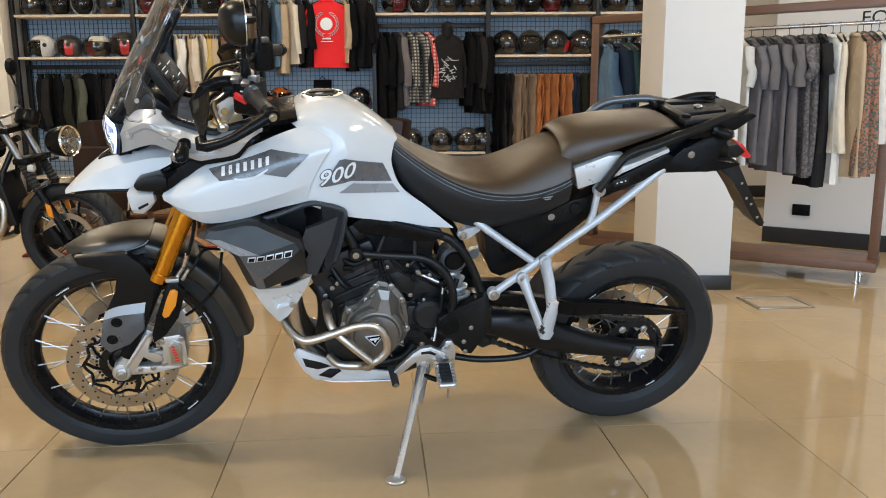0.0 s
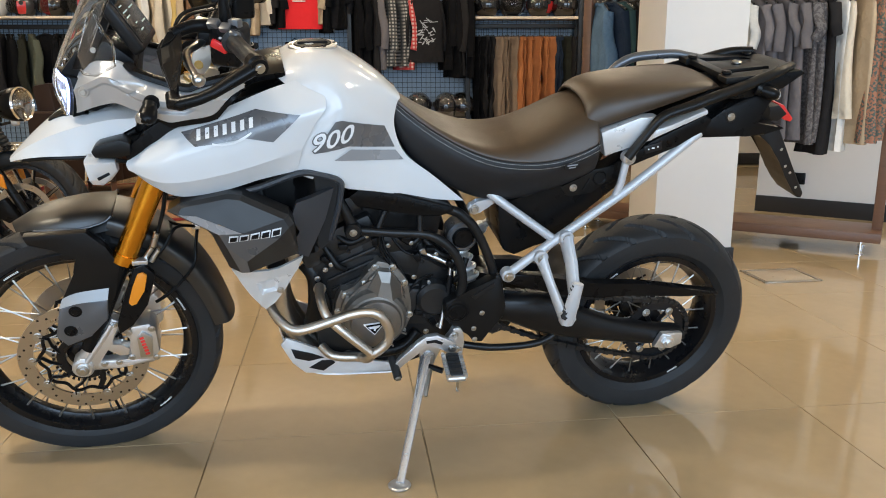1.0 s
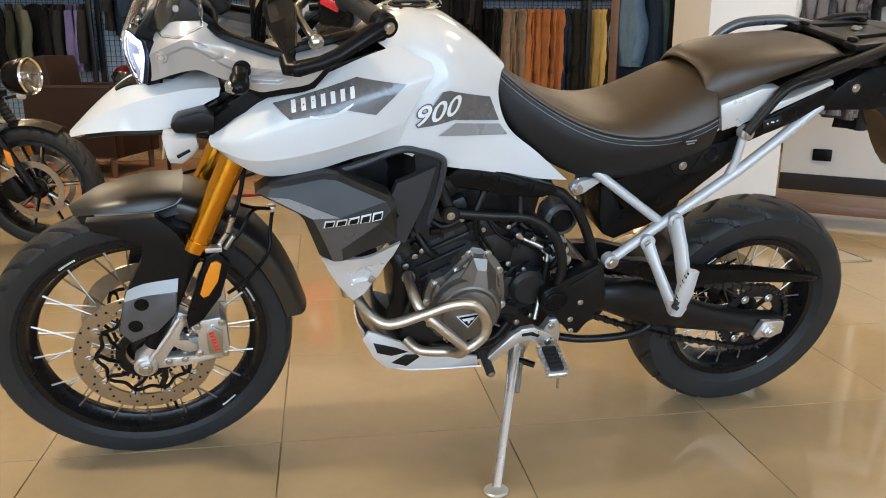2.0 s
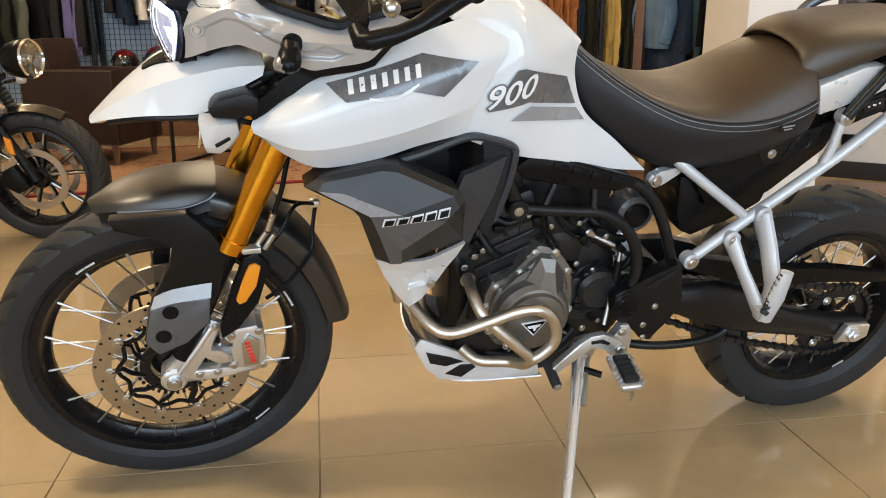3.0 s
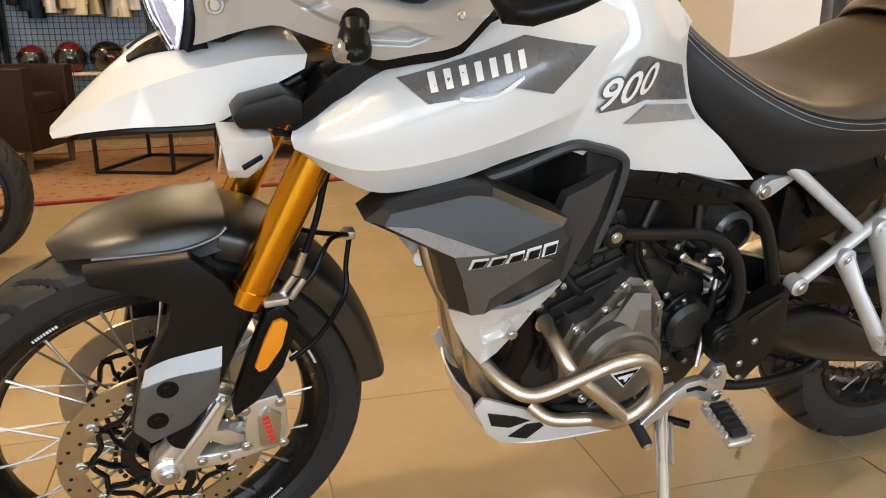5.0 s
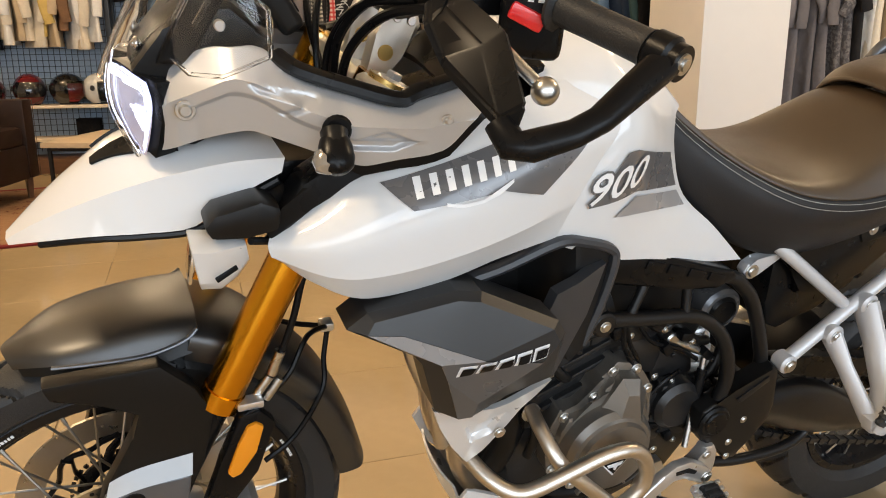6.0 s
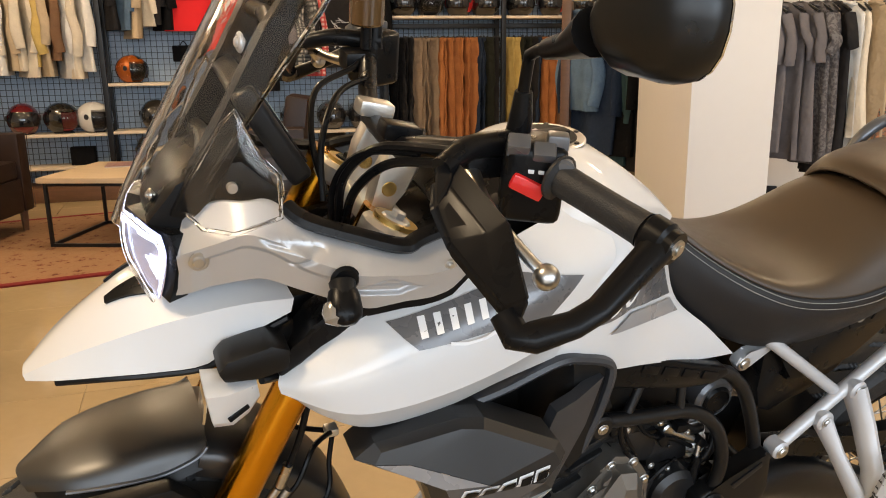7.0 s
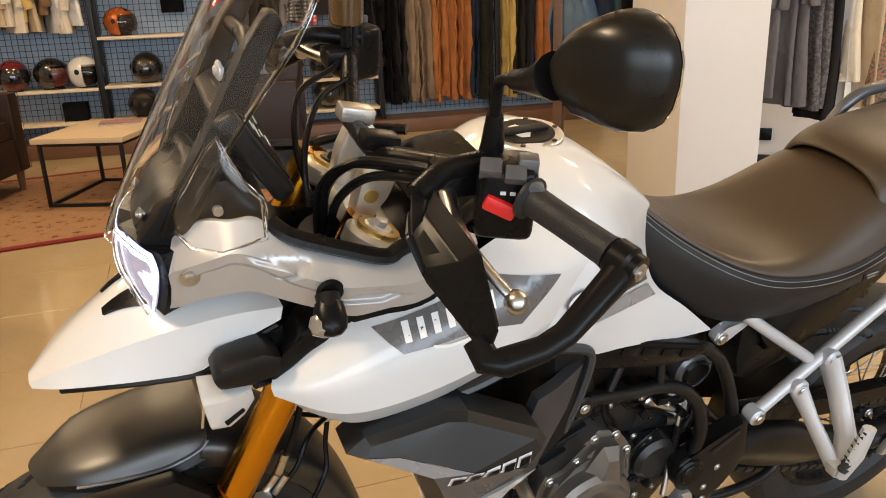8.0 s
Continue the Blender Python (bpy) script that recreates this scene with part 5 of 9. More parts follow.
slab(bm, [(0.66, 0.60), (0.69, 0.785), (0.80, 0.79), (0.93, 0.75), (0.905, 0.60), (0.86, 0.53), (0.72, 0.53)], -0.075, 0.075, 0.015)
part("airbox", bm, BLACK_PLASTIC, bike, "black plastic airbox above the engine")

# ---- tail, rack and number holder


def tail_side():
    bm = bmesh.new()
    slab(bm, [(1.575, 0.912), (1.60, 0.960), (1.633, 0.987), (1.683, 1.012), (1.728, 1.028), (1.771, 1.016), (1.738, 0.968), (1.73, 0.945), (1.80, 0.944), (1.824, 0.934), (1.765, 0.917), (1.713, 0.914)], -0.126, -0.075, 0.006)
    slab(bm, [(1.385, 0.862), (1.443, 0.905), (1.58, 0.973), (1.604, 0.962), (1.582, 0.918), (1.46, 0.868), (1.40, 0.842)], -0.130, -0.09, 0.004)
    return bm


tl = both("tail_panel", tail_side, DARK_PLASTIC, bike, "black plastic tail side")
bm = bmesh.new()
disk(bm, 0.015, -0.124, -0.128, (1.656, 0, 0.968), 20, 0.001)
part("bolt_recess", bm, BLACK_STEEL, tl[0])
bolts(tl[0], [(1.656, -0.128, 0.968)], 0.007)
bm = bmesh.new()
slab(bm, [(1.42, 0.93), (1.62, 1.03), (1.76, 1.05), (1.80, 0.97), (1.82, 0.935), (1.70, 0.93), (1.58, 0.915)], -0.078, 0.08, 0.012)
part("tail_core", bm, BLACK_PLASTIC, bike, "black plastic tail underside")
bm = boxes(((0.048, 0.006, 0.022), (1.450, -0.131, 0.891), 0.002, Matrix.Rotation(radians(-16), 4, "Y")))
lk = part("helmet_lock", bm, BLACK_STEEL, bike, "small black label block with pale marks")
for dx, ww in ((-0.012, 0.004), (0.0, 0.008), (0.012, 0.004)):
    bm = boxes(((ww, 0.001, 0.004), (1.450 + dx, -0.1345, 0.891 + 0.29 * dx), 0.0003))
    part("mark", bm, DECAL_WHITE, lk, "pale mark as a plain bar")


def side_rail():
    return bars(([(1.376, -0.150, 0.872), (1.415, -0.152, 0.932), (1.454, -0.153, 0.980), (1.528, -0.152, 1.006), (1.602, -0.146, 1.031), (1.68, -0.134, 1.054), (1.765, -0.12, 1.082), (1.82, -0.09, 1.092)], [0.014, 0.013, 0.015, 0.017, 0.017, 0.017, 0.015, 0.013]), seg=14, smooth=5, flat=0.8)


def grab():
    return bars(([(1.405, 0.150, 0.975), (1.428, 0.152, 1.010), (1.457, 0.152, 1.040), (1.504, 0.151, 1.060), (1.604, 0.146, 1.070), (1.645, 0.138, 1.066), (1.685, 0.122, 1.060)], [0.010, 0.012, 0.013, 0.013, 0.013, 0.013, 0.014]), seg=12, smooth=5)


def rack_web():
    bm = bmesh.new()
    slab(bm, [(1.60, 1.018), (1.66, 1.052), (1.76, 1.078), (1.83, 1.088), (1.845, 1.08), (1.79, 1.040), (1.73, 1.020), (1.66, 1.012)], -0.122, -0.10, 0.004)
    return bm


both("rack_web", rack_web, DARK_PLASTIC, bike, "black web below the luggage rack")
both("rack_side_rail", side_rail, BLACK_PLASTIC, bike, "black cast side rail of the luggage rack")
part("grab_handle", grab(), GREY_PLASTIC, bike, "dark grey grab handle beyond the pillion seat")
bm = bmesh.new()
for poly in ([(1.62, -0.13), (1.80, -0.115), (1.845, -0.08), (1.86, 0.0), (1.845, 0.08), (1.80, 0.115), (1.62, 0.13), (1.62, 0.085), (1.775, 0.075), (1.79, 0.05), (1.79, -0.05), (1.775, -0.075), (1.62, -0.085)], [(1.63, -0.10), (1.66, -0.10), (1.66, 0.10), (1.63, 0.10)], [(1.655, -0.05), (1.80, -0.04), (1.80, 0.04), (1.655, 0.05)]):
    q = bmesh.new()
    slab(q, poly, -0.008, 0.008, 0.004)
    q.transform(Matrix.Translation((1.74, 0, 1.069)) @ Matrix.Rotation(radians(-4), 4, "Y") @ Matrix.Translation((-1.74, 0, 0)) @ Matrix.Rotation(radians(90), 4, "X") @ Matrix.Diagonal((1, 1, -1, 1)))
    tmp = bpy.data.meshes.new("rack_piece")
    q.to_mesh(tmp)
    q.free()
    bm.from_mesh(tmp)
    bpy.data.meshes.remove(tmp)
rack = part("luggage_rack", bm, BLACK_PLASTIC, bike, "black cast luggage rack behind the seat")
for x, y in ((1.64, -0.09), (1.64, 0.09), (1.80, -0.085), (1.80, 0.085), (1.72, 0.0)):
    bm = bmesh.new()
    disk(bm, 0.013, 0.0, 0.010, (x, y, 1.076 + 0.07 * (x - 1.74)), 16, 0.003, "Z")
    part("rack_boss", bm, STEEL if x == 1.72 else DARK_PLASTIC, rack)
bm = bmesh.new()
slab(bm, [(1.845, 0.978), (1.862, 0.974), (1.900, 0.935), (1.893, 0.925), (1.87, 0.932), (1.846, 0.955)], -0.045, 0.045, 0.006)
part("tail_light", bm, RED_PLASTIC, bike, "red tail light")
bm = bmesh.new()
slab(bm, [(1.78, 0.905), (1.80, 0.925), (1.854, 0.921), (1.895, 0.852), (1.986, 0.716), (1.983, 0.700), (1.969, 0.702), (1.945, 0.728), (1.915, 0.765), (1.885, 0.81), (1.845, 0.868), (1.815, 0.890)], -0.052, 0.052, 0.006)
slab(bm, [(1.80, 0.93), (1.85, 0.93), (1.875, 0.95), (1.845, 0.975), (1.77, 0.965)], -0.05, 0.05, 0.006)
nh = part("number_plate_holder", bm, BLACK_STEEL, bike, "black number plate holder without a plate")
bolts(nh, [(x, -0.053, z) for x, z in ((1.925, 0.78), (1.955, 0.735), (1.905, 0.80), (1.88, 0.85))], 0.003, 0.002, "screw")

# ---- frame, swingarm and chain


def subframe():
    bm = bars(([(1.087, -0.150, 0.557), (1.218, -0.146, 0.655), (1.39, -0.140, 0.778), (1.48, -0.132, 0.848), (1.58, -0.118, 0.925)], 0.0125), ([(1.03, -0.112, 0.775), (1.062, -0.124, 0.752), (1.205, -0.140, 0.650)], 0.0115), ([(1.362, -0.138, 0.762), (1.374, -0.138, 0.80), (1.382, -0.134, 0.868)], 0.010), seg=16)
    disk(bm, 0.018, -0.166, -0.134, (1.087, 0, 0.557), 20, 0.004)
    disk(bm, 0.017, -0.150, -0.12, (1.384, 0, 0.868), 20, 0.004)
    slab(bm, [(0.978, 0.728), (0.984, 0.742), (1.003, 0.744), (1.05, 0.762), (1.058, 0.748), (1.012, 0.716), (0.990, 0.712)], -0.108, -0.088, 0.005)
    return bm


sub = both("subframe", subframe, FRAME_SILVER, bike, "silver painted rear subframe tubes")
bolts(sub[0], [(1.087, -0.166, 0.557), (1.384, -0.150, 0.868), (0.996, -0.108, 0.727)], 0.009, 0.005)


def hanger():
    bm = bmesh.new()
    tube(bm, [(1.170, -0.158, 0.608), (1.188, -0.195, 0.555), (1.215, -0.255, 0.478)], [0.014, 0.0105, 0.012], 10, flat=1.4)
    tube(bm, [(1.235, -0.154, 0.660), (1.245, -0.190, 0.60), (1.246, -0.235, 0.53), (1.228, -0.262, 0.485)], [0.016, 0.0145, 0.014, 0.014], 10, flat=1.5)
    disk(bm, 0.019, -0.172, -0.145, (1.170, 0, 0.608), 20, 0.004)
    disk(bm, 0.019, -0.168, -0.145, (1.235, 0, 0.660), 20, 0.004)
    slab(bm, [(1.196, 0.492), (1.232, 0.505), (1.246, 0.480), (1.235, 0.458), (1.205, 0.462)], -0.272, -0.248, 0.005)
    return bm


def pegfold():
    bm = bmesh.new()
    tube(bm, [(1.216, -0.276, 0.470), (1.222, -0.282, 0.53), (1.232, -0.280, 0.590)], [0.014, 0.019, 0.015], 10, flat=0.75)
    return bm


def peg_tread():
    return bars(*[([(1.204 + 0.0026 * k, -0.279, 0.492 + 0.013 * k), (1.210 + 0.0026 * k, -0.281, 0.500 + 0.013 * k)], 0.0095) for k in range(7)], ([(1.206, -0.279, 0.490), (1.224, -0.281, 0.586)], 0.008), seg=8)


hg = both("pillion_footrest_hanger", hanger, FRAME_SILVER, bike, "cast alloy pillion footrest hanger")
for ob, s in zip(hg, (1, -1)):
    both("footpeg", pegfold, FRAME_SILVER, ob, "folded pillion footpeg", sides=(s,))
    both("peg_rubber", peg_tread, RUBBER, ob, "black ribbed peg rubber", sides=(s,))
    for p in ((1.170, -0.172, 0.608), (1.235, -0.168, 0.660)):
        both("bolt", lambda: bolt(bmesh.new(), p, 0.008, 0.004), STEEL, ob, sides=(s,))


def trellis():
    bm = bars(([(0.60, -0.120, 0.835), (0.65, -0.132, 0.775), (0.684, -0.137, 0.705)], 0.0135), ([(0.672, -0.137, 0.700), (0.743, -0.135, 0.689), (0.81, -0.133, 0.681), (0.863, -0.132, 0.675), (0.905, -0.134, 0.658), (0.94, -0.138, 0.625), (0.96, -0.142, 0.584), (0.968, -0.145, 0.535), (0.958, -0.146, 0.47)], 0.0125),
              ([(0.70, -0.118, 0.785), (0.84, -0.118, 0.757), (0.938, -0.120, 0.732), (0.968, -0.122, 0.712), (0.994, -0.124, 0.685), (1.025, -0.126, 0.629), (1.051, -0.130, 0.563), (1.055, -0.130, 0.53)], 0.0125), ([(0.744, -0.132, 0.692), (0.77, -0.122, 0.755)], 0.008), ([(0.852, -0.132, 0.684), (0.851, -0.122, 0.735)], 0.008), seg=14, smooth=5)
    disk(bm, 0.021, -0.158, -0.125, (0.682, 0, 0.699), 22, 0.004)
    return bm


fr = both("frame", trellis, FRAME_BLACK, bike, "black painted steel trellis frame tubes")
bolts(fr[0], [(0.682, -0.158, 0.699)], 0.0065, 0.004)


def air_side():
    bm = bmesh.new()
    slab(bm, [(0.672, 0.785), (0.715, 0.815), (0.74, 0.808), (0.928, 0.752), (0.938, 0.738), (0.899, 0.724), (0.838, 0.731), (0.695, 0.757)], -0.138, -0.095, 0.006)
    for k in range(4):
        box(bm, (0.034, 0.006, 0.016), (0.765 + 0.042 * k, -0.138, 0.782 - 0.012 * k), 0.002, Matrix.Rotation(radians(17), 4, "Y"))
    return bm


both("frame_infill", air_side, DARK_PLASTIC, bike, "black plastic infill below the tank")


def pivot_plate():
    bm = bmesh.new()
    slab(bm, [(0.919, 0.446), (0.923, 0.486), (0.948, 0.498), (0.988, 0.514), (1.057, 0.561), (1.07, 0.551), (1.088, 0.469), (1.085, 0.435), (1.053, 0.394), (1.029, 0.356), (1.001, 0.364), (0.974, 0.404), (0.938, 0.417)], -0.160, -0.125, 0.007)
    return bm


pp = both("pivot_plate", pivot_plate, BLACK_PLASTIC, bike, "matt black swingarm pivot cover")
bm = bmesh.new()
disk(bm, 0.032, -0.158, -0.166, (0.953, 0, 0.460), 28, 0.004)
disk(bm, 0.023, -0.164, -0.169, (0.953, 0, 0.460), 24, 0.003)
part("pivot_cap", bm, DARK_PLASTIC, pp[0])
bolts(pp[0], [(x, -0.160, z) for x, z in ((1.023, 0.449), (1.003, 0.402), (1.008, 0.368))], 0.005, 0.003)
bm = bmesh.new()
slab(bm, [(0.99, 0.502), (1.05, 0.540), (1.053, 0.530), (1.0, 0.492)], -0.163, -0.159, 0.001)
part("cover_slot", bm, BLACK_STEEL, pp[0])
# filter canister and shock behind the tubes
bm = bmesh.new()
disk(bm, 0.042, -0.088, -0.02, (0.977, 0, 0.639), 30, 0.006)
can = part("canister", bm, GREY_PLASTIC, bike, "grey round canister behind the frame")
bm = bmesh.new()
disk(bm, 0.03, -0.086, -0.092, (0.977, 0, 0.639), 28, 0.003)
lathe(bm, [(0.022, -0.091), (0.025, -0.094), (0.028, -0.091)], 28, False, Matrix.Translation((0.977, 0, 0.639)))
part("canister_lid", bm, DARK_PLASTIC, can)
part("shock_absorber", bars(([(0.95, -0.06, 0.66), (1.03, -0.05, 0.42)], 0.02), seg=16), ALLOY, bike, "rear shock absorber")
coil = []
for i in range(90):
    a = i * 2 * math.pi / 14
    c = Vector((0.955, -0.06, 0.62)).lerp(Vector((1.025, -0.05, 0.44)), i / 89)
    coil.append(c + Vector((math.cos(a) * 0.028, math.sin(a) * 0.028, math.cos(a) * 0.010)))
part("shock_spring", bars((coil, 0.0065), seg=8), mat("pale_spring", (0.68, 0.69, 0.70), 0.3, 0.3, vary=0.03), bike, "pale coil spring of the shock absorber")


def swing_arm():
    bm = bmesh.new()
    rows = [(1.04, 0.410, 0.478, 0.138), (1.106, 0.398, 0.474, 0.140), (1.185, 0.362, 0.472, 0.140), (1.26, 0.338, 0.450, 0.140), (1.33, 0.323, 0.412, 0.138), (1.42, 0.306, 0.376, 0.136), (1.54, 0.286, 0.345, 0.134), (1.625, 0.285, 0.335, 0.135), (1.65, 0.29, 0.325, 0.133)]
    rings = [[(x, -y, a + 0.012), (x, -y - 0.004, (a + b) / 2), (x, -y, b - 0.012), (x, -y + 0.012, b), (x, -y + 0.04, b), (x, -y + 0.046, (a + b) / 2), (x, -y + 0.04, a), (x, -y + 0.012, a)] for x, a, b, y in rows]
    return loft(bm, rings)


sa = both("swingarm", swing_arm, FRAME_BLACK, bike, "satin black swingarm", smooth=50)
bm = bmesh.new()
slab(bm, [(1.545, 0.292), (1.565, 0.338), (1.63, 0.335), (1.632, 0.30), (1.60, 0.285)], -0.156, -0.138, 0.005)
disk(bm, 0.019, -0.168, -0.15, (1.585, 0, 0.312), 6, 0.003)
disk(bm, 0.010, -0.174, -0.15, (1.585, 0, 0.312), 16, 0.002)
part("axle_adjuster", bm, ALLOY, sa[0], "bright alloy axle block and nut")
bm = bmesh.new()
tube(bm, [(1.05, -0.02, 0.45), (1.05, 0.02, 0.45)], 0.045, 20)
tube(bm, [(1.08, -0.12, 0.45), (1.08, 0.12, 0.45)], 0.03, 14)
part("pivot_tube", bm, FRAME_BLACK, bike)


def guard_strip():
    bm = bmesh.new()
    slab(bm, [(1.09, 0.545), (1.20, 0.53), (1.35, 0.498), (1.50, 0.487), (1.62, 0.466), (1.735, 0.446), (1.74, 0.436), (1.62, 0.44), (1.48, 0.452), (1.37, 0.450), (1.25, 0.470), (1.15, 0.50), (1.09, 0.515)], -0.125, -0.095, 0.005)
    return bm


part("chain_guard", guard_strip(), DARK_PLASTIC, bike, "black plastic chain guard")
# chain: two runs and the wrap round the sprocket, link by link
SP_R, sp_c, fr_c = 0.098, Vector((WB, -0.095, RR)), Vector((1.0, -0.095, 0.45))
path = []
for i in range(40):
    a = radians(100) - radians(200) * i / 39
    path.append(sp_c + SP_R * Vector((math.cos(a), 0, math.sin(a))))
top0 = fr_c + Vector((0, 0, 0.04))
bot0 = fr_c + Vector((0, 0, -0.045))
loop = resample([top0, top0.lerp(path[0], 0.5), path[0]], 38) + path[1:-1] + resample([path[-1], path[-1].lerp(bot0, 0.5) - Vector((0, 0, 0.02)), bot0], 38)
bm = bmesh.new()
for i in range(len(loop) - 1):
    a, b = loop[i], loop[i + 1]
    d = b - a
    m = Matrix.Translation((a + b) / 2) @ Matrix.Rotation(-math.atan2(d.z, d.x), 4, "Y")
    q = box(bmesh.new(), (d.length * 0.95, 0.018 if i % 2 else 0.013, 0.013 if i % 2 else 0.010))
    q.transform(m)
    tmp = bpy.data.meshes.new("link")
    q.to_mesh(tmp)
    q.free()
    bm.from_mesh(tmp)
    bpy.data.meshes.remove(tmp)
tagged(part("chain", bm, ENGINE, bike, "dark roller chain"), kind="stuff")
bm = bmesh.new()
lathe(bm, [(0.068, -0.098), (0.092, -0.098), (0.092, -0.092), (0.068, -0.092)], 56)
for i in range(42):
    a = 2 * math.pi * i / 42
    box(bm, (0.008, 0.005, 0.006), (0.095 * math.cos(a), -0.095, 0.095 * math.sin(a)), 0, Matrix.Rotation(-a, 4, "Y"))
for i in range(6):
    a = 2 * math.pi * i / 6
    tube(bm, [(0.03 * math.cos(a), -0.085, 0.03 * math.sin(a)), (0.072 * math.cos(a), -0.095, 0.072 * math.sin(a))], 0.010, 8, flat=0.5)
part("sprocket", bm, BLACK_STEEL, rear_wheel, "black rear sprocket")
for i in range(6):
    a = 2 * math.pi * i / 6
    bm = bolt(bmesh.new(), (0.072 * math.cos(a), -0.100, 0.072 * math.sin(a)), 0.008, 0.008, hexed=True)
    part("sprocket_nut", bm, STEEL, rear_wheel)
# lower chain guide and link arm
part("stand_tube", bars(([(0.96, -0.12, 0.335), (1.06, -0.13, 0.318), (1.18, -0.13, 0.318), (1.245, -0.12, 0.335), (1.26, -0.11, 0.37)], 0.0105), seg=10, smooth=5), FRAME_BLACK, bike, "black lower guide tube")
bm = bmesh.new()
slab(bm, [(1.05, 0.37), (1.10, 0.40), (1.16, 0.375), (1.13, 0.33), (1.085, 0.31)], -0.06, 0.06, 0.01)
disk(bm, 0.02, -0.075, 0.075, (1.085, 0, 0.345), 20, 0.004)
part("suspension_link", bm, ENGINE, bike)
# inner hugger over the rear tyre
hug = [[(WB + (RR + 0.03) * math.cos(a), y, RR + (RR + 0.03 - abs(y) * 0.2) * math.sin(a)) for a in (radians(182 - k * 6) for k in range(8))] for y in (-0.075, -0.04, 0, 0.04, 0.075)]
part("rear_hugger", sheet(surf(hug, 14, 3), 0.003), FRAME_BLACK, bike, "black inner mudguard ahead of the rear tyre")
# silencer on the far side
bm = bars(([(1.05, 0.15, 0.34), (1.20, 0.17, 0.37), (1.30, 0.19, 0.41), (1.36, 0.20, 0.42)], 0.024), ([(1.34, 0.20, 0.415), (1.38, 0.205, 0.42), (1.68, 0.20, 0.44), (1.70, 0.20, 0.44)], [0.03, 0.055, 0.055, 0.045]), seg=18)
part("silencer", bm, BRUSHED, bike, "brushed steel silencer on the far side")

# ---- engine
bm = bmesh.new()
slab(bm, [(0.57, 0.42), (0.60, 0.50), (0.66, 0.53), (0.80, 0.545), (0.90, 0.53), (0.96, 0.48), (0.97, 0.40), (0.92, 0.32), (0.80, 0.275), (0.64, 0.27), (0.585, 0.32)], -0.135, 0.135, 0.02)
engine = part("engine", bm, ENGINE, bike, "dark liquid-cooled three-cylinder engine")
bm = bmesh.new()
box(bm, (0.19, 0.26, 0.15), (0.675, 0, 0.585), 0.012, Matrix.Rotation(radians(-24), 4, "Y"))
part("cylinder_block", bm, ENGINE, engine)
bm = bmesh.new()
box(bm, (0.205, 0.29, 0.075), (0.632, 0, 0.672), 0.014, Matrix.Rotation(radians(-24), 4, "Y"))
part("cylinder_head", bm, ENGINE, engine)
bm = bmesh.new()
box(bm, (0.19, 0.27, 0.06), (0.605, 0, 0.735), 0.018, Matrix.Rotation(radians(-24), 4, "Y"))
part("cam_cover", bm, mat("satin_black_casting", (0.006, 0.006, 0.0065), 0.36, 0.0, vary=0.12, bump=0.12, bump_scale=600), engine)
bm = bmesh.new()
bm.free()
for k in range(5):
    part("cooling_rib", box(bmesh.new(), (0.15, 0.012, 0.010), (0.70 - k * 0.013, -0.135, 0.535 + k * 0.028), 0.003, Matrix.Rotation(radians(-24), 4, "Y")), ENGINE, engine)
bm = bmesh.new()
disk(bm, 0.03, -0.16, -0.13, (0.585, 0, 0.70), 26, 0.006)
part("cam_cap", bm, ENGINE, engine)
# thermostat housing and injector clutter behind the frame tubes
for at, size, rot in (((0.80, -0.09, 0.60), (0.10, 0.08, 0.07), 12), ((0.88, -0.10, 0.57), (0.09, 0.05, 0.09), -15), ((0.76, -0.11, 0.655), (0.13, 0.05, 0.05), -6), ((0.90, -0.08, 0.63), (0.08, 0.06, 0.06), 20), ((0.83, -0.125, 0.475), (0.09, 0.05, 0.11), 4)):
    part("intake_casting", box(bmesh.new(), size, at, 0.010, Matrix.Rotation(radians(rot), 4, "Y")), ENGINE, engine)
bm = bmesh.new()
disk(bm, 0.048, -0.17, -0.12, (0.885, 0, 0.50), 30, 0.010)
slab(bm, [(0.83, 0.45), (0.85, 0.545), (0.94, 0.54), (0.955, 0.47), (0.92, 0.42)], -0.155, -0.12, 0.010)
part("sprocket_cover", bm, ENGINE, engine, "black front sprocket cover")


COVER = [(0.747, 0.602), (0.788, 0.592), (0.808, 0.566), (0.820, 0.548), (0.834, 0.517), (0.830, 0.482), (0.842, 0.44), (0.826, 0.40), (0.79, 0.364), (0.73, 0.345), (0.675, 0.36), (0.645, 0.40), (0.635, 0.45), (0.640, 0.492), (0.652, 0.524), (0.686, 0.526), (0.708, 0.548), (0.722, 0.578)]
bm = bmesh.new()
slab(bm, COVER, -0.126, -0.085, 0.005)
cover = part("clutch_cover", bm, ENGINE_COVER, bike, "bronze-grey cast engine side cover")
bm = bmesh.new()
inner = [(0.735 + (x - 0.735) * 0.86, 0.46 + (z - 0.46) * 0.86) for x, z in COVER]
slab(bm, inner, -0.140, -0.120, 0.010)
part("cover_step", bm, ENGINE_COVER, cover)
c = Vector((0.738, 0, 0.448))
bm = bmesh.new()
lathe(bm, [(0.086, -0.135), (0.082, -0.160), (0.074, -0.170), (0.068, -0.172), (0.064, -0.180), (0.045, -0.184), (1e-5, -0.185)], 48, False, Matrix.Translation(c))
part("cover_dome", bm, ENGINE_COVER, cover, smooth=25)
NP = {"a": (0.744, -0.150, 0.586), "b": (0.778, -0.150, 0.580), "c": (0.805, -0.140, 0.540), "d": (0.812, -0.140, 0.470), "e": (0.700, -0.140, 0.500), "f": (0.722, -0.145, 0.535), "g": (0.752, -0.163, 0.560), "h": (0.774, -0.163, 0.556), "i": (0.782, -0.172, 0.500), "j": (0.738, -0.172, 0.505)}
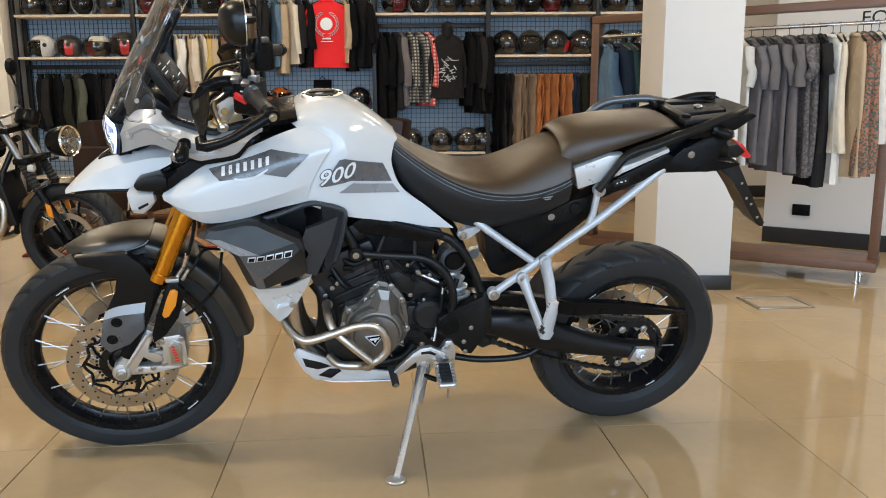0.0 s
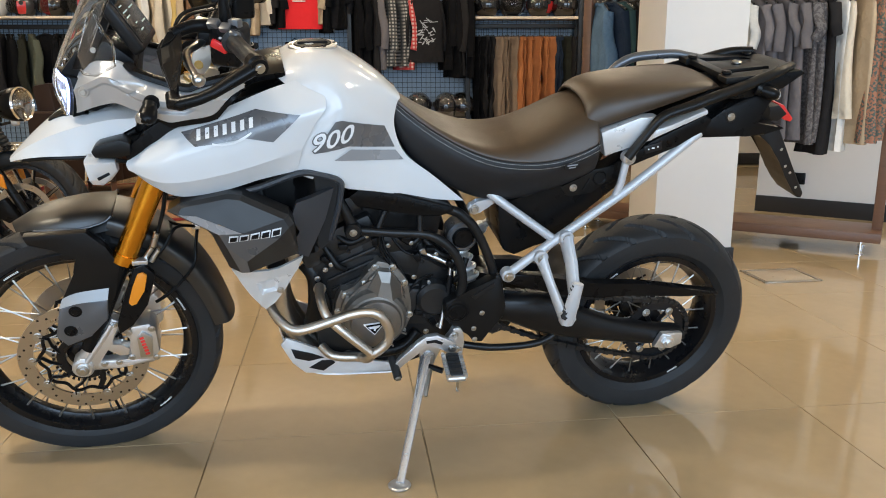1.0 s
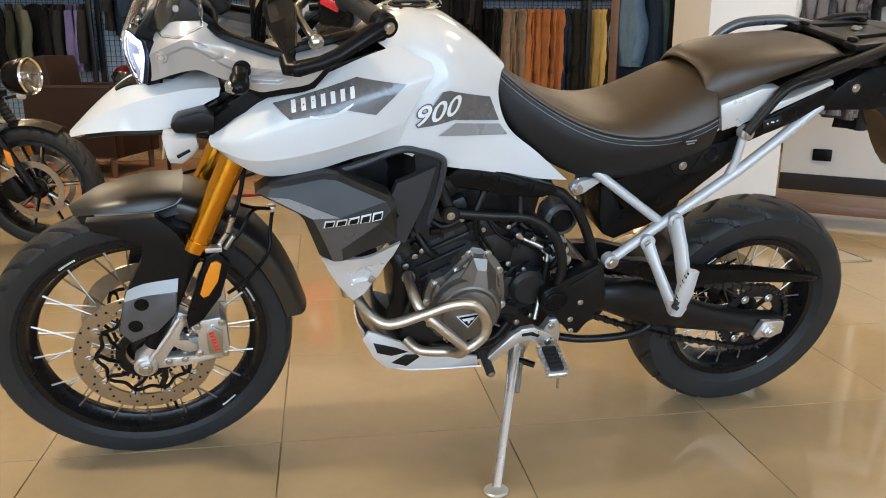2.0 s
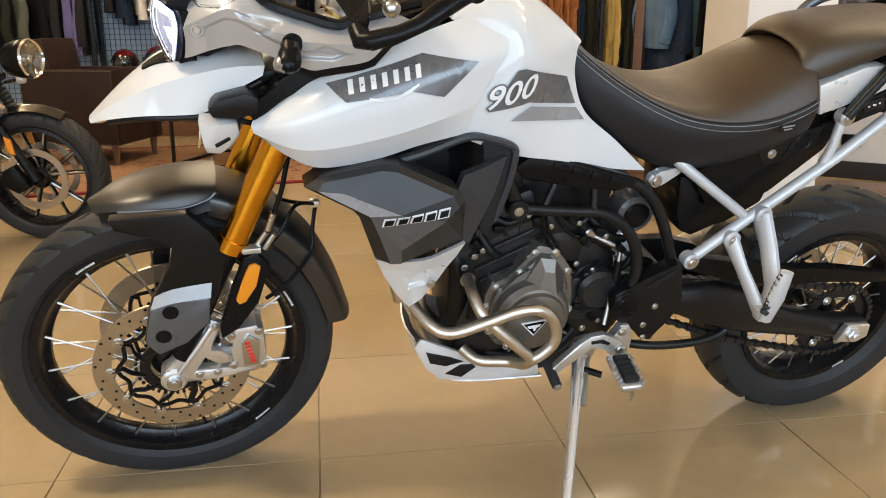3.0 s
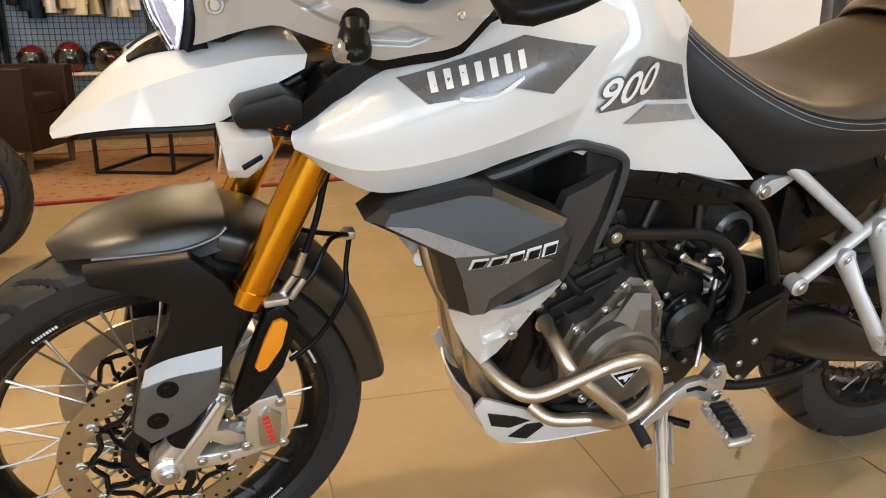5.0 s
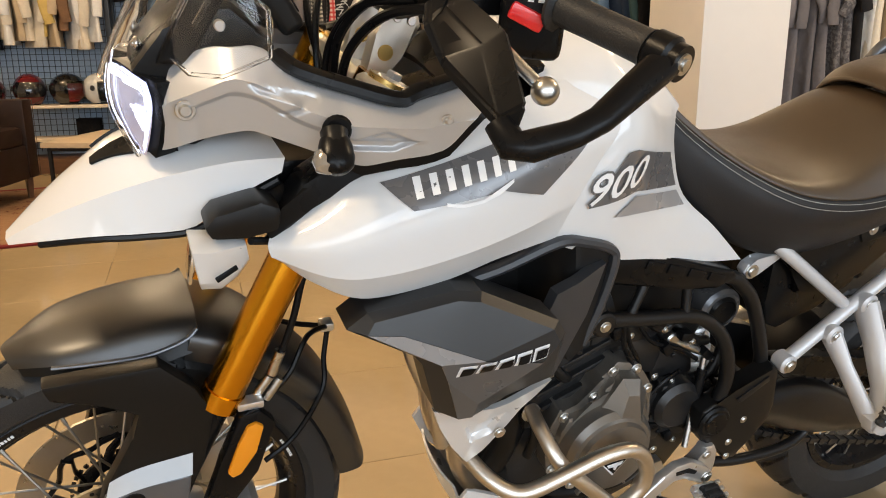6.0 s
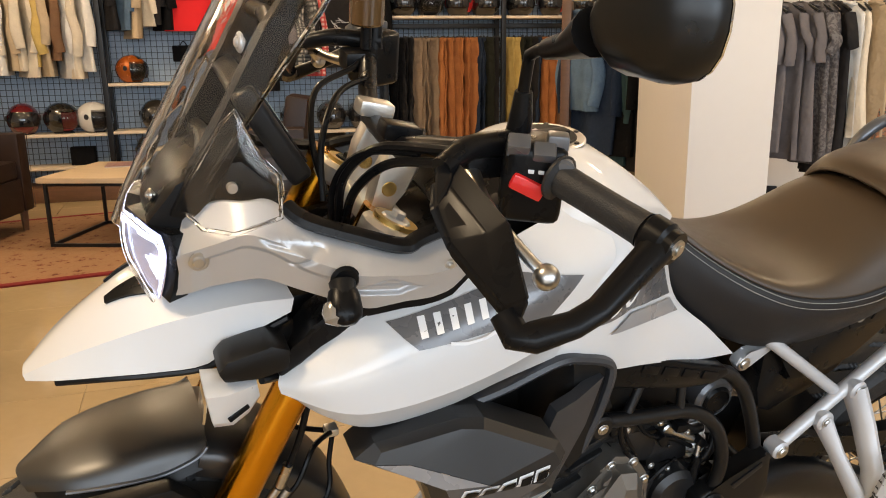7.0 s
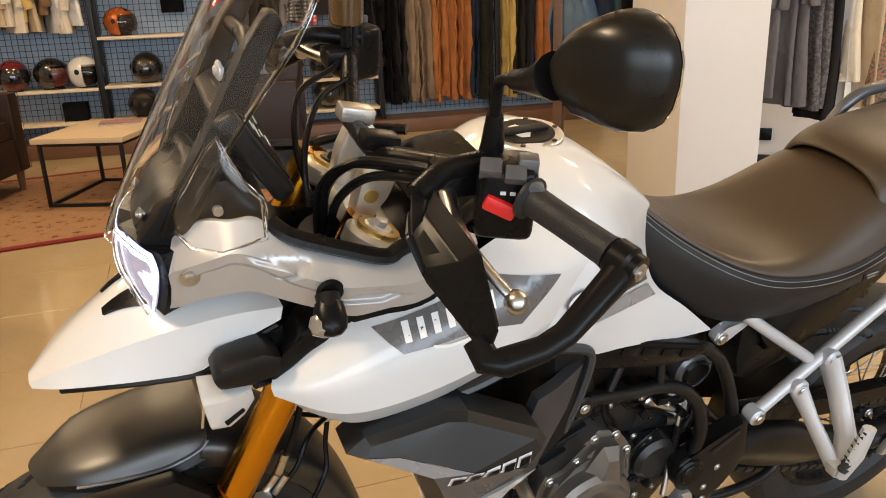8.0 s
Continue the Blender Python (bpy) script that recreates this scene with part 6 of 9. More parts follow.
part("cover_neck", facets(NP, ("a b h g", "b c i h", "c d i", "g h i j", "a g j f", "f j e"), 0.025), ENGINE_COVER, cover, "creased neck of the cover", smooth=12)
for k in range(5):
    a = radians(210 + 30 * k)
    q = box(bmesh.new(), (0.030, 0.010, 0.005), (c.x + 0.080 * math.cos(a), -0.160, c.z + 0.080 * math.sin(a)), 0.002, Matrix.Rotation(-a, 4, "Y"))
    part("cover_rib", q, ENGINE_COVER, cover)
for x, z in ((0.740, 0.585), (0.785, 0.582), (0.817, 0.536), (0.712, 0.540), (0.662, 0.508), (0.645, 0.462), (0.832, 0.44), (0.815, 0.392), (0.765, 0.358), (0.70, 0.355), (0.655, 0.40)):
    part("cover_bolt", bolt(bmesh.new(), (x, -0.126, z), 0.0068, 0.007), STEEL, cover)
bm = bmesh.new()
slab(bm, [(0.703, 0.453), (0.762, 0.459), (0.733, 0.420)], -0.1885, -0.184, 0.001)
part("badge_rim", bm, DECAL_WHITE, cover, "pale rim of the badge")
bm = bmesh.new()
slab(bm, [(0.708, 0.451), (0.756, 0.456), (0.733, 0.425)], -0.190, -0.1875, 0.0008)
part("badge", bm, DARK_PLASTIC, cover, "small dark triangular badge")
bm = bmesh.new()
slab(bm, [(0.716, 0.447), (0.747, 0.451), (0.743, 0.444), (0.737, 0.443), (0.734, 0.434), (0.730, 0.436), (0.730, 0.442), (0.720, 0.441)], -0.1912, -0.1898, 0.0004)
part("badge_mark", bm, DECAL_WHITE, cover)
# selector shaft, linkage and sensor clutter
bm = bars(([(0.872, -0.095, 0.604), (0.905, -0.10, 0.590), (0.938, -0.105, 0.574)], [0.009, 0.008, 0.007]), ([(0.942, -0.11, 0.565), (0.935, -0.12, 0.50), (0.912, -0.15, 0.405)], 0.0055), seg=10)
part("gear_linkage", bm, STEEL, bike, "bright gear shift linkage")
bm = bars(([(0.940, -0.115, 0.545), (0.934, -0.122, 0.485)], 0.009), seg=10)
part("shift_sensor", bm, DARK_PLASTIC, bike)
part("selector_shaft", disk(bmesh.new(), 0.013, -0.105, -0.06, (0.870, 0, 0.608), 14, 0.003), STEEL, bike)
for x, z, r in ((0.76, 0.66, 0.007), (0.83, 0.565, 0.008), (0.87, 0.548, 0.006), (0.945, 0.44, 0.006), (0.60, 0.60, 0.008), (0.58, 0.575, 0.009), (0.868, 0.395, 0.009)):
    bolts(bike, [(x, -0.148, z)], r * 0.6, 0.004, "engine_bolt")
bm = bars(([(0.735, -0.155, 0.70), (0.74, -0.16, 0.655), (0.765, -0.162, 0.61), (0.79, -0.158, 0.56), (0.80, -0.15, 0.50)], 0.0045), ([(0.742, -0.15, 0.70), (0.752, -0.158, 0.655), (0.778, -0.160, 0.612), (0.80, -0.156, 0.56)], 0.004), ([(0.76, -0.14, 0.70), (0.80, -0.15, 0.645), (0.86, -0.15, 0.62), (0.92, -0.14, 0.58)], 0.004),
          ([(0.80, -0.15, 0.50), (0.84, -0.16, 0.56), (0.88, -0.15, 0.57)], 0.004), seg=7, smooth=6)
part("wiring", bm, DARK_PLASTIC, bike, "black wiring loom")
bm = bars(([(0.55, -0.10, 0.60), (0.575, -0.115, 0.56), (0.575, -0.12, 0.48), (0.56, -0.11, 0.41)], 0.022), ([(0.60, -0.10, 0.335), (0.70, -0.14, 0.335), (0.80, -0.155, 0.355), (0.845, -0.15, 0.40)], 0.016), seg=12, smooth=5)
part("coolant_hose", bm, BLACK_PLASTIC, bike, "black rubber coolant hose")
# hoses, plugs and fasteners between cover and frame
for p in ([(0.62, -0.13, 0.70), (0.66, -0.15, 0.675), (0.70, -0.15, 0.69)], [(0.60, -0.14, 0.66), (0.63, -0.155, 0.615), (0.65, -0.15, 0.60)], [(0.78, -0.13, 0.69), (0.82, -0.15, 0.665), (0.85, -0.14, 0.69)], [(0.86, -0.12, 0.66), (0.90, -0.14, 0.625), (0.94, -0.13, 0.61)], [(0.92, -0.13, 0.53), (0.95, -0.15, 0.56), (0.97, -0.14, 0.61)], [(0.59, -0.15, 0.55), (0.605, -0.155, 0.50), (0.60, -0.15, 0.45)]):
    part("hose", bars((p, 0.009), seg=10, smooth=4), BLACK_PLASTIC, bike, "black rubber hose")
for i, (x, z) in enumerate(((0.645, 0.665), (0.69, 0.705), (0.725, 0.675), (0.805, 0.68), (0.835, 0.625), (0.87, 0.645), (0.925, 0.60), (0.955, 0.515), (0.905, 0.455), (0.885, 0.43), (0.845, 0.46), (0.60, 0.63), (0.585, 0.53))):
    part("plug", box(bmesh.new(), (0.024, 0.02, 0.016), (x, -0.150, z), 0.004, Matrix.Rotation(radians(37 * i % 90), 4, "Y")), DARK_PLASTIC, bike)
    bolts(bike, [(x + 0.014, -0.156, z - 0.012)], 0.0042, 0.005, "engine_bolt", STEEL if i % 2 else BLACK_STEEL)
# the waist of the bike is slim: the castings and their clutter lie well inside the side panels
for ob in bike.children:
    if ob.name.split(".")[0] in ("engine", "wiring", "hose", "plug", "engine_bolt", "coolant_hose", "shock_absorber", "shock_spring"):
        ob.matrix_basis = Matrix.Translation((0.015, 0.040, -0.024)) @ ob.matrix_basis
    elif ob.name.split(".")[0] in ("side_panel", "battery_box"):
        s = 1 if sum(v.co.y for v in ob.data.vertices) < 0 else -1
        ob.matrix_basis = Matrix.Translation((0.029, 0.041 * s, -0.020)) @ ob.matrix_basis
# header pipes
bm = bmesh.new()
for y in (-0.085, 0.0, 0.085):
    tube(bm, [(0.58, y, 0.645), (0.535, y, 0.62), (0.508, y * 0.9, 0.56), (0.503, y * 0.8, 0.47), (0.520, y * 0.7, 0.39), (0.565, y * 0.6, 0.32), (0.64, y * 0.4, 0.275), (0.80, 0.06 + y * 0.2, 0.265)], 0.0215, 14, smooth=5)
part("exhaust_header", bm, BRUSHED, bike, "heat-tinted steel header pipes")
bm = bars(([(0.395, -0.085, 0.70), (0.405, -0.095, 0.655), (0.428, -0.10, 0.60)], 0.016), ([(0.430, -0.10, 0.60), (0.445, -0.10, 0.54), (0.46, -0.1, 0.48)], 0.012), seg=12, smooth=4)
part("guard_stay", bm, BRUSHED, bike)
# bash plate


def bash():
    rows = [[(0.503, -0.075, 0.360), (0.520, -0.085, 0.318), (0.548, -0.098, 0.284), (0.61, -0.108, 0.258), (0.80, -0.11, 0.250)], [(0.496, -0.04, 0.358), (0.513, -0.05, 0.310), (0.543, -0.06, 0.274), (0.61, -0.07, 0.245), (0.80, -0.07, 0.238)], [(0.494, 0, 0.357), (0.511, 0, 0.306), (0.541, 0, 0.270), (0.61, 0, 0.240), (0.80, 0, 0.233)]]
    return rows


rw = bash()
bm = sheet(surf(rw + [[(x, -y, z) for x, y, z in r] for r in rw[1::-1]], 20, 3), 0.004)
bp = part("bash_plate", bm, PALE, bike, "cut-out aluminium bash plate under the engine", smooth=50)


def bash_wing():
    bm = bmesh.new()
    slab(bm, [(0.494, 0.362), (0.508, 0.382), (0.525, 0.376), (0.58, 0.348), (0.638, 0.323), (0.700, 0.300), (0.785, 0.284), (0.790, 0.256), (0.66, 0.258), (0.556, 0.270), (0.522, 0.305)], -0.116, -0.108, 0.002)
    return bm


def bash_hole():
    bm = bmesh.new()
    slab(bm, [(0.520, 0.350), (0.576, 0.331), (0.606, 0.316), (0.566, 0.308), (0.530, 0.320)], -0.1185, -0.1155, 0.001)
    slab(bm, [(0.566, 0.287), (0.600, 0.308), (0.628, 0.306), (0.636, 0.298), (0.604, 0.274)], -0.1185, -0.1155, 0.001)
    return bm


for ob, s in zip(both("bash_plate_wing", bash_wing, PALE, bike, "bent aluminium flank of the bash plate"), (1, -1)):
    both("cut_out", bash_hole, BLACK_STEEL, ob, "dark cut-out", sides=(s,))
# crash bars


def crash():
    return bars(([(0.455, -0.10, 0.545), (0.476, -0.16, 0.505), (0.502, -0.205, 0.484), (0.540, -0.228, 0.474), (0.610, -0.229, 0.492), (0.672, -0.229, 0.512), (0.719, -0.229, 0.513), (0.748, -0.229, 0.494), (0.764, -0.229, 0.458), (0.762, -0.229, 0.428), (0.744, -0.228, 0.404), (0.722, -0.224, 0.386), (0.712, -0.205, 0.362), (0.695, -0.17, 0.344), (0.63, -0.150, 0.341), (0.60, -0.12, 0.355)], 0.0125),
                ([(0.598, -0.122, 0.538), (0.598, -0.165, 0.525), (0.612, -0.205, 0.494), (0.655, -0.220, 0.452), (0.722, -0.224, 0.388)], 0.012), seg=14, smooth=5)


both("crash_bar", crash, BRUSHED, bike, "brushed stainless crash bar round the engine")
bm = bolt(bmesh.new(), (0.599, -0.122, 0.530), 0.011, 0.012, hexed=True)
part("crash_bar_bolt", bm, STEEL, bike)

# ---- footrests, gear lever and sidestand


def footrest():
    bm = bmesh.new()
    slab(bm, [(0.915, 0.352), (0.930, 0.372), (0.945, 0.411), (0.964, 0.412), (0.974, 0.395), (0.978, 0.365), (0.975, 0.325), (0.947, 0.328), (0.928, 0.335)], -0.168, -0.145, 0.005)
    return bm


def footpeg():
    bm = bmesh.new()
    m = Matrix.Translation((0.936, -0.200, 0.342)) @ Matrix.Rotation(radians(12), 4, "X")
    q = box(bmesh.new(), (0.052, 0.095, 0.016), (0, -0.035, 0), 0.008, None, 3)
    for i in range(7):
        for sx in (-1, 1):
            box(q, (0.008, 0.007, 0.012), (sx * 0.024, -0.075 + i * 0.013, 0.009), 0.001)
    q.transform(m)
    return q


def pegpad():
    q = box(bmesh.new(), (0.034, 0.075, 0.010), (0, -0.035, 0.012), 0.004)
    for i in range(5):
        box(q, (0.03, 0.006, 0.005), (0, -0.06 + i * 0.013, 0.018), 0.001)
    q.transform(Matrix.Translation((0.936, -0.200, 0.342)) @ Matrix.Rotation(radians(12), 4, "X"))
    return q


for ob, s in zip(both("footrest", footrest, ALLOY, bike, "alloy footrest bracket"), (1, -1)):
    both("footpeg", footpeg, ALLOY, ob, "toothed alloy footpeg", sides=(s,))
    both("peg_rubber", pegpad, RUBBER, ob, "black rubber pad", sides=(s,))
    for p in ((0.939, -0.168, 0.361), (0.951, -0.168, 0.392), (0.962, -0.168, 0.345)):
        both("bolt", lambda: bolt(bmesh.new(), p, 0.0065, 0.004), STEEL, ob, sides=(s,))
part("peg_feeler", bars(([(0.937, -0.278, 0.322), (0.938, -0.280, 0.292)], 0.004), seg=8), STEEL, bike)
bm = bmesh.new()
slab(bm, [(0.776, 0.314), (0.800, 0.340), (0.845, 0.388), (0.868, 0.404), (0.898, 0.407), (0.938, 0.386), (0.956, 0.366), (0.946, 0.346), (0.926, 0.350), (0.890, 0.378), (0.866, 0.376), (0.820, 0.330), (0.792, 0.302)], -0.190, -0.172, 0.005)
lev = part("gear_lever", bm, ALLOY, bike, "cast alloy gear lever with a dark slot")
bm = bmesh.new()
slab(bm, [(0.868, 0.392), (0.895, 0.395), (0.915, 0.384), (0.910, 0.378), (0.890, 0.387), (0.870, 0.384)], -0.1915, -0.189, 0.001)
part("lever_slot", bm, BLACK_STEEL, lev)
bolts(lev, [(0.940, -0.190, 0.364)], 0.008, 0.005)
part("gear_pedal", bars(([(0.781, -0.160, 0.328), (0.786, -0.178, 0.320), (0.792, -0.215, 0.300)], [0.010, 0.0115, 0.0115]), seg=14), RUBBER, lev, "ribbed rubber toe pad")
part("pedal_end", bars(([(0.792, -0.213, 0.3005), (0.793, -0.219, 0.297)], 0.008), seg=12), STEEL, lev)
foot = BIKE.inverted() @ Vector((-0.142, 2.092, 0.0))
top = Vector((0.890, -0.105, 0.300))
bm = bmesh.new()
tube(bm, [top, top.lerp(foot, 0.12), top.lerp(foot, 0.3), top.lerp(foot, 0.97)], [0.017, 0.016, 0.0125, 0.0115], 14, flat=0.8)
stand = part("sidestand", bm, mat("bright_stand_alloy", (0.82, 0.82, 0.84), 0.24, 0.85, vary=0.03), bike, "extended bright metal sidestand")
bm = bmesh.new()
disk(bm, 0.030, 0.0, 0.008, (0, 0, 0), 20, 0.003, "Z")
bm.transform(BIKE.inverted() @ Matrix.Translation((-0.142, 2.092, 0.001)))
part("stand_foot", bm, ALLOY, stand, "flat round foot")
bm = bmesh.new()
slab(bm, [(0.862, 0.335), (0.905, 0.345), (0.925, 0.310), (0.905, 0.255), (0.872, 0.262)], -0.115, -0.080, 0.006)
disk(bm, 0.015, -0.124, -0.105, (0.892, 0, 0.296), 16, 0.003)
part("stand_bracket", bm, ALLOY, stand)
part("stand_spring", bars(([(0.905, -0.115, 0.30), top.lerp(foot, 0.35) + Vector((0.02, 0, 0))], 0.006), seg=8), STEEL, stand)
part("stand_tang", bars(([top.lerp(foot, 0.1), top.lerp(foot, 0.1) + Vector((0.045, -0.03, -0.004))], 0.008), seg=8), DARK_PLASTIC, stand)

# ---- handlebar and controls
GR0, GR1 = Vector((0.438, -0.302, 1.188)), Vector((0.476, -0.402, 1.171))
for s in (1, -1):
    fx = lambda p: Vector((p[0], p[1] * s, p[2]))
    if s == 1:
        hb = part("handlebar", bars(([(0.36, 0.0, 1.140), (0.36, -0.06, 1.140), (0.375, -0.12, 1.160), (0.405, -0.22, 1.188), GR0, GR1], [0.0145, 0.0145, 0.0145, 0.0125, 0.0115, 0.0115]), ([(0.36, 0.0, 1.140), (0.36, 0.06, 1.140), (0.375, 0.12, 1.160), (0.405, 0.22, 1.188), (GR0.x, -GR0.y, GR0.z), (GR1.x, -GR1.y, GR1.z)], 0.0135), seg=14), DARK_PLASTIC, bike, "black tapered handlebar")
    grip_pts = [fx(GR0.lerp(GR1, k)) for k in (0, 0.03, 0.06, 0.5, 0.95, 1.0)]
    gp = part("grip", bars((grip_pts, [0.024, 0.024, 0.0170, 0.0161, 0.0168, 0.018]), seg=18), RUBBER, hb, "black rubber grip")
    bm = bmesh.new()
    for k in range(14):
        p = fx(GR0.lerp(GR1, 0.12 + k * 0.055))
        d = (fx(GR1) - fx(GR0)).normalized()
        tube(bm, [p, p + d * 0.005], 0.01635, 18)
    part("grip_rib", bm, RUBBER, gp)
    d = (GR1 - GR0).normalized()
    end = [fx(GR1 + d * k) for k in (0.0, 0.004, 0.022, 0.026)]
    part("bar_end", bars((end, [0.016, 0.020, 0.020, 0.016]), seg=20), DARK_PLASTIC, hb, "black bar-end weight")
    bm = bars(([fx(GR1 + d * 0.022), fx(GR1 + d * 0.034)], 0.0165), seg=20)
    part("bar_end_collar", bm, DARK_PLASTIC, hb)
    bm = bars(([fx(GR1 + d * 0.030), fx(GR1 + d * 0.0365)], [0.0105, 0.0095]), ([fx(GR1 + d * 0.036), fx(GR1 + d * 0.0385)], 0.0055), seg=16)
    part("bar_end_bolt", bm, STEEL, hb)
    # switch block
    sw_m = Matrix.Translation(fx((0.430, -0.266, 1.176))) @ Matrix.Rotation(radians(-26 * s), 4, "Z")
    q = box(bmesh.new(), (0.064, 0.062, 0.084), (0, 0, 0), 0.013, None, 3)
    q.transform(sw_m)
    swb = part("switch_block", q, DARK_PLASTIC, hb, "black handlebar switch block")
    q = box(bmesh.new(), (0.036, 0.012, 0.017), (-0.006, -0.0315 * s, 0.0), 0.004, Matrix.Rotation(radians(22), 4, "Y"))
    q.transform(sw_m)
    part("horn_switch", q, RED_PLASTIC, swb, "red switch")
    for xx in (-0.016, 0.010):
        q = box(bmesh.new(), (0.023, 0.018, 0.020), (xx - 0.003, -0.024 * s, 0.035 - 0.25 * xx), 0.003, Matrix.Rotation(radians(35 * s), 4, "X"))
        q.transform(sw_m)
        part("button", q, GREY_PLASTIC, swb, "grey button")
    q = box(bmesh.new(), (0.022, 0.022, 0.02), (0.02, -0.012 * s, 0.042), 0.004)
    q.transform(sw_m)
    part("toggle", q, GREY_PLASTIC, swb)
    q = bmesh.new()
    disk(q, 0.012, -0.020 * s, -0.042 * s, (0.026, 0, 0.022), 18, 0.003)
    q.transform(sw_m)
    part("selector", q, GREY_PLASTIC, swb, "grey round selector")
    for dx in (-0.004, 0.006):
        q = box(bmesh.new(), (0.006, 0.0012, 0.004), (dx, -0.0314 * s, 0.016), 0.0004)
        q.transform(sw_m)
        part("symbol", q, DECAL_WHITE, swb, "pale printed symbol as a plain bar")
    # lever
    lv = [(0.378, -0.225, 1.176), (0.362, -0.28, 1.172), (0.352, -0.325, 1.172), (0.355, -0.36, 1.162), (0.368, -0.39, 1.146), (0.376, -0.402, 1.138)]
    lever = part("lever", bars(([fx(p) for p in lv], [0.010, 0.009, 0.008, 0.007, 0.0065, 0.006]), seg=10, smooth=5, flat=0.75), STEEL, hb, "polished lever with a ball end")
    q = bmesh.new()
    bmesh.ops.create_uvsphere(q, u_segments=18, v_segments=12, radius=0.0125)
    q.transform(Matrix.Translation(fx((0.376, -0.404, 1.137))))
    part("lever_ball", q, STEEL, lever)
    q = box(bmesh.new(), (0.05, 0.05, 0.03), fx((0.39, -0.222, 1.182)), 0.008)
    part("lever_perch", q, DARK_PLASTIC, hb)
    # hand guard: strut from the bar end, round the front, with a shield
    gpts = [(0.484, -0.413, 1.172), (0.474, -0.424, 1.163), (0.404, -0.450, 1.126), (0.380, -0.452, 1.116), (0.345, -0.446, 1.105), (0.332, -0.438, 1.104), (0.328, -0.420, 1.116)]
    hgd = part("hand_guard", bars(([fx(p) for p in gpts], [0.020, 0.0165, 0.013, 0.013, 0.015, 0.015, 0.013]), seg=12, flat=0.8), DARK_PLASTIC, bike, "black hand guard round the grip")
    hp = {"a": (0.312, -0.285, 1.201), "b": (0.338, -0.276, 1.203), "c": (0.346, -0.375, 1.182), "d": (0.341, -0.434, 1.136), "e": (0.334, -0.432, 1.103), "f": (0.305, -0.348, 1.141), "g": (0.295, -0.318, 1.174),
          "i": (0.322, -0.296, 1.186), "j": (0.331, -0.366, 1.166), "k": (0.328, -0.418, 1.120), "m": (0.306, -0.345, 1.150), "n": (0.301, -0.318, 1.178)}
    q = facets({k: fx(p) for k, p in hp.items()}, ("a b i n", "b c j i", "c d k j", "d e k", "e f m k", "f g n m", "g a n", "i j m n", "j k m"))
    bmesh.ops.bevel(q, geom=[e for e in q.edges if not e.is_boundary], offset=0.0025, segments=2, affect="EDGES")
    part("shield", sheet(q, 0.004), DARK_PLASTIC, hgd, "matt black creased wind shield", smooth=18)
    part("shield_arm", bars(([fx(p) for p in ((0.322, -0.278, 1.196), (0.36, -0.258, 1.208), (0.405, -0.245, 1.206), (0.430, -0.240, 1.206))], [0.012, 0.013, 0.014, 0.016]), seg=10, smooth=4), DARK_PLASTIC, hgd)
    # mirror
    st = part("mirror", bars(([fx(p) for p in ((0.420, -0.240, 1.195), (0.422, -0.242, 1.225), (0.420, -0.245, 1.26))], [0.015, 0.013, 0.009]), ([fx(p) for p in ((0.42, -0.244, 1.255), (0.42, -0.246, 1.284), (0.418, -0.252, 1.298), (0.414, -0.275, 1.308), (0.407, -0.325, 1.322))], 0.0062), seg=12), DARK_PLASTIC, bike, "black mirror on a bent stem")
    part("mirror_joint", bars(([fx((0.414, -0.290, 1.312)), fx((0.409, -0.335, 1.326)), fx((0.402, -0.380, 1.346))], [0.010, 0.013, 0.021]), seg=14), DARK_PLASTIC, st)
    q = bmesh.new()
    rings = []
    for x, k in ((0.384, 0.12), (0.386, 0.36), (0.391, 0.62), (0.401, 0.84), (0.416, 0.97), (0.430, 1.0), (0.437, 0.98)):
        ring = []
        for j in range(20):
            a = 2 * math.pi * j / 20
            cy, cz = math.cos(a), math.sin(a)
            u = (abs(cy) ** 0.85) * (1 if cy > 0 else -1)
            wy = (0.044 if u > 0 else 0.051) * u
            wz = 0.047 * (abs(cz) ** 0.85) * (1 if cz > 0 else -1) * (1 + 0.08 * -u if u < 0 else 1 - 0.5 * u ** 3) - 0.014 * max(0, u)
            ring.append(fx((x - 0.16 * (wy * k), -0.432 + wy * k + (1 - k) * 0.03, 1.367 + wz * k)))
        rings.append(ring)
    loft(q, rings)
    part("mirror_housing", q, mat("gloss_black_shell", (0.005, 0.005, 0.005), 0.3, vary=0.05, spec=0.35), st, "smooth black mirror shell", smooth=60)
    q = bmesh.new()
    loft(q, [[p + Vector((0.0012, 0, 0)) for p in rings[-1]], [p + Vector((0.0032, 0, 0)) for p in rings[-1]]])
    part("mirror_glass", q, MIRROR, st, "mirror glass")

# steering head: clamps, risers, cables and reservoir
PALE_CAST = mat("pale_cast_alloy", (0.60, 0.58, 0.54), 0.35, 0.85, vary=0.08, bump=0.1, bump_scale=600)
BRASS = mat("pale_brass_cap", (0.62, 0.42, 0.14), 0.28, 0.9, vary=0.08)
TILT_Y = Matrix.Translation((0.335, 0, 1.045)) @ Matrix.Rotation(radians(24), 4, "Y")
bm = bmesh.new()
for s in (-1, 1):
    disk(bm, 0.040, -0.016, 0.016, (0, s * 0.105, 0), 30, 0.006, "Z")
box(bm, (0.07, 0.18, 0.026), (0.012, 0, 0), 0.008)
bm.transform(TILT_Y)
clamp = part("top_yoke", bm, PALE_CAST, bike, "pale cast alloy top yoke")
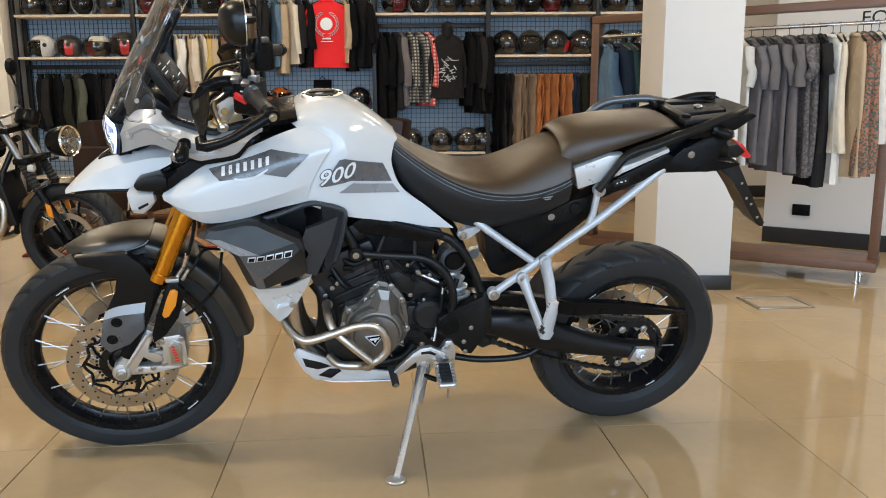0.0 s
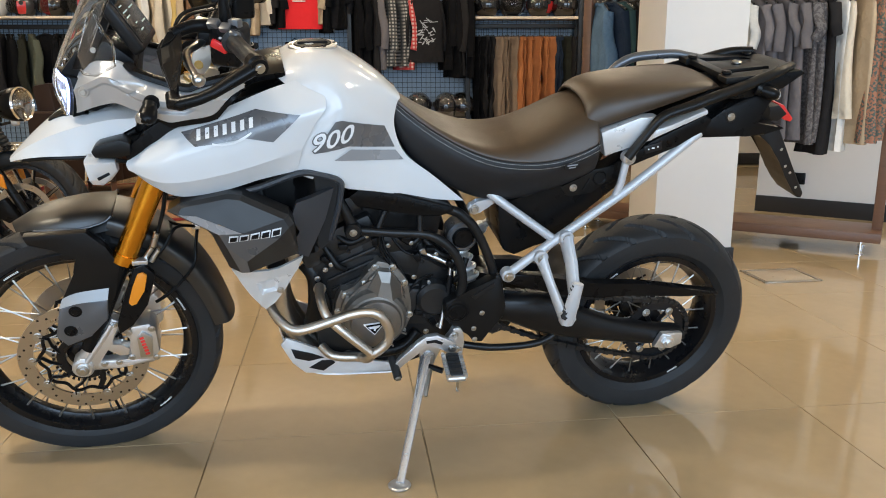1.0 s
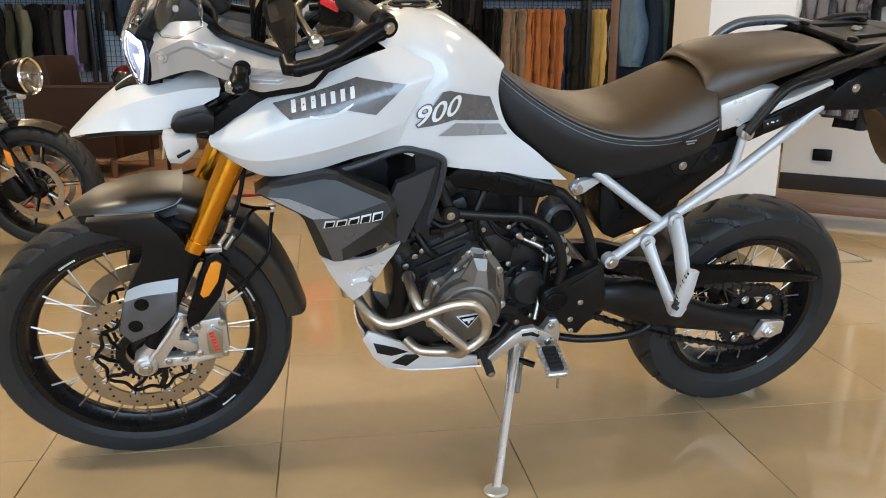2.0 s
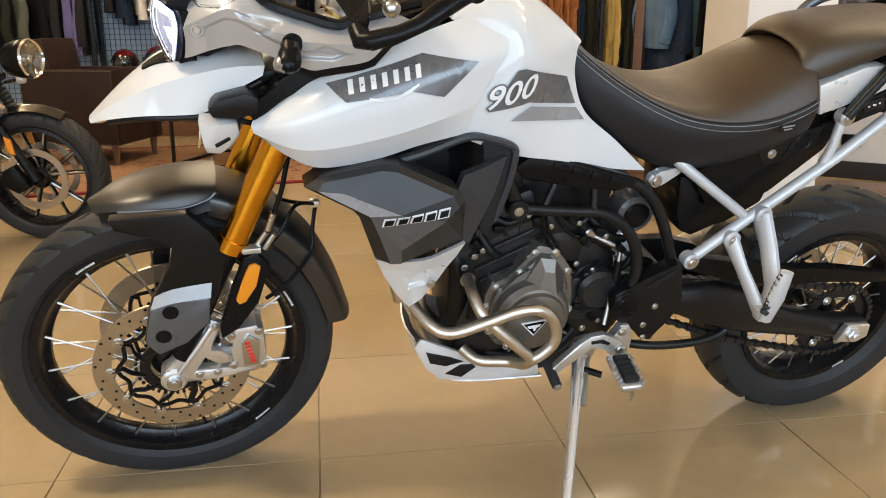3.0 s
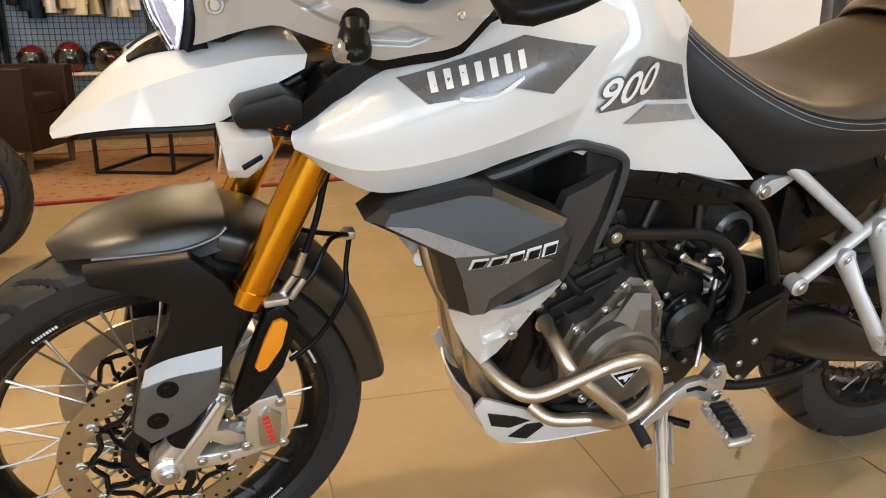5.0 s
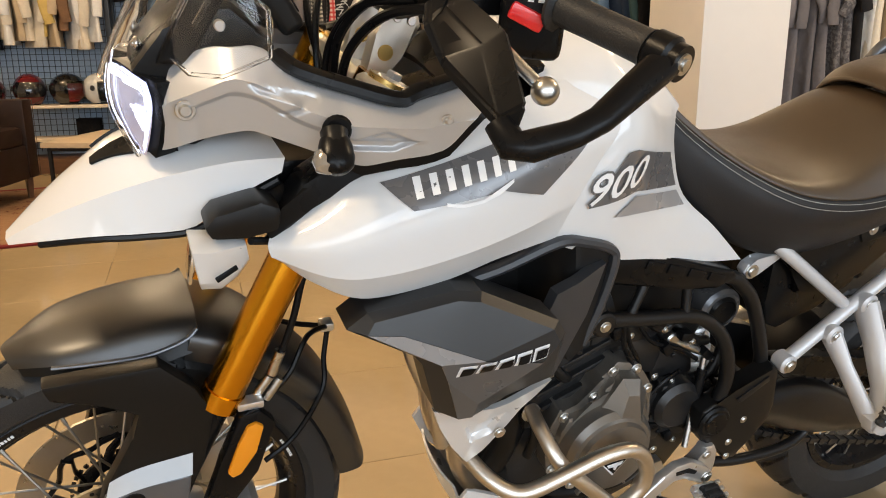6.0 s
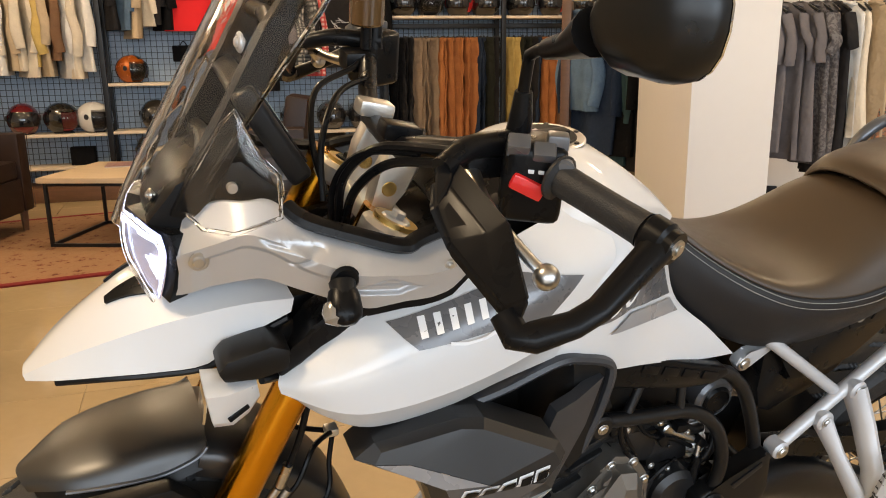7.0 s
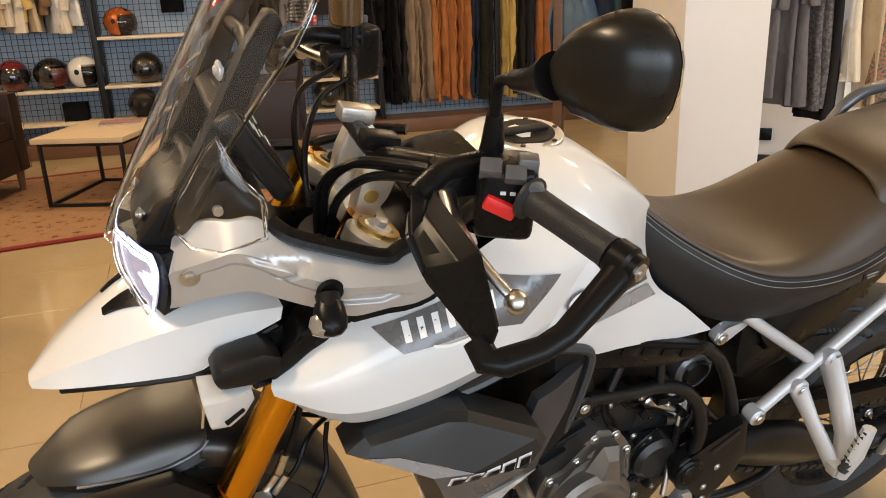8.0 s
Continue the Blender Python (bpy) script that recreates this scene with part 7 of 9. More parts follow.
for s in (-1, 1):
    bm = bmesh.new()
    lathe(bm, [(0.020, 0.0), (0.029, 0.0), (0.029, 0.008), (0.020, 0.008)], 30, True, TILT_Y @ Matrix.Translation((0, s * 0.105, 0.014)) @ Matrix.Rotation(radians(90), 4, "X"))
    part("fork_cap_ring", bm, BRASS, clamp, "brass ring round the fork cap")
    bm = bmesh.new()
    disk(bm, 0.020, 0.012, 0.024, (0, s * 0.105, 0), 24, 0.003, "Z")
    disk(bm, 0.010, 0.024, 0.032, (0, s * 0.105, 0), 6, 0.001, "Z")
    bm.transform(TILT_Y)
    part("fork_cap", bm, DARK_PLASTIC if s > 0 else ALLOY, clamp, "fork cap with a hexagon")
    bm = bmesh.new()
    slab(bm, [(0.320, 1.050), (0.350, 1.046), (0.362, 1.085), (0.392, 1.118), (0.386, 1.142), (0.352, 1.148), (0.334, 1.110)], s * 0.05 - 0.016, s * 0.05 + 0.016, 0.007)
    rz = part("bar_riser", bm, PALE_CAST, clamp, "cast alloy handlebar riser with a dark hole")
    bm = bmesh.new()
    disk(bm, 0.010, s * 0.05 - 0.0175, s * 0.05 + 0.0175, (0.347, 0, 1.088), 18, 0.001)
    part("riser_hole", bm, BRASS, rz)
    bm = box(bmesh.new(), (0.050, 0.034, 0.022), (0.362, s * 0.05, 1.158), 0.006, Matrix.Rotation(radians(12), 4, "Y"))
    part("bar_clamp", bm, PALE_CAST if s > 0 else DARK_PLASTIC, rz, "handlebar clamp")
    for x, z in ((0.360, 1.130), (0.378, 1.126)):
        bm = bmesh.new()
        disk(bm, 0.006, s * 0.05 - 0.019, s * 0.05 + 0.019, (x, 0, z), 12, 0.001)
        part("clamp_bolt", bm, STEEL, rz)
for pts, r in (([(0.295, -0.02, 1.02), (0.292, -0.05, 1.10), (0.315, -0.10, 1.155), (0.355, -0.165, 1.175), (0.40, -0.23, 1.185)], 0.006), ([(0.30, -0.03, 1.02), (0.30, -0.07, 1.09), (0.325, -0.115, 1.14), (0.36, -0.17, 1.160), (0.40, -0.235, 1.172)], 0.006), ([(0.285, -0.02, 1.02), (0.285, -0.035, 1.09), (0.305, -0.085, 1.145), (0.35, -0.15, 1.165)], 0.0045),
               ([(0.28, 0.0, 1.05), (0.285, 0.03, 1.12), (0.32, 0.08, 1.17), (0.38, 0.14, 1.175)], 0.0045), ([(0.29, 0.02, 1.05), (0.28, 0.06, 1.11), (0.30, 0.12, 1.165), (0.37, 0.18, 1.18), (0.40, 0.22, 1.19)], 0.0045)):
    part("control_cable", bars((pts, r), seg=8, smooth=7), DARK_PLASTIC, bike, "looping black control cable")
bm = bmesh.new()
disk(bm, 0.026, 0, 0.045, (0.40, 0.215, 1.235), 24, 0.003, "Z")
rv = part("fluid_reservoir", bm, mat("amber_fluid", (0.07, 0.035, 0.010), 0.25, vary=0.05, coat=0.4), bike, "round brake fluid reservoir with a black cap")
bm = bmesh.new()
disk(bm, 0.028, 0.045, 0.060, (0.40, 0.215, 1.235), 24, 0.003, "Z")
part("reservoir_cap", bm, DARK_PLASTIC, rv)
bm = bars(([(0.40, 0.215, 1.20), (0.40, 0.215, 1.24)], 0.009), seg=10)
part("reservoir_stay", bm, DARK_PLASTIC, rv)

# ---------------------------------------------------------------- shelving along the back wall
BAYS = (-4.60, -3.31, -2.01, -0.74, 0.49, 1.66, 2.90)
FRONT = 8.66


def shelf_unit(x0, x1, boards, rail):
    """One bay: two slim posts, a wire grid on a blue-grey back panel, boards and a hang rail."""
    w, cx = x1 - x0, (x0 + x1) / 2
    e = thing("shelf_unit", "black steel shelf unit with wire grid and pale boards", "shelf", Matrix.Translation((cx, 0, 0)), "wall shelving")
    part("back_panel", boxes(((w - 0.004, 0.016, 2.5), (0, 8.955, 1.36))), BLUE_WALL, e, "blue-grey back panel")
    bm = bmesh.new()
    n = int(w / 0.052)
    for i in range(n + 1):
        box(bm, (0.005, 0.005, 2.4), (-w / 2 + 0.03 + i * (w - 0.06) / n, 8.925, 1.36))
    for i in range(46):
        box(bm, (w - 0.05, 0.005, 0.005), (0, 8.92, 0.19 + i * 0.052))
    tagged(part("wire_grid", bm, WIRE, e, "dark wire grid"), kind="stuff")
    for y in (FRONT + 0.01, 8.90):
        part("post", boxes(((0.045, 0.045, 2.5), (-w / 2, y, 1.37), 0.003)), BLACK_STEEL, e)
    for z in boards:
        part("board", boxes(((w - 0.052, 0.30, 0.026), (0, FRONT + 0.14, z - 0.013), 0.003)), SHELF_WOOD, e, "pale wooden shelf board")
    if rail:
        part("hang_rail", boxes(((w - 0.05, 0.016, 0.045), (0, FRONT + 0.13, rail), 0.004)), BLACK_STEEL, e, "flat black hang rail")
    return e


shelf_unit(BAYS[0], BAYS[1], (2.03, 1.59, 0.30), 1.49)
shelf_unit(BAYS[1], BAYS[2], (2.03, 0.59, 0.30), 1.90)
shelf_unit(BAYS[2], BAYS[3], (1.02, 0.60, 0.30), 2.25)
shelf_unit(BAYS[3], BAYS[4], (2.03, 0.55, 0.26), 1.91)
shelf_unit(BAYS[4], BAYS[5], (2.03, 1.59), 1.50)
shelf_unit(BAYS[5], BAYS[6], (2.03, 1.59), 1.50)
structure("plinth", boxes(((7.6, 0.40, 0.13), (-0.85, 8.76, 0.066), 0.006)), WALNUT, "low dark wooden plinth under the shelving", "plinth")
# tall cream end post of the shelving and the skirting of the free wall
structure("wall_nib", boxes(((0.28, 0.42, H), (-4.80, 8.76, H / 2), 0.004)), CREAM, "cream painted wall end beside the shelving", "wall")
structure("baseboard", boxes(((3.4, 0.014, 0.13), (4.75, BACK - 0.0075, 0.065), 0.002)), SKIRT, "black skirting along the back wall", "baseboard")

# ---------------------------------------------------------------- helmets
HELMET_SHELLS = {
    "black": mat("black_helmet", (0.008, 0.008, 0.008), 0.14, vary=0.05, coat=1.0, spec=0.7),
    "graphite": mat("graphite_helmet", (0.06, 0.06, 0.062), 0.18, 0.4, vary=0.05, coat=1.0),
    "white": mat("white_helmet", (0.62, 0.61, 0.58), 0.25, vary=0.02, coat=0.5),
    "orange": mat("copper_orange_helmet", (0.48, 0.12, 0.02), 0.25, 0.4, vary=0.1, coat=0.6),
    "maroon": mat("maroon_helmet", (0.12, 0.012, 0.014), 0.25, vary=0.06, coat=0.6),
    "silver": mat("silver_helmet", (0.20, 0.20, 0.20), 0.16, 0.7, vary=0.05, coat=0.6),
}
VISOR = mat("dark_visor", (0.012, 0.012, 0.014), 0.08, vary=0.02, coat=0.8)
LINING_RED = mat("red_helmet_lining", (0.32, 0.025, 0.025), 0.8, vary=0.1)
LINING_BLACK = mat("black_helmet_lining", (0.02, 0.02, 0.02), 0.85)


def helmet_pt(a, b, k=1.0):
    """a: turn from the face, b: height angle."""
    ca, sa, cb, sb = math.cos(a), math.sin(a), math.cos(b), math.sin(b)
    jaw = 1 + (0.10 * max(0, -sb) if ca > 0 else -0.05 * max(0, -sb))
    return Vector((0.135 * k * ca * cb * jaw + 0.005, 0.112 * k * sa * cb, 0.118 * k * sb + 0.128))


def patch(bm, a0, a1, b0, b1, k, n=12, m=8, thick=0.0):
    v = [[bm.verts.new(helmet_pt(radians(a0 + (a1 - a0) * i / n), radians(b0 + (b1 - b0) * j / m), k)) for j in range(m + 1)] for i in range(n + 1)]
    for i in range(n):
        for j in range(m):
            bm.faces.new((v[i][j], v[i + 1][j], v[i + 1][j + 1], v[i][j + 1]))
    if thick:
        bmesh.ops.recalc_face_normals(bm, faces=bm.faces)
        sheet(bm, thick)
    return bm


def helmet(shell, style, accent, label):
    e = thing("helmet", label, "helmet", Matrix(), "helmets on the shelves")
    bm = bmesh.new()
    n, m = 28, 12
    rows = []
    for j in range(m + 1):
        b = radians(-62 + 152 * j / m)
        rows.append([bm.verts.new(helmet_pt(2 * math.pi * i / n, b)) for i in range(n)])
    for j in range(m):
        for i in range(n):
            a = (360 * (i + 0.5) / n + 180) % 360 - 180
            b = -62 + 152 * (j + 0.5) / m
            if style == "open" and abs(a) < 62 and b < 28:
                continue
            if style == "full" and abs(a) < 66 and -18 < b < 28:
                continue
            bm.faces.new((rows[j][i], rows[j][(i + 1) % n], rows[j + 1][(i + 1) % n], rows[j + 1][i]))
    bmesh.ops.remove_doubles(bm, verts=bm.verts, dist=0.001)
    bmesh.ops.recalc_face_normals(bm, faces=bm.faces)
    sheet(bm, 0.012)
    part("shell", bm, HELMET_SHELLS[shell], e, smooth=60)
    part("lining", patch(bmesh.new(), -180, 180, -58, 60, 0.86, 20, 8), accent, e, "padded lining")
    if style == "full":
        part("visor", patch(bmesh.new(), -72, 72, -22, 30, 1.012, 14, 6, 0.004), VISOR, e, "dark visor")
    else:
        part("visor", patch(bmesh.new(), -64, 64, -34, 30, 1.06, 14, 8, 0.003), SMOKED, e, "smoked bubble visor")
    for s in (-1, 1):
        bm = bmesh.new()
        disk(bm, 0.02, 0, s * 0.010, (0.03, s * 0.108, 0.14), 16, 0.003)
        part("visor_pivot", bm, LINING_BLACK, e)
    bm = bmesh.new()
    tube(bm, [helmet_pt(2 * math.pi * i / 28, radians(-60), 1.0) for i in range(28)], 0.006, 6, True)
    part("rim_trim", bm, LINING_BLACK, e)
    return e


def stripe_on(e, a0, a1, b0, b1, m, label):
    part("stripe", patch(bmesh.new(), a0, a1, b0, b1, 1.014, 10, 8), m, e, label)
    return e


RED_CLOTH = mat("red_cotton", (0.72, 0.012, 0.016), 0.85, vary=0.06, bump=0.2, bump_scale=300)
CREAM_STRIPE = mat("cream_stripe", (0.6, 0.57, 0.5), 0.3, coat=0.4)
RED_GRAPHIC = mat("red_helmet_graphic", (0.5, 0.03, 0.03), 0.25, coat=0.8)
protos = [
    helmet("black", "full", LINING_RED, "gloss black full-face helmet on a shelf board"),
    stripe_on(helmet("graphite", "open", LINING_BLACK, "graphite open-face helmet with a red flank"), 62, 96, -45, 12, RED_GRAPHIC, "red painted panel"),
    helmet("white", "open", LINING_BLACK, "white open-face helmet on a shelf board"),
    stripe_on(helmet("black", "open", LINING_RED, "black open-face helmet with a pale stripe"), 40, 170, 22, 58, CREAM_STRIPE, "pale painted stripe"),
    stripe_on(helmet("orange", "open", LINING_BLACK, "copper orange open-face helmet with black trim"), -20, 20, 45, 88, HELMET_SHELLS["black"], "black crown stripe"),
    helmet("maroon", "full", LINING_RED, "dark maroon full-face helmet on a shelf board"),
    stripe_on(helmet("black", "full", LINING_RED, "black full-face helmet with red and white flanks"), 75, 150, -40, 10, RED_GRAPHIC, "red graphic"),
    stripe_on(helmet("silver", "full", LINING_BLACK, "silver and black full-face helmet"), -180, -90, -20, 50, HELMET_SHELLS["black"], "black graphic"),
]
used = set()


def put_helmet(k, x, z, yaw, y=8.80):
    m = Matrix.Translation((x, y, z - 0.026)) @ Matrix.Rotation(radians(yaw), 4, "Z") @ Matrix.Scale(1.1, 4)
    if k in used:
        copy_thing(protos[k], m)
    else:
        protos[k].matrix_world = m
        used.add(k)


for k, x, yaw in ((2, -4.36, -135), (1, -4.07, -150), (3, -3.76, -150), (1, -3.46, -150)):
    put_helmet(k, x, 1.59, yaw)
for k, x, yaw in ((0, -4.42, -100), (1, -4.15, -40), (2, -3.88, -80), (0, -3.60, -60)):
    put_helmet(k, x, 2.03, yaw)
for k, x, yaw in ((3, -3.15, -100), (0, -2.85, -60), (1, -2.50, -90), (7, -2.2, -70)):
    put_helmet(k, x, 2.03, yaw)
for k, x, yaw in ((5, -3.06, -95), (5, -2.74, -80), (3, -2.43, -20), (2, -2.16, -30)):
    put_helmet(k, x, 0.59, yaw)
for k, x, yaw in ((4, -1.80, -30), (6, -0.92, -100)):
    put_helmet(k, x, 1.02, yaw)
for k, x, yaw in ((0, -1.62, -100), (1, -1.25, -60), (0, -0.92, -90)):
    put_helmet(k, x, 0.60, yaw)
for k, x, yaw in ((7, -0.36, -100), (7, -0.03, -85), (7, 0.27, -100), (0, 0.42, -60)):
    put_helmet(k, x, 0.55, yaw)
for k, x, yaw in ((3, -0.52, -40), (2, -0.25, -90), (0, 0.05, -80), (0, 0.33, -90)):
    put_helmet(k, x, 2.03, yaw)
for k, x, yaw in ((6, 0.68, -60), (1, 0.95, -80), (6, 1.25, -130), (6, 1.50, -60)):
    put_helmet(k, x, 1.59, yaw)
for k, x, yaw in ((6, 0.68, -60), (1, 0.95, -80), (3, 1.2, -120), (6, 1.48, -70)):
    put_helmet(k, x, 2.03, yaw)
for k, x, yaw in ((6, 1.86, -60), (6, 2.2, -130), (0, 2.5, -80)):
    put_helmet(k, x, 1.59, yaw)
for k, x, yaw in ((0, 1.86, -70), (6, 2.2, -100), (7, 2.55, -90)):
    put_helmet(k, x, 2.03, yaw)
for k, x, yaw in ((0, -0.45, -80), (6, 0.0, -100), (1, -1.7, -70), (6, -1.2, -60)):
    put_helmet(k, x, 0.28, yaw)

# ---------------------------------------------------------------- clothes


def cloth(name, color, **k):
    return mat(name, color, 0.9, vary=k.pop("vary", 0.16), scale=k.pop("scale", 9), bump=0.8, bump_scale=15, bump_dist=0.02, spec=0.15, random=0.12, **k)


def pattern(name, a, b, kind, scale):
    """Woven checks or printed florals."""
    m = cloth(name, a)
    nt = m.node_tree
    bs = nt.nodes["Principled BSDF"]
    tc = nt.nodes.new("ShaderNodeTexCoord")
    mix = nt.nodes.new("ShaderNodeMixRGB")
    mix.inputs[1].default_value, mix.inputs[2].default_value = (*a, 1), (*b, 1)
    if kind == "check":
        fac = None
        for axis in ("X", "Z"):
            wv = nt.nodes.new("ShaderNodeTexWave")
            wv.bands_direction, wv.inputs["Scale"].default_value = axis, scale
            nt.links.new(tc.outputs["Object"], wv.inputs["Vector"])
            if fac is None:
                fac = wv.outputs["Fac"]
            else:
                mm = nt.nodes.new("ShaderNodeMath")
                mm.operation = "MULTIPLY"
                nt.links.new(fac, mm.inputs[0])
                nt.links.new(wv.outputs["Fac"], mm.inputs[1])
                fac = mm.outputs[0]
        nt.links.new(fac, mix.inputs[0])
    else:
        vo = nt.nodes.new("ShaderNodeTexNoise")
        vo.inputs["Scale"].default_value, vo.inputs["Detail"].default_value = scale, 3.0
        nt.links.new(tc.outputs["Object"], vo.inputs["Vector"])
        rp = nt.nodes.new("ShaderNodeValToRGB")
        rp.color_ramp.elements[0].position, rp.color_ramp.elements[1].position = 0.47, 0.55
        nt.links.new(vo.outputs[0], rp.inputs[0])
        nt.links.new(rp.outputs[0], mix.inputs[0])
    nt.links.new(mix.outputs[0], bs.inputs["Base Color"])
    return m


C = {
    "black": cloth("black_cotton", (0.004, 0.004, 0.005)), "charcoal": cloth("charcoal_cotton", (0.017, 0.016, 0.017)), "grey": cloth("grey_cotton", (0.145, 0.132, 0.136)), "olive": cloth("olive_canvas", (0.018, 0.019, 0.014)),
    "sage": cloth("sage_cotton", (0.085, 0.092, 0.068)), "cream": cloth("cream_cotton", (0.58, 0.52, 0.42)), "sand": cloth("sand_canvas", (0.42, 0.33, 0.22)), "white": cloth("white_cotton", (0.66, 0.65, 0.62)), "navy": cloth("navy_denim", (0.018, 0.028, 0.05), vary=0.3),
    "denim": cloth("washed_denim", (0.10, 0.16, 0.24), vary=0.3), "violet": cloth("violet_cotton", (0.10, 0.09, 0.20)), "rust": cloth("rust_canvas", (0.34, 0.13, 0.045), vary=0.2), "brown": cloth("brown_canvas", (0.18, 0.10, 0.055), vary=0.2), "tan": cloth("tan_cord", (0.20, 0.145, 0.10), vary=0.25),
    "yellow": cloth("straw_canvas", (0.50, 0.36, 0.12)), "red": RED_CLOTH, "teal": cloth("dark_teal", (0.03, 0.06, 0.065)),
    "check": pattern("grey_check", (0.05, 0.05, 0.05), (0.5, 0.47, 0.42), "check", 9), "redcheck": pattern("red_check", (0.45, 0.05, 0.05), (0.65, 0.5, 0.45), "check", 8), "floral": pattern("floral_print", (0.34, 0.17, 0.11), (0.09, 0.12, 0.11), "floral", 75),
    "greyprint": pattern("grey_floral_print", (0.085, 0.078, 0.08), (0.15, 0.14, 0.14), "floral", 60),
}
HANGER = mat("black_hanger", (0.015, 0.015, 0.015), 0.4)


def hanger_on(e, w):
    bm = bars(([(0, -w, -0.10), (0, -w * 0.5, -0.065), (0, 0, -0.045), (0, w * 0.5, -0.065), (0, w, -0.10)], 0.007), ([(0, 0, -0.05), (0, 0, 0.0), (0.0, 0.012, 0.022), (0, 0.026, 0.016), (0, 0.03, 0.002)], 0.0022), seg=6, smooth=3)
    part("hanger", bm, HANGER, e, "black clothes hanger")


def garment(kind, m, length, label, seed, half=0.20, thick=0.035, sleeve=0.0, at=Matrix(), category="shirt", group="clothes on the shelving", calm=1.0):
    """A hanging garment, hook at the origin: body with folds, sleeves, collar and hanger."""
    rnd = random.Random(seed)
    e = thing(kind, label, category, at, group)
    n = 26
    length *= rnd.uniform(0.93, 1.05)
    sleeve *= rnd.uniform(0.85, 1.1)
    ph = [rnd.uniform(0, 6.28) for _ in range(4)]
    rings = []
    levels = 12
    for j in range(levels + 1):
        t = j / levels
        z = -0.05 - length * t
        w = half * (0.35 + 0.65 * min(1, t / 0.10)) * (1 + 0.10 * t + 0.03 * math.sin(6 * t + ph[3]))
        if t < 0.10:
            z = -0.05 - 0.08 * (t / 0.10) if length > 0.3 else z
        th = thick * (0.55 + 0.45 * min(1, t / 0.2)) * (1 + 0.25 * t)
        ring = []
        for i in range(n):
            a = 2 * math.pi * i / n
            fold = 1 + calm * 0.55 * t * math.sin(5 * a + ph[0] + 2.5 * t) + calm * 0.32 * t * math.sin(9 * a + ph[1] - 2 * t)
            ring.append((th * math.cos(a) * fold + 0.016 * t * math.sin(3 * t + ph[2]), w * math.sin(a) * (1 + 0.03 * math.sin(7 * t + ph[1])), z))
        rings.append(ring)
    part("body", loft(bmesh.new(), rings), m, e, smooth=75)
    if sleeve:
        for s in (-1, 1):
            r = 0.042 if sleeve > 0.3 else 0.031
            pts = [(0, s * half * 0.86, -0.115), (rnd.uniform(-0.01, 0.02), s * half * 1.06, -0.16 - sleeve * 0.25), (rnd.uniform(-0.02, 0.03), s * half * (1.10 + 0.1 * rnd.random()), -0.16 - sleeve * 0.6), (rnd.uniform(-0.02, 0.03), s * half * (1.08 + 0.1 * rnd.random()), -0.16 - sleeve)]
            part("sleeve", bars((pts, [0.034, r * 0.95, r * (1 + 0.12 * rnd.random()), r * 0.95]), seg=12, smooth=4, flat=0.5), m, e, smooth=75)
    bm = bars(([(0.0, -0.07, -0.075), (0.028, 0, -0.055), (0, 0.07, -0.075), (-0.028, 0, -0.055)], 0.012), seg=6, closed=True, smooth=3)
    part("collar", bm, m, e)
    hanger_on(e, half * 0.9)
    return e


def trousers(m, length, label, seed, at=Matrix()):
    """Trousers hung over lengthwise: two long folded legs, waistband and hanger."""
    rnd = random.Random(seed)
    e = thing("trousers", label, "trousers", at, "trousers on the rail")
    for s in (-1, 1):
        rings = []
        ph = rnd.uniform(0, 6.28)
        for j in range(27):
            t = j / 26
            w, th = 0.080 * (1 - 0.25 * t + 0.06 * math.sin(11 * t + ph) + 0.04 * math.sin(31 * t + 2 * ph)), 0.016 * (1 + 0.35 * math.sin(9 * t + ph) + 0.3 * math.sin(27 * t + 3 * ph))
            ring = []
            for i in range(22):
                a = 2 * math.pi * i / 22
                k = 1 + 0.5 * math.sin(4 * a + ph + 5 * t) * (0.3 + t) + 0.28 * math.sin(7 * a - 8 * t + 2 * ph)
                ring.append((s * 0.010 + th * math.cos(a) * k + 0.010 * math.sin(5 * t + ph) + 0.005 * math.sin(33 * t + 4 * ph), (0.012 + 0.01 * t) * s + w * math.sin(a), -0.10 - length * t * (1 - 0.012 * s)))
            rings.append(ring)
        part("leg", loft(bmesh.new(), rings), m, e, smooth=75)
    part("waistband", boxes(((0.040, 0.165, 0.04), (0, 0, -0.095), 0.012)), m, e)
    part("clip_hanger", bars(([(0, -0.09, -0.075), (0, 0.09, -0.075)], 0.006), ([(0, 0, -0.075), (0, 0, 0.0), (0, 0.014, 0.022), (0, 0.028, 0.01)], 0.0022), ([(0, -0.07, -0.06), (0, -0.07, -0.11)], 0.009), ([(0, 0.07, -0.06), (0, 0.07, -0.11)], 0.009), seg=6), HANGER, e, "black clip hanger")
    return e


def hung(x, z, yaw, y=FRONT + 0.13):
    return Matrix.Translation((x, y, z - 0.004)) @ Matrix.Rotation(radians(yaw), 4, "Z")


rnd = random.Random(5)
# bay 1: dark jackets
for i, (x, c, yaw) in enumerate(((-4.42, "black", 24), (-4.33, "charcoal", 14), (-4.24, "black", 30), (-4.12, "olive", 20), (-4.02, "sage", 34), (-3.88, "black", 70), (-3.76, "black", 12), (-3.69, "black", 18), (-3.62, "charcoal", 8), (-3.54, "violet", 14), (-3.47, "violet", 20), (-3.40, "charcoal", 10))):
    garment("jacket", C[c], 0.62, "%s jacket with long sleeves on a black hanger" % {"black": "black", "charcoal": "charcoal", "olive": "olive green", "sage": "sage green", "violet": "dark violet"}[c], 100 + i, 0.21, 0.045, 0.5, hung(x, 1.47, yaw), "jacket")
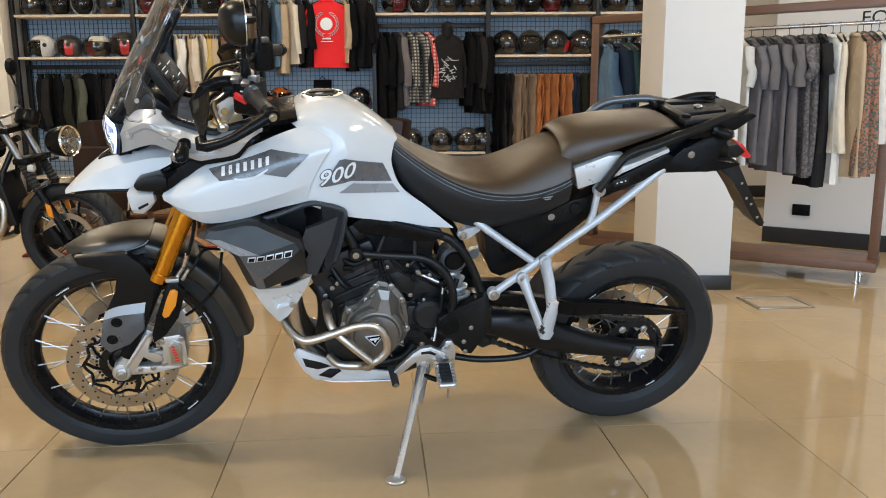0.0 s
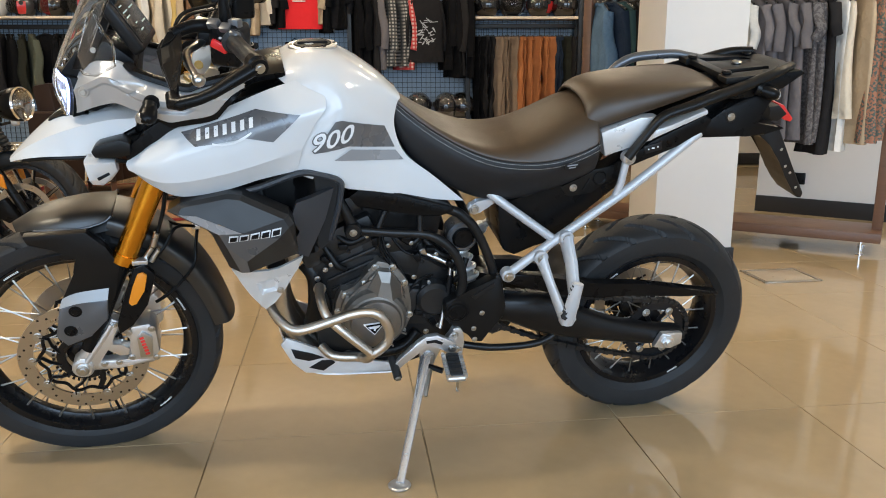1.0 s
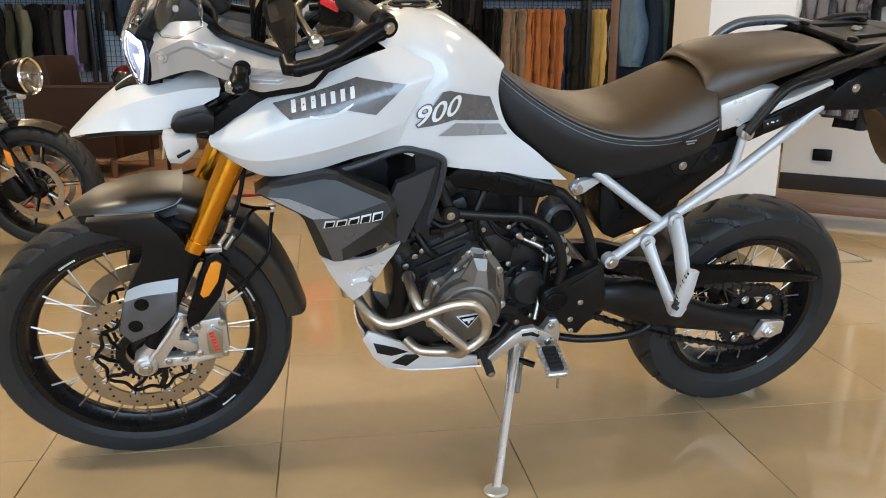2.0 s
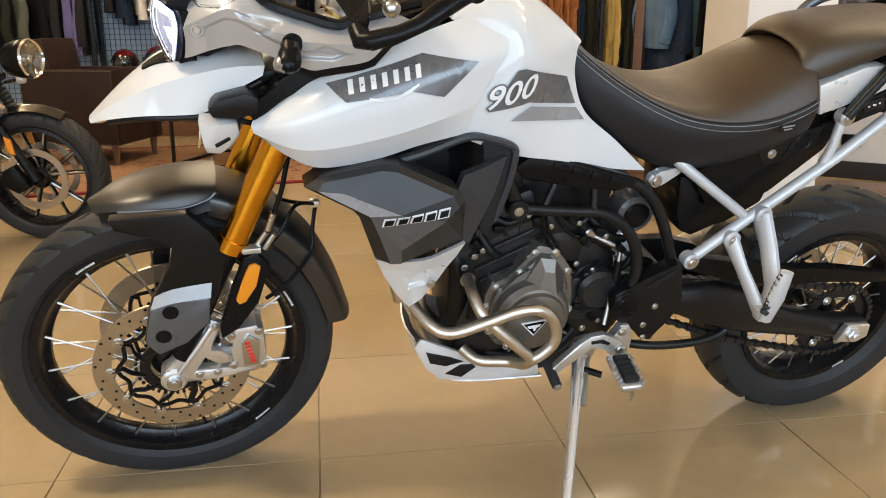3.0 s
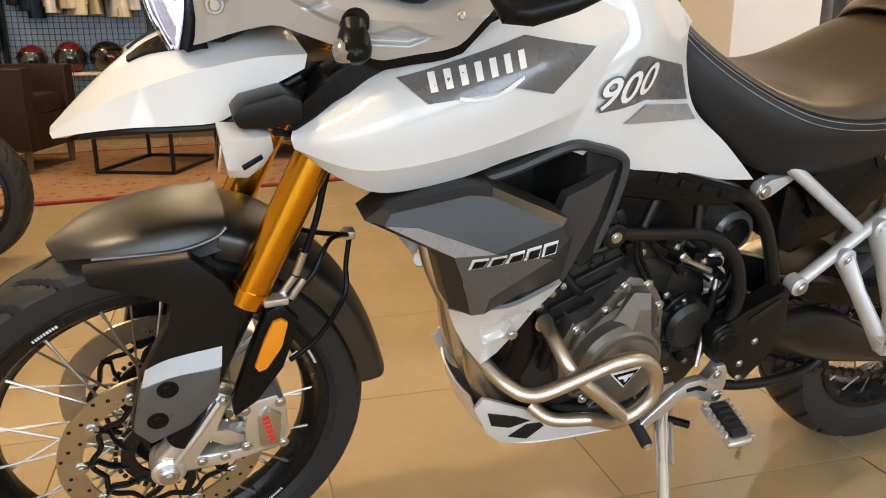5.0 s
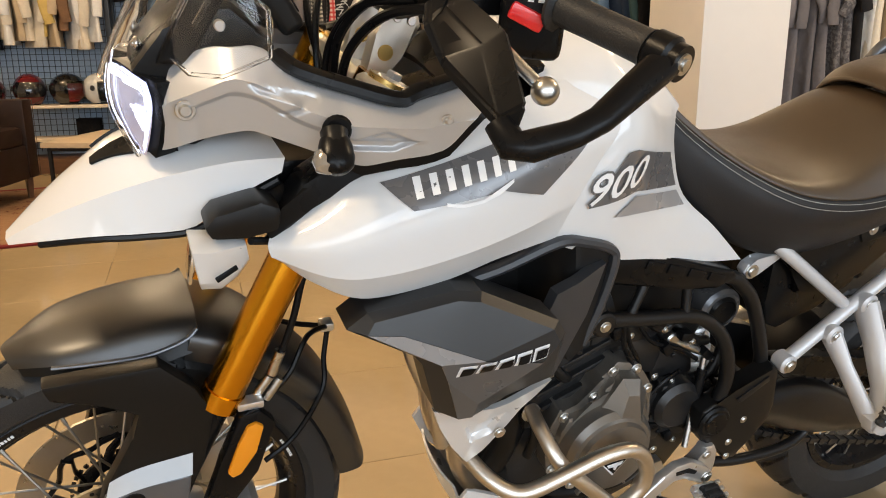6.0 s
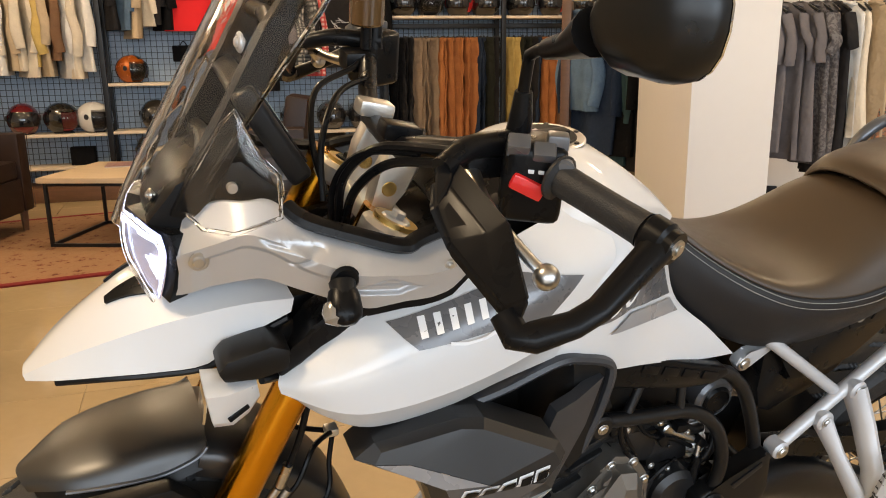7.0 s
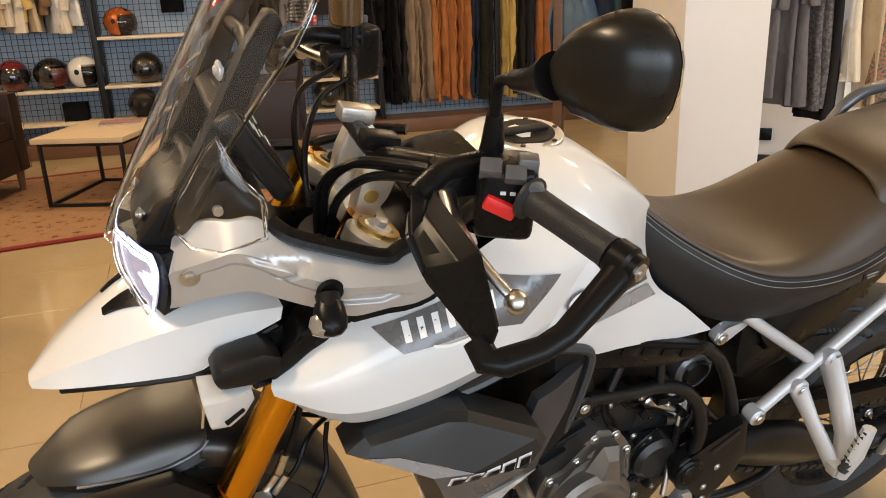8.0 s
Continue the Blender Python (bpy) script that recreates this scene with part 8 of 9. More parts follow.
# bay 2: pale shirts above, jeans among them
for i, (x, c, yaw, ln) in enumerate(((-3.16, "charcoal", 15, 0.7), (-3.06, "navy", 20, 0.75), (-2.98, "navy", 10, 0.75), (-2.90, "cream", 25, 0.72), (-2.83, "white", 12, 0.74), (-2.76, "sand", 20, 0.70), (-2.69, "cream", 14, 0.74), (-2.62, "cream", 30, 0.75), (-2.55, "yellow", 18, 0.68), (-2.48, "sand", 14, 0.74), (-2.40, "brown", 20, 0.62), (-2.32, "white", 26, 0.76), (-2.24, "cream", 12, 0.78), (-2.16, "white", 24, 0.74))):
    garment("shirt", C[c], ln, "%s long-sleeved shirt on a black hanger" % {"charcoal": "charcoal", "navy": "dark denim blue", "cream": "cream", "white": "white", "sand": "sand coloured", "yellow": "straw yellow", "brown": "brown"}[c], 200 + i, 0.19, 0.036, 0.42, hung(x, 1.88, yaw))
# bay 3: shirts and the red printed shirt hung facing the room
for i, (x, c, yaw, ln) in enumerate(((-1.92, "charcoal", 12, 0.7), (-1.82, "denim", 25, 0.72), (-1.73, "sand", 15, 0.74), (-1.65, "cream", 30, 0.72), (-1.56, "charcoal", 20, 0.70), (-1.48, "black", 24, 0.74), (-1.05, "sand", 15, 0.68), (-0.98, "black", 10, 0.74), (-0.90, "charcoal", 50, 0.74), (-0.82, "black", 16, 0.76))):
    garment("shirt", C[c], ln, "%s shirt on a black hanger" % {"charcoal": "charcoal", "denim": "washed denim blue", "sand": "sand coloured", "cream": "cream", "black": "black"}[c], 300 + i, 0.19, 0.038, 0.42, hung(x, 2.23, yaw))
tee = garment("t_shirt", C["red"], 0.72, "bright red t-shirt with a round white print", 340, 0.21, 0.028, 0.14, hung(-1.24, 2.22, -90, FRONT + 0.02), "t-shirt", calm=0.12)
bm = bmesh.new()
for side in (-1, 1):
    for k in range(13):
        ang = radians(18 + 11.5 * k)
        for r0, lean in ((0.128, 0.55), (0.108, -0.5)):
            c = Vector((0.047, side * r0 * math.sin(ang), -0.30 - r0 * math.cos(ang)))
            d = Vector((0, side * math.cos(ang + lean), math.sin(ang + lean)))
            tube(bm, [c - d * 0.017, c, c + d * 0.017], [0.003, 0.012, 0.003], 6, flat=0.4)
disk(bm, 0.066, 0.040, 0.0505, (0, 0, -0.30), 24, 0.001, "X")
box(bm, (0.012, 0.09, 0.016), (0.048, 0, -0.452), 0.001)
box(bm, (0.012, 0.13, 0.010), (0.049, 0, -0.482), 0.001)
part("print", bm, DECAL_WHITE, tee, "round white print of plain shapes")
# bay 4: jackets, checked shirts and a printed hoodie
for i, (x, c, yaw, ln, nm) in enumerate(((-0.68, "black", 12, 0.95, "black jacket"), (-0.61, "black", 20, 0.92, "black jacket"), (-0.52, "charcoal", 24, 0.80, "charcoal jacket"), (-0.45, "grey", 14, 0.82, "dark grey jacket"), (-0.36, "check", 22, 0.80, "grey checked shirt"), (-0.27, "check", 40, 0.80, "pale grey checked shirt"), (-0.18, "redcheck", 30, 0.80, "red checked shirt"), (0.28, "black", 12, 0.78, "black jacket"), (0.34, "black", 18, 0.84, "black jacket"), (0.40, "charcoal", 10, 0.82, "charcoal jacket"), (0.45, "black", 20, 0.92, "black jacket"))):
    garment("jacket" if "jacket" in nm else "shirt", C[c], ln, nm + " with long sleeves on a hanger", 400 + i, 0.19, 0.04, 0.5, hung(x, 1.89, yaw), "jacket" if "jacket" in nm else "shirt")
hood = garment("hoodie", C["charcoal"], 0.72, "charcoal hooded sweatshirt with a pale print, facing out", 450, 0.17, 0.05, 0.42, hung(0.05, 1.86, -84, FRONT + 0.0), "hoodie", calm=0.12)
bm = bmesh.new()
pr = random.Random(9)
for k in range(34):
    box(bm, (0.004, pr.uniform(0.03, 0.085), pr.uniform(0.005, 0.011)), (0.072 + 0.0004 * k * 0.2, pr.uniform(-0.075, 0.075), pr.uniform(-0.55, -0.30)), 0.0008, Matrix.Rotation(radians(pr.uniform(-55, 55)), 4, "X"))
part("print", bm, mat("grey_print", (0.42, 0.43, 0.44), 0.7), hood, "pale grey print of plain bars")
bm = bmesh.new()
bmesh.ops.create_uvsphere(bm, u_segments=16, v_segments=10, radius=0.085)
bm.transform(Matrix.Translation((0.0, 0, -0.02)) @ Matrix.Diagonal((0.8, 0.75, 1.25, 1)))
part("hood", bm, C["charcoal"], hood)
# bays 5 and 6: trousers
cols = ["black", "black", "charcoal", "charcoal", "tan", "tan", "tan", "tan", "rust", "rust", "rust", "rust", "rust", "rust", "rust", "navy", "navy", "olive", "charcoal"]
names = {"black": "black", "charcoal": "charcoal grey", "tan": "tan corduroy", "rust": "rust orange canvas", "navy": "dark blue denim", "olive": "olive green", "yellow": "straw yellow", "brown": "brown canvas"}
for i, c in enumerate(cols):
    trousers(C[c], 1.08 + 0.03 * math.sin(i * 2.3), "%s trousers hanging lengthwise from the rail" % names[c], 500 + i, hung(0.58 + i * 0.056, 1.47, 24 + 26 * math.sin(i * 1.9)))
for i, c in enumerate(["yellow", "yellow", "olive", "olive", "charcoal", "navy", "rust", "rust", "rust", "brown", "brown", "rust", "brown", "charcoal", "black", "black", "charcoal"]):
    trousers(C[c], 1.08 + 0.03 * math.sin(i * 1.7), "%s trousers hanging lengthwise from the rail" % names[c], 550 + i, hung(1.76 + i * 0.060, 1.47, 22 + 26 * math.sin(i * 2.1)))
# small black pouch hanging on the grid
bm = box(bmesh.new(), (0.20, 0.035, 0.145), (0, 0, 0), 0.012)
e = thing("pouch", "small black fabric pouch hung on the wire grid", "pouch", Matrix.Translation((-1.34, 8.895, 1.27)))
part("bag", bm, C["black"], e)
part("strap", bars(([(-0.04, 0, 0.06), (0, 0.01, 0.11), (0.04, 0, 0.06)], 0.004), seg=6, smooth=4), C["black"], e)

# ---------------------------------------------------------------- walnut clothes rack in front of the partition
RACK = Matrix.Translation((1.05, 5.60, 0)) @ Matrix.Rotation(math.atan2(-0.98, 1.55), 4, "Z")
RL = 1.85
rackt = thing("clothes_rack", "walnut framed clothes rack with a chrome rail", "clothes rack", RACK)
part("top_beam", boxes(((RL, 0.09, 0.05), (RL / 2, 0, 1.63), 0.004)), WALNUT, rackt, "walnut beam")
part("bottom_beam", boxes(((RL, 0.36, 0.055), (RL / 2, 0, 0.112), 0.004)), WALNUT, rackt, "walnut base board")
for x in (0.028, RL - 0.028):
    part("post", boxes(((0.055, 0.09, 1.465), (x, 0, 0.872), 0.004)), WALNUT, rackt)
part("hang_rail", bars(([(0.03, 0, 1.52), (RL - 0.03, 0, 1.52)], 0.012), seg=14), CHROME, rackt, "chrome hang rail")
for x in (0.10, RL - 0.10):
    for y in (-0.13, 0.13):
        bm = bmesh.new()
        disk(bm, 0.022, 0.0, 0.008, (x, y, 0), 18, 0.002, "Z")
        disk(bm, 0.009, 0.006, 0.086, (x, y, 0), 14, 0.001, "Z")
        part("foot", bm, CHROME, rackt, "chrome foot")


def on_rack(u, yaw):
    return RACK @ Matrix.Translation((u, 0, 1.514)) @ Matrix.Rotation(radians(yaw), 4, "Z")


RG = "clothes on the walnut rack"
for i, (u, c, yaw, ln, sl, nm, hf) in enumerate((
        (0.10, "denim", 38, 0.60, 0.48, "washed denim jacket", 0.18), (0.17, "navy", 50, 0.80, 0.50, "dark denim jacket", 0.20), (0.24, "teal", 45, 0.86, 0.50, "dark teal jacket", 0.20), (0.31, "black", 35, 0.88, 0.50, "black jacket", 0.20), (0.38, "charcoal", 40, 0.88, 0.50, "charcoal jacket", 0.20), (0.46, "black", 30, 0.86, 0.5, "black jacket", 0.2),
        (0.98, "white", 32, 0.78, 0.18, "white short-sleeved shirt", 0.18), (1.04, "grey", 34, 0.82, 0.20, "faded grey t-shirt", 0.19), (1.11, "grey", 30, 0.82, 0.20, "faded grey t-shirt", 0.19), (1.18, "grey", 36, 0.82, 0.20, "faded grey t-shirt", 0.19), (1.26, "grey", 30, 0.84, 0.20, "faded grey t-shirt", 0.19), (1.34, "greyprint", 26, 0.84, 0.16, "grey printed dress", 0.17),
        (1.39, "greyprint", 22, 0.86, 0.0, "grey printed dress", 0.16), (1.43, "charcoal", 24, 0.92, 0.14, "charcoal dress", 0.17), (1.50, "white", 30, 0.86, 0.0, "white sleeveless top", 0.14), (1.54, "cream", 22, 0.70, 0.0, "cream sleeveless top", 0.14), (1.63, "sand", 26, 0.88, 0.0, "sand coloured dress", 0.14), (1.66, "floral", 34, 0.86, 0.0, "floral printed dress", 0.15), (1.70, "floral", 28, 0.84, 0.0, "floral printed dress", 0.15), (1.74, "white", 24, 0.66, 0.0, "pale top", 0.14))):
    garment("jacket" if "jacket" in nm else ("dress" if "dress" in nm else "top"), C[c], ln, nm + " on a black hanger", 700 + i, hf, 0.036, sl, on_rack(u, yaw), "jacket" if "jacket" in nm else "clothing", RG)

# wall socket box and lettering on the partition
bm = box(bmesh.new(), (0.125, 0.022, 0.085), (0.27, -0.0115, 0.265), 0.006)
bm.transform(PART)
e = tagged(obj("wall_socket", bm, DARK_PLASTIC), "black plastic socket box on the white partition", "socket")
bm = lettering("FOR", 0.135, PART @ Matrix.Translation((0.69, -0.003, 1.645)) @ Matrix.Rotation(radians(90), 4, "X"))
ext = bmesh.ops.extrude_face_region(bm, geom=bm.faces[:])
bmesh.ops.translate(bm, verts=[v for v in ext["geom"] if isinstance(v, bmesh.types.BMVert)], vec=PART.to_3x3() @ Vector((0, 0.002, 0)))
tagged(obj("wall_lettering", bm, BLACK_STEEL), "black capital lettering on the white partition", "lettering")

# floor box cover
FB = Matrix.Translation((1.79, 4.11, 0)) @ Matrix.Rotation(radians(6), 4, "Z")
e = thing("floor_box", "flush metal-framed floor outlet cover among the tiles", "floor box", FB)
part("cover", boxes(((0.27, 0.21, 0.006), (0, 0, 0.0035), 0.001)), mat("pale_cover_plate", (0.40, 0.33, 0.24), 0.3, vary=0.06), e)
part("frame", boxes(((0.31, 0.014, 0.006), (0, -0.118, 0.004), 0.001), ((0.31, 0.014, 0.006), (0, 0.118, 0.004), 0.001), ((0.014, 0.25, 0.006), (-0.148, 0, 0.004), 0.001), ((0.014, 0.25, 0.006), (0.148, 0, 0.004), 0.001)), BRUSHED, e, "brushed metal frame")

# ---------------------------------------------------------------- lounge corner: rug, armchairs, coffee table


def rug_mat():
    m = cloth("woven_rug", (0.19, 0.085, 0.045))
    nt = m.node_tree
    bs = nt.nodes["Principled BSDF"]
    tc = nt.nodes.new("ShaderNodeTexCoord")
    vo = nt.nodes.new("ShaderNodeTexVoronoi")
    vo.inputs["Scale"].default_value = 11
    vo.distance = "MANHATTAN"
    nz = nt.nodes.new("ShaderNodeTexNoise")
    nz.inputs["Scale"].default_value, nz.inputs["Detail"].default_value = 60, 6
    rp = nt.nodes.new("ShaderNodeValToRGB")
    els = rp.color_ramp.elements
    els[0].position, els[0].color = 0.34, (0.075, 0.022, 0.016, 1)
    els[1].position, els[1].color = 0.60, (0.27, 0.155, 0.085, 1)
    mid_el = els.new(0.46)
    mid_el.color = (0.17, 0.062, 0.038, 1)
    ad = nt.nodes.new("ShaderNodeMath")
    ad.operation = "MULTIPLY_ADD"
    ad.inputs[1].default_value = 0.5
    nt.links.new(tc.outputs["Object"], vo.inputs["Vector"])
    nt.links.new(tc.outputs["Object"], nz.inputs["Vector"])
    nt.links.new(vo.outputs[0], ad.inputs[0])
    nt.links.new(nz.outputs["Fac"], ad.inputs[2])
    sb = nt.nodes.new("ShaderNodeMath")
    sb.operation = "SUBTRACT"
    sb.inputs[1].default_value = 0.12
    nt.links.new(ad.outputs[0], sb.inputs[0])
    nt.links.new(sb.outputs[0], rp.inputs[0])
    nt.links.new(rp.outputs[0], bs.inputs["Base Color"])
    return m


RUG = Matrix.Translation((-1.75, 6.88, 0)) @ Matrix.Rotation(radians(13), 4, "Z")
rug = thing("rug", "worn reddish woven rug with a dark red border", "rug", RUG)
part("field", boxes(((3.05, 1.95, 0.010), (0, 0, 0.006), 0.002)), rug_mat(), rug)
part("border", boxes(((3.12, 0.06, 0.011), (0, -1.0, 0.0065), 0.002), ((3.12, 0.06, 0.011), (0, 1.0, 0.0065), 0.002), ((0.06, 1.94, 0.011), (-1.53, 0, 0.0065), 0.002), ((0.06, 1.94, 0.011), (1.53, 0, 0.0065), 0.002)), cloth("rug_border", (0.16, 0.02, 0.02)), rug, "dark red border")


def armchair(m, label):
    """A boxy leather club chair that faces +x, its base centre at the origin."""
    e = thing("armchair", label, "armchair", m, "lounge chairs")
    for s in (-1, 1):
        part("armrest", boxes(((0.74, 0.13, 0.56), (0.0, s * 0.285, 0.43), 0.02)), LEATHER, e)
    part("seat_base", boxes(((0.70, 0.435, 0.24), (0.01, 0, 0.27), 0.012)), LEATHER, e)
    part("seat_cushion", boxes(((0.56, 0.43, 0.13), (0.07, 0, 0.455), 0.03)), LEATHER, e)
    bm = box(bmesh.new(), (0.17, 0.425, 0.66), (-0.27, 0, 0.60), 0.03, Matrix.Rotation(radians(-9), 4, "Y"))
    part("backrest", bm, LEATHER, e)
    for s in (-1, 1):
        bm = tube(bmesh.new(), [(-0.35, s * 0.3525, 0.16), (0.372, s * 0.3525, 0.16), (0.372, s * 0.3525, 0.70), (-0.35, s * 0.3525, 0.70)], 0.004, 6)
        part("seam_piping", bm, mat("light_piping", (0.07, 0.045, 0.035), 0.5), e)
    for x in (-0.30, 0.31):
        for y in (-0.29, 0.29):
            bm = bmesh.new()
            tube(bm, [(x, y, 0.0), (x, y, 0.16)], [0.022, 0.034], 4)
            part("leg", bm, WALNUT, e, "dark wooden leg")
    return e


RT = 0.0122
armchair(Matrix.Translation((-2.80, 7.10, RT)) @ Matrix.Rotation(radians(-12), 4, "Z"), "boxy dark brown leather armchair on the rug")
armchair(Matrix.Translation((-0.72, 7.35, RT)) @ Matrix.Rotation(radians(172), 4, "Z"), "boxy dark brown leather armchair facing the coffee table")
TB = Matrix.Translation((-1.74, 6.96, RT)) @ Matrix.Rotation(radians(-17), 4, "Z")
tbl = thing("coffee_table", "low table with a pale wooden top on a black steel frame", "coffee table", TB)
part("tabletop", boxes(((0.62, 0.84, 0.035), (0, 0, 0.449), 0.004)), mat("pale_oak", (0.52, 0.40, 0.26), 0.4, vary=0.14, scale=5, stretch=(1, 8, 8)), tbl)
for x in (-0.275, 0.275):
    for y in (-0.375, 0.375):
        part("leg", boxes(((0.022, 0.022, 0.431), (x, y, 0.2155), 0.002)), BLACK_STEEL, tbl)
for y in (-0.375, 0.375):
    part("foot_rail", boxes(((0.528, 0.022, 0.022), (0, y, 0.011), 0.002)), BLACK_STEEL, tbl)
    part("apron", boxes(((0.528, 0.022, 0.022), (0, y, 0.418), 0.002)), BLACK_STEEL, tbl)
for x in (-0.275, 0.275):
    part("foot_rail", boxes(((0.022, 0.728, 0.022), (x, 0, 0.011), 0.002)), BLACK_STEEL, tbl)
    part("apron", boxes(((0.022, 0.728, 0.022), (x, 0, 0.418), 0.002)), BLACK_STEEL, tbl)
mg = thing("magazine", "flat magazine lying on the coffee table", "magazine", TB @ Matrix.Translation((0.02, 0.20, 0.4670)) @ Matrix.Rotation(radians(20), 4, "Z"))
part("pages", boxes(((0.28, 0.21, 0.008), (0, 0, 0.004), 0.001)), cloth("paper", (0.5, 0.47, 0.44)), mg)
part("cover", boxes(((0.285, 0.215, 0.002), (0, 0, 0.0095))), mat("magazine_cover", (0.30, 0.16, 0.15), 0.3, vary=0.3, scale=12), mg)
bx = thing("small_box", "small dark box standing on the lower shelf", "box", Matrix.Translation((-2.28, 8.80, 0.30)))
part("carton", boxes(((0.20, 0.12, 0.16), (0, 0, 0.082), 0.004)), C["black"], bx)

# ---------------------------------------------------------------- the black roadster parked behind
# local frame: x forwards from the front axle, y to its left, z up
B2 = Matrix.Translation((-2.17, 4.60, 0)) @ Matrix.Rotation(radians(-4), 4, "Z") @ Matrix.Rotation(radians(7), 4, "X")
r2 = thing("motorcycle", "black retro roadster motorcycle with a round headlamp, parked on its stand", "motorcycle", B2)
GLOSS_BLACK = mat("gloss_black_tank", (0.010, 0.010, 0.011), 0.2, vary=0.05, coat=0.8)
MACHINED = mat("machined_edge", (0.5, 0.5, 0.5), 0.25, 1.0, vary=0.05)
RW = 0.322


def cast_wheel(name, at):
    bm = bmesh.new()
    lathe(bm, [(0.012, -0.06), (0.04, -0.06), (0.055, -0.04), (0.04, 0.0), (0.055, 0.04), (0.04, 0.06), (0.012, 0.06)], 28)
    hub = part(name, bm, RIM_BLACK, r2, "black cast wheel with machined spokes")
    hub.matrix_basis = Matrix.Translation(at)
    part("tyre", tread(bmesh.new(), RW, 0.238, 0.115, "front", 180), RUBBER, hub, smooth=30)
    bm = bmesh.new()
    lathe(bm, [(0.245, -0.045), (0.228, -0.048), (0.218, -0.02), (0.216, 0.0), (0.218, 0.02), (0.228, 0.048), (0.245, 0.045), (0.232, 0.0)], 72)
    part("rim", bm, RIM_BLACK, hub)
    for i in range(5):
        for o in (-0.16, 0.16):
            a = 2 * math.pi * i / 5 + 0.35
            p0 = Vector((0.045 * math.cos(a + o), 0.0, 0.045 * math.sin(a + o)))
            p1 = Vector((0.222 * math.cos(a + o * 1.6), 0.0, 0.222 * math.sin(a + o * 1.6)))
            part("spoke", bars(([p0, p1], [0.014, 0.010]), seg=6), RIM_BLACK, hub)
            sp = bars(([p0 + Vector((0, -0.012, 0)), p1 + Vector((0, -0.008, 0))], [0.0085, 0.006]), seg=6)
            part("machined_face", sp, MACHINED, hub, "bright machined spoke edge")
    bm = bmesh.new()
    lathe(bm, [(0.118, 0.062), (0.150, 0.062), (0.150, 0.067), (0.118, 0.067)], 56)
    lathe(bm, [(0.118, -0.067), (0.150, -0.067), (0.150, -0.062), (0.118, -0.062)], 56)
    part("brake_disc", bm, DISC_STEEL, hub, "drilled steel brake disc")
    return hub


cast_wheel("front_wheel", (0, 0, RW))
cast_wheel("rear_wheel", (-1.44, 0, RW))
for s in (-1, 1):
    y = s * 0.095
    part("fork_leg", bars(([(0.015, y, RW), (-0.03, y, 0.42), (-0.13, y, 0.62)], [0.024, 0.023, 0.021]), seg=14), DARK_PLASTIC, r2, "black fork leg")
    part("fork_gaiter", bars(([(-0.125 - 0.0045 * k, y, 0.61 + 0.01 * k) for k in range(17)], [0.024 + 0.005 * (k % 2) for k in range(17)]), seg=14), RUBBER, r2, "ribbed rubber fork gaiter")
    part("fork_tube", bars(([(-0.195, y, 0.77), (-0.30, y, 1.0)], 0.021), seg=14), mat("dull_fork_steel", (0.22, 0.21, 0.20), 0.35, 1.0), r2, "dull steel upper fork tube")
    q = bmesh.new()
    slab(q, [(-0.075, 0.47), (-0.045, 0.455), (-0.055, 0.53), (-0.085, 0.545)], y - 0.032, y - 0.022, 0.003)
    part("reflector", q, AMBER, r2, "amber side reflector")
    bm = bmesh.new()
    slab(bm, [(-0.03, 0.36), (0.0, 0.30), (-0.06, 0.27), (-0.13, 0.31), (-0.12, 0.38), (-0.06, 0.41)], y - 0.045 if s < 0 else y + 0.005, y - 0.005 if s < 0 else y + 0.045, 0.008)
    part("brake_caliper", bm, DARK_PLASTIC, r2, "black brake caliper")
    st = part("indicator", bars(([(-0.14, s * 0.09, 0.755), (-0.12, s * 0.16, 0.755)], 0.008), seg=8), DARK_PLASTIC, r2, "small round indicator")
    q = bmesh.new()
    lathe(q, [(1e-5, -0.02), (0.018, -0.016), (0.022, 0.0), (0.020, 0.016), (1e-5, 0.02)], 16, False, Matrix.Translation((-0.10, s * 0.165, 0.755)) @ Matrix.Rotation(radians(90), 4, "Z"))
    part("lens", q, mat("pale_lens", (0.55, 0.53, 0.5), 0.15, coat=0.6), st)
    part("mirror", bars(([(-0.36, s * 0.26, 1.04), (-0.40, s * 0.30, 1.16), (-0.44, s * 0.33, 1.22)], 0.006), seg=8), DARK_PLASTIC, r2, "round black mirror on a stem")
    q = bmesh.new()
    lathe(q, [(1e-5, -0.016), (0.04, -0.012), (0.052, 0.002), (0.052, 0.010), (1e-5, 0.010)], 24, False, Matrix.Translation((-0.44, s * 0.35, 1.27)) @ Matrix.Rotation(radians(90), 4, "Z"))
    part("mirror_head", q, DARK_PLASTIC, r2.children[-1])
    part("grip", bars(([(-0.40, s * 0.27, 1.03), (-0.47, s * 0.40, 1.02)], 0.0175), seg=12), RUBBER, r2, "black rubber grip")
    part("lever", bars(([(-0.36, s * 0.22, 1.03), (-0.35, s * 0.30, 1.02), (-0.40, s * 0.40, 1.01)], 0.006), seg=8), ALLOY, r2, "alloy lever")
part("handlebar", bars(([(-0.40, -0.28, 1.03), (-0.34, -0.16, 1.03), (-0.32, 0, 1.02), (-0.34, 0.16, 1.03), (-0.40, 0.28, 1.03)], 0.011), seg=12, smooth=4), STEEL, r2, "bright tubular handlebar")
bm = boxes(((0.09, 0.26, 0.035), (-0.27, 0, 0.955), 0.01), ((0.09, 0.25, 0.035), (-0.19, 0, 0.78), 0.01))
part("yoke", bm, DARK_PLASTIC, r2, "black fork yokes")
q = bmesh.new()
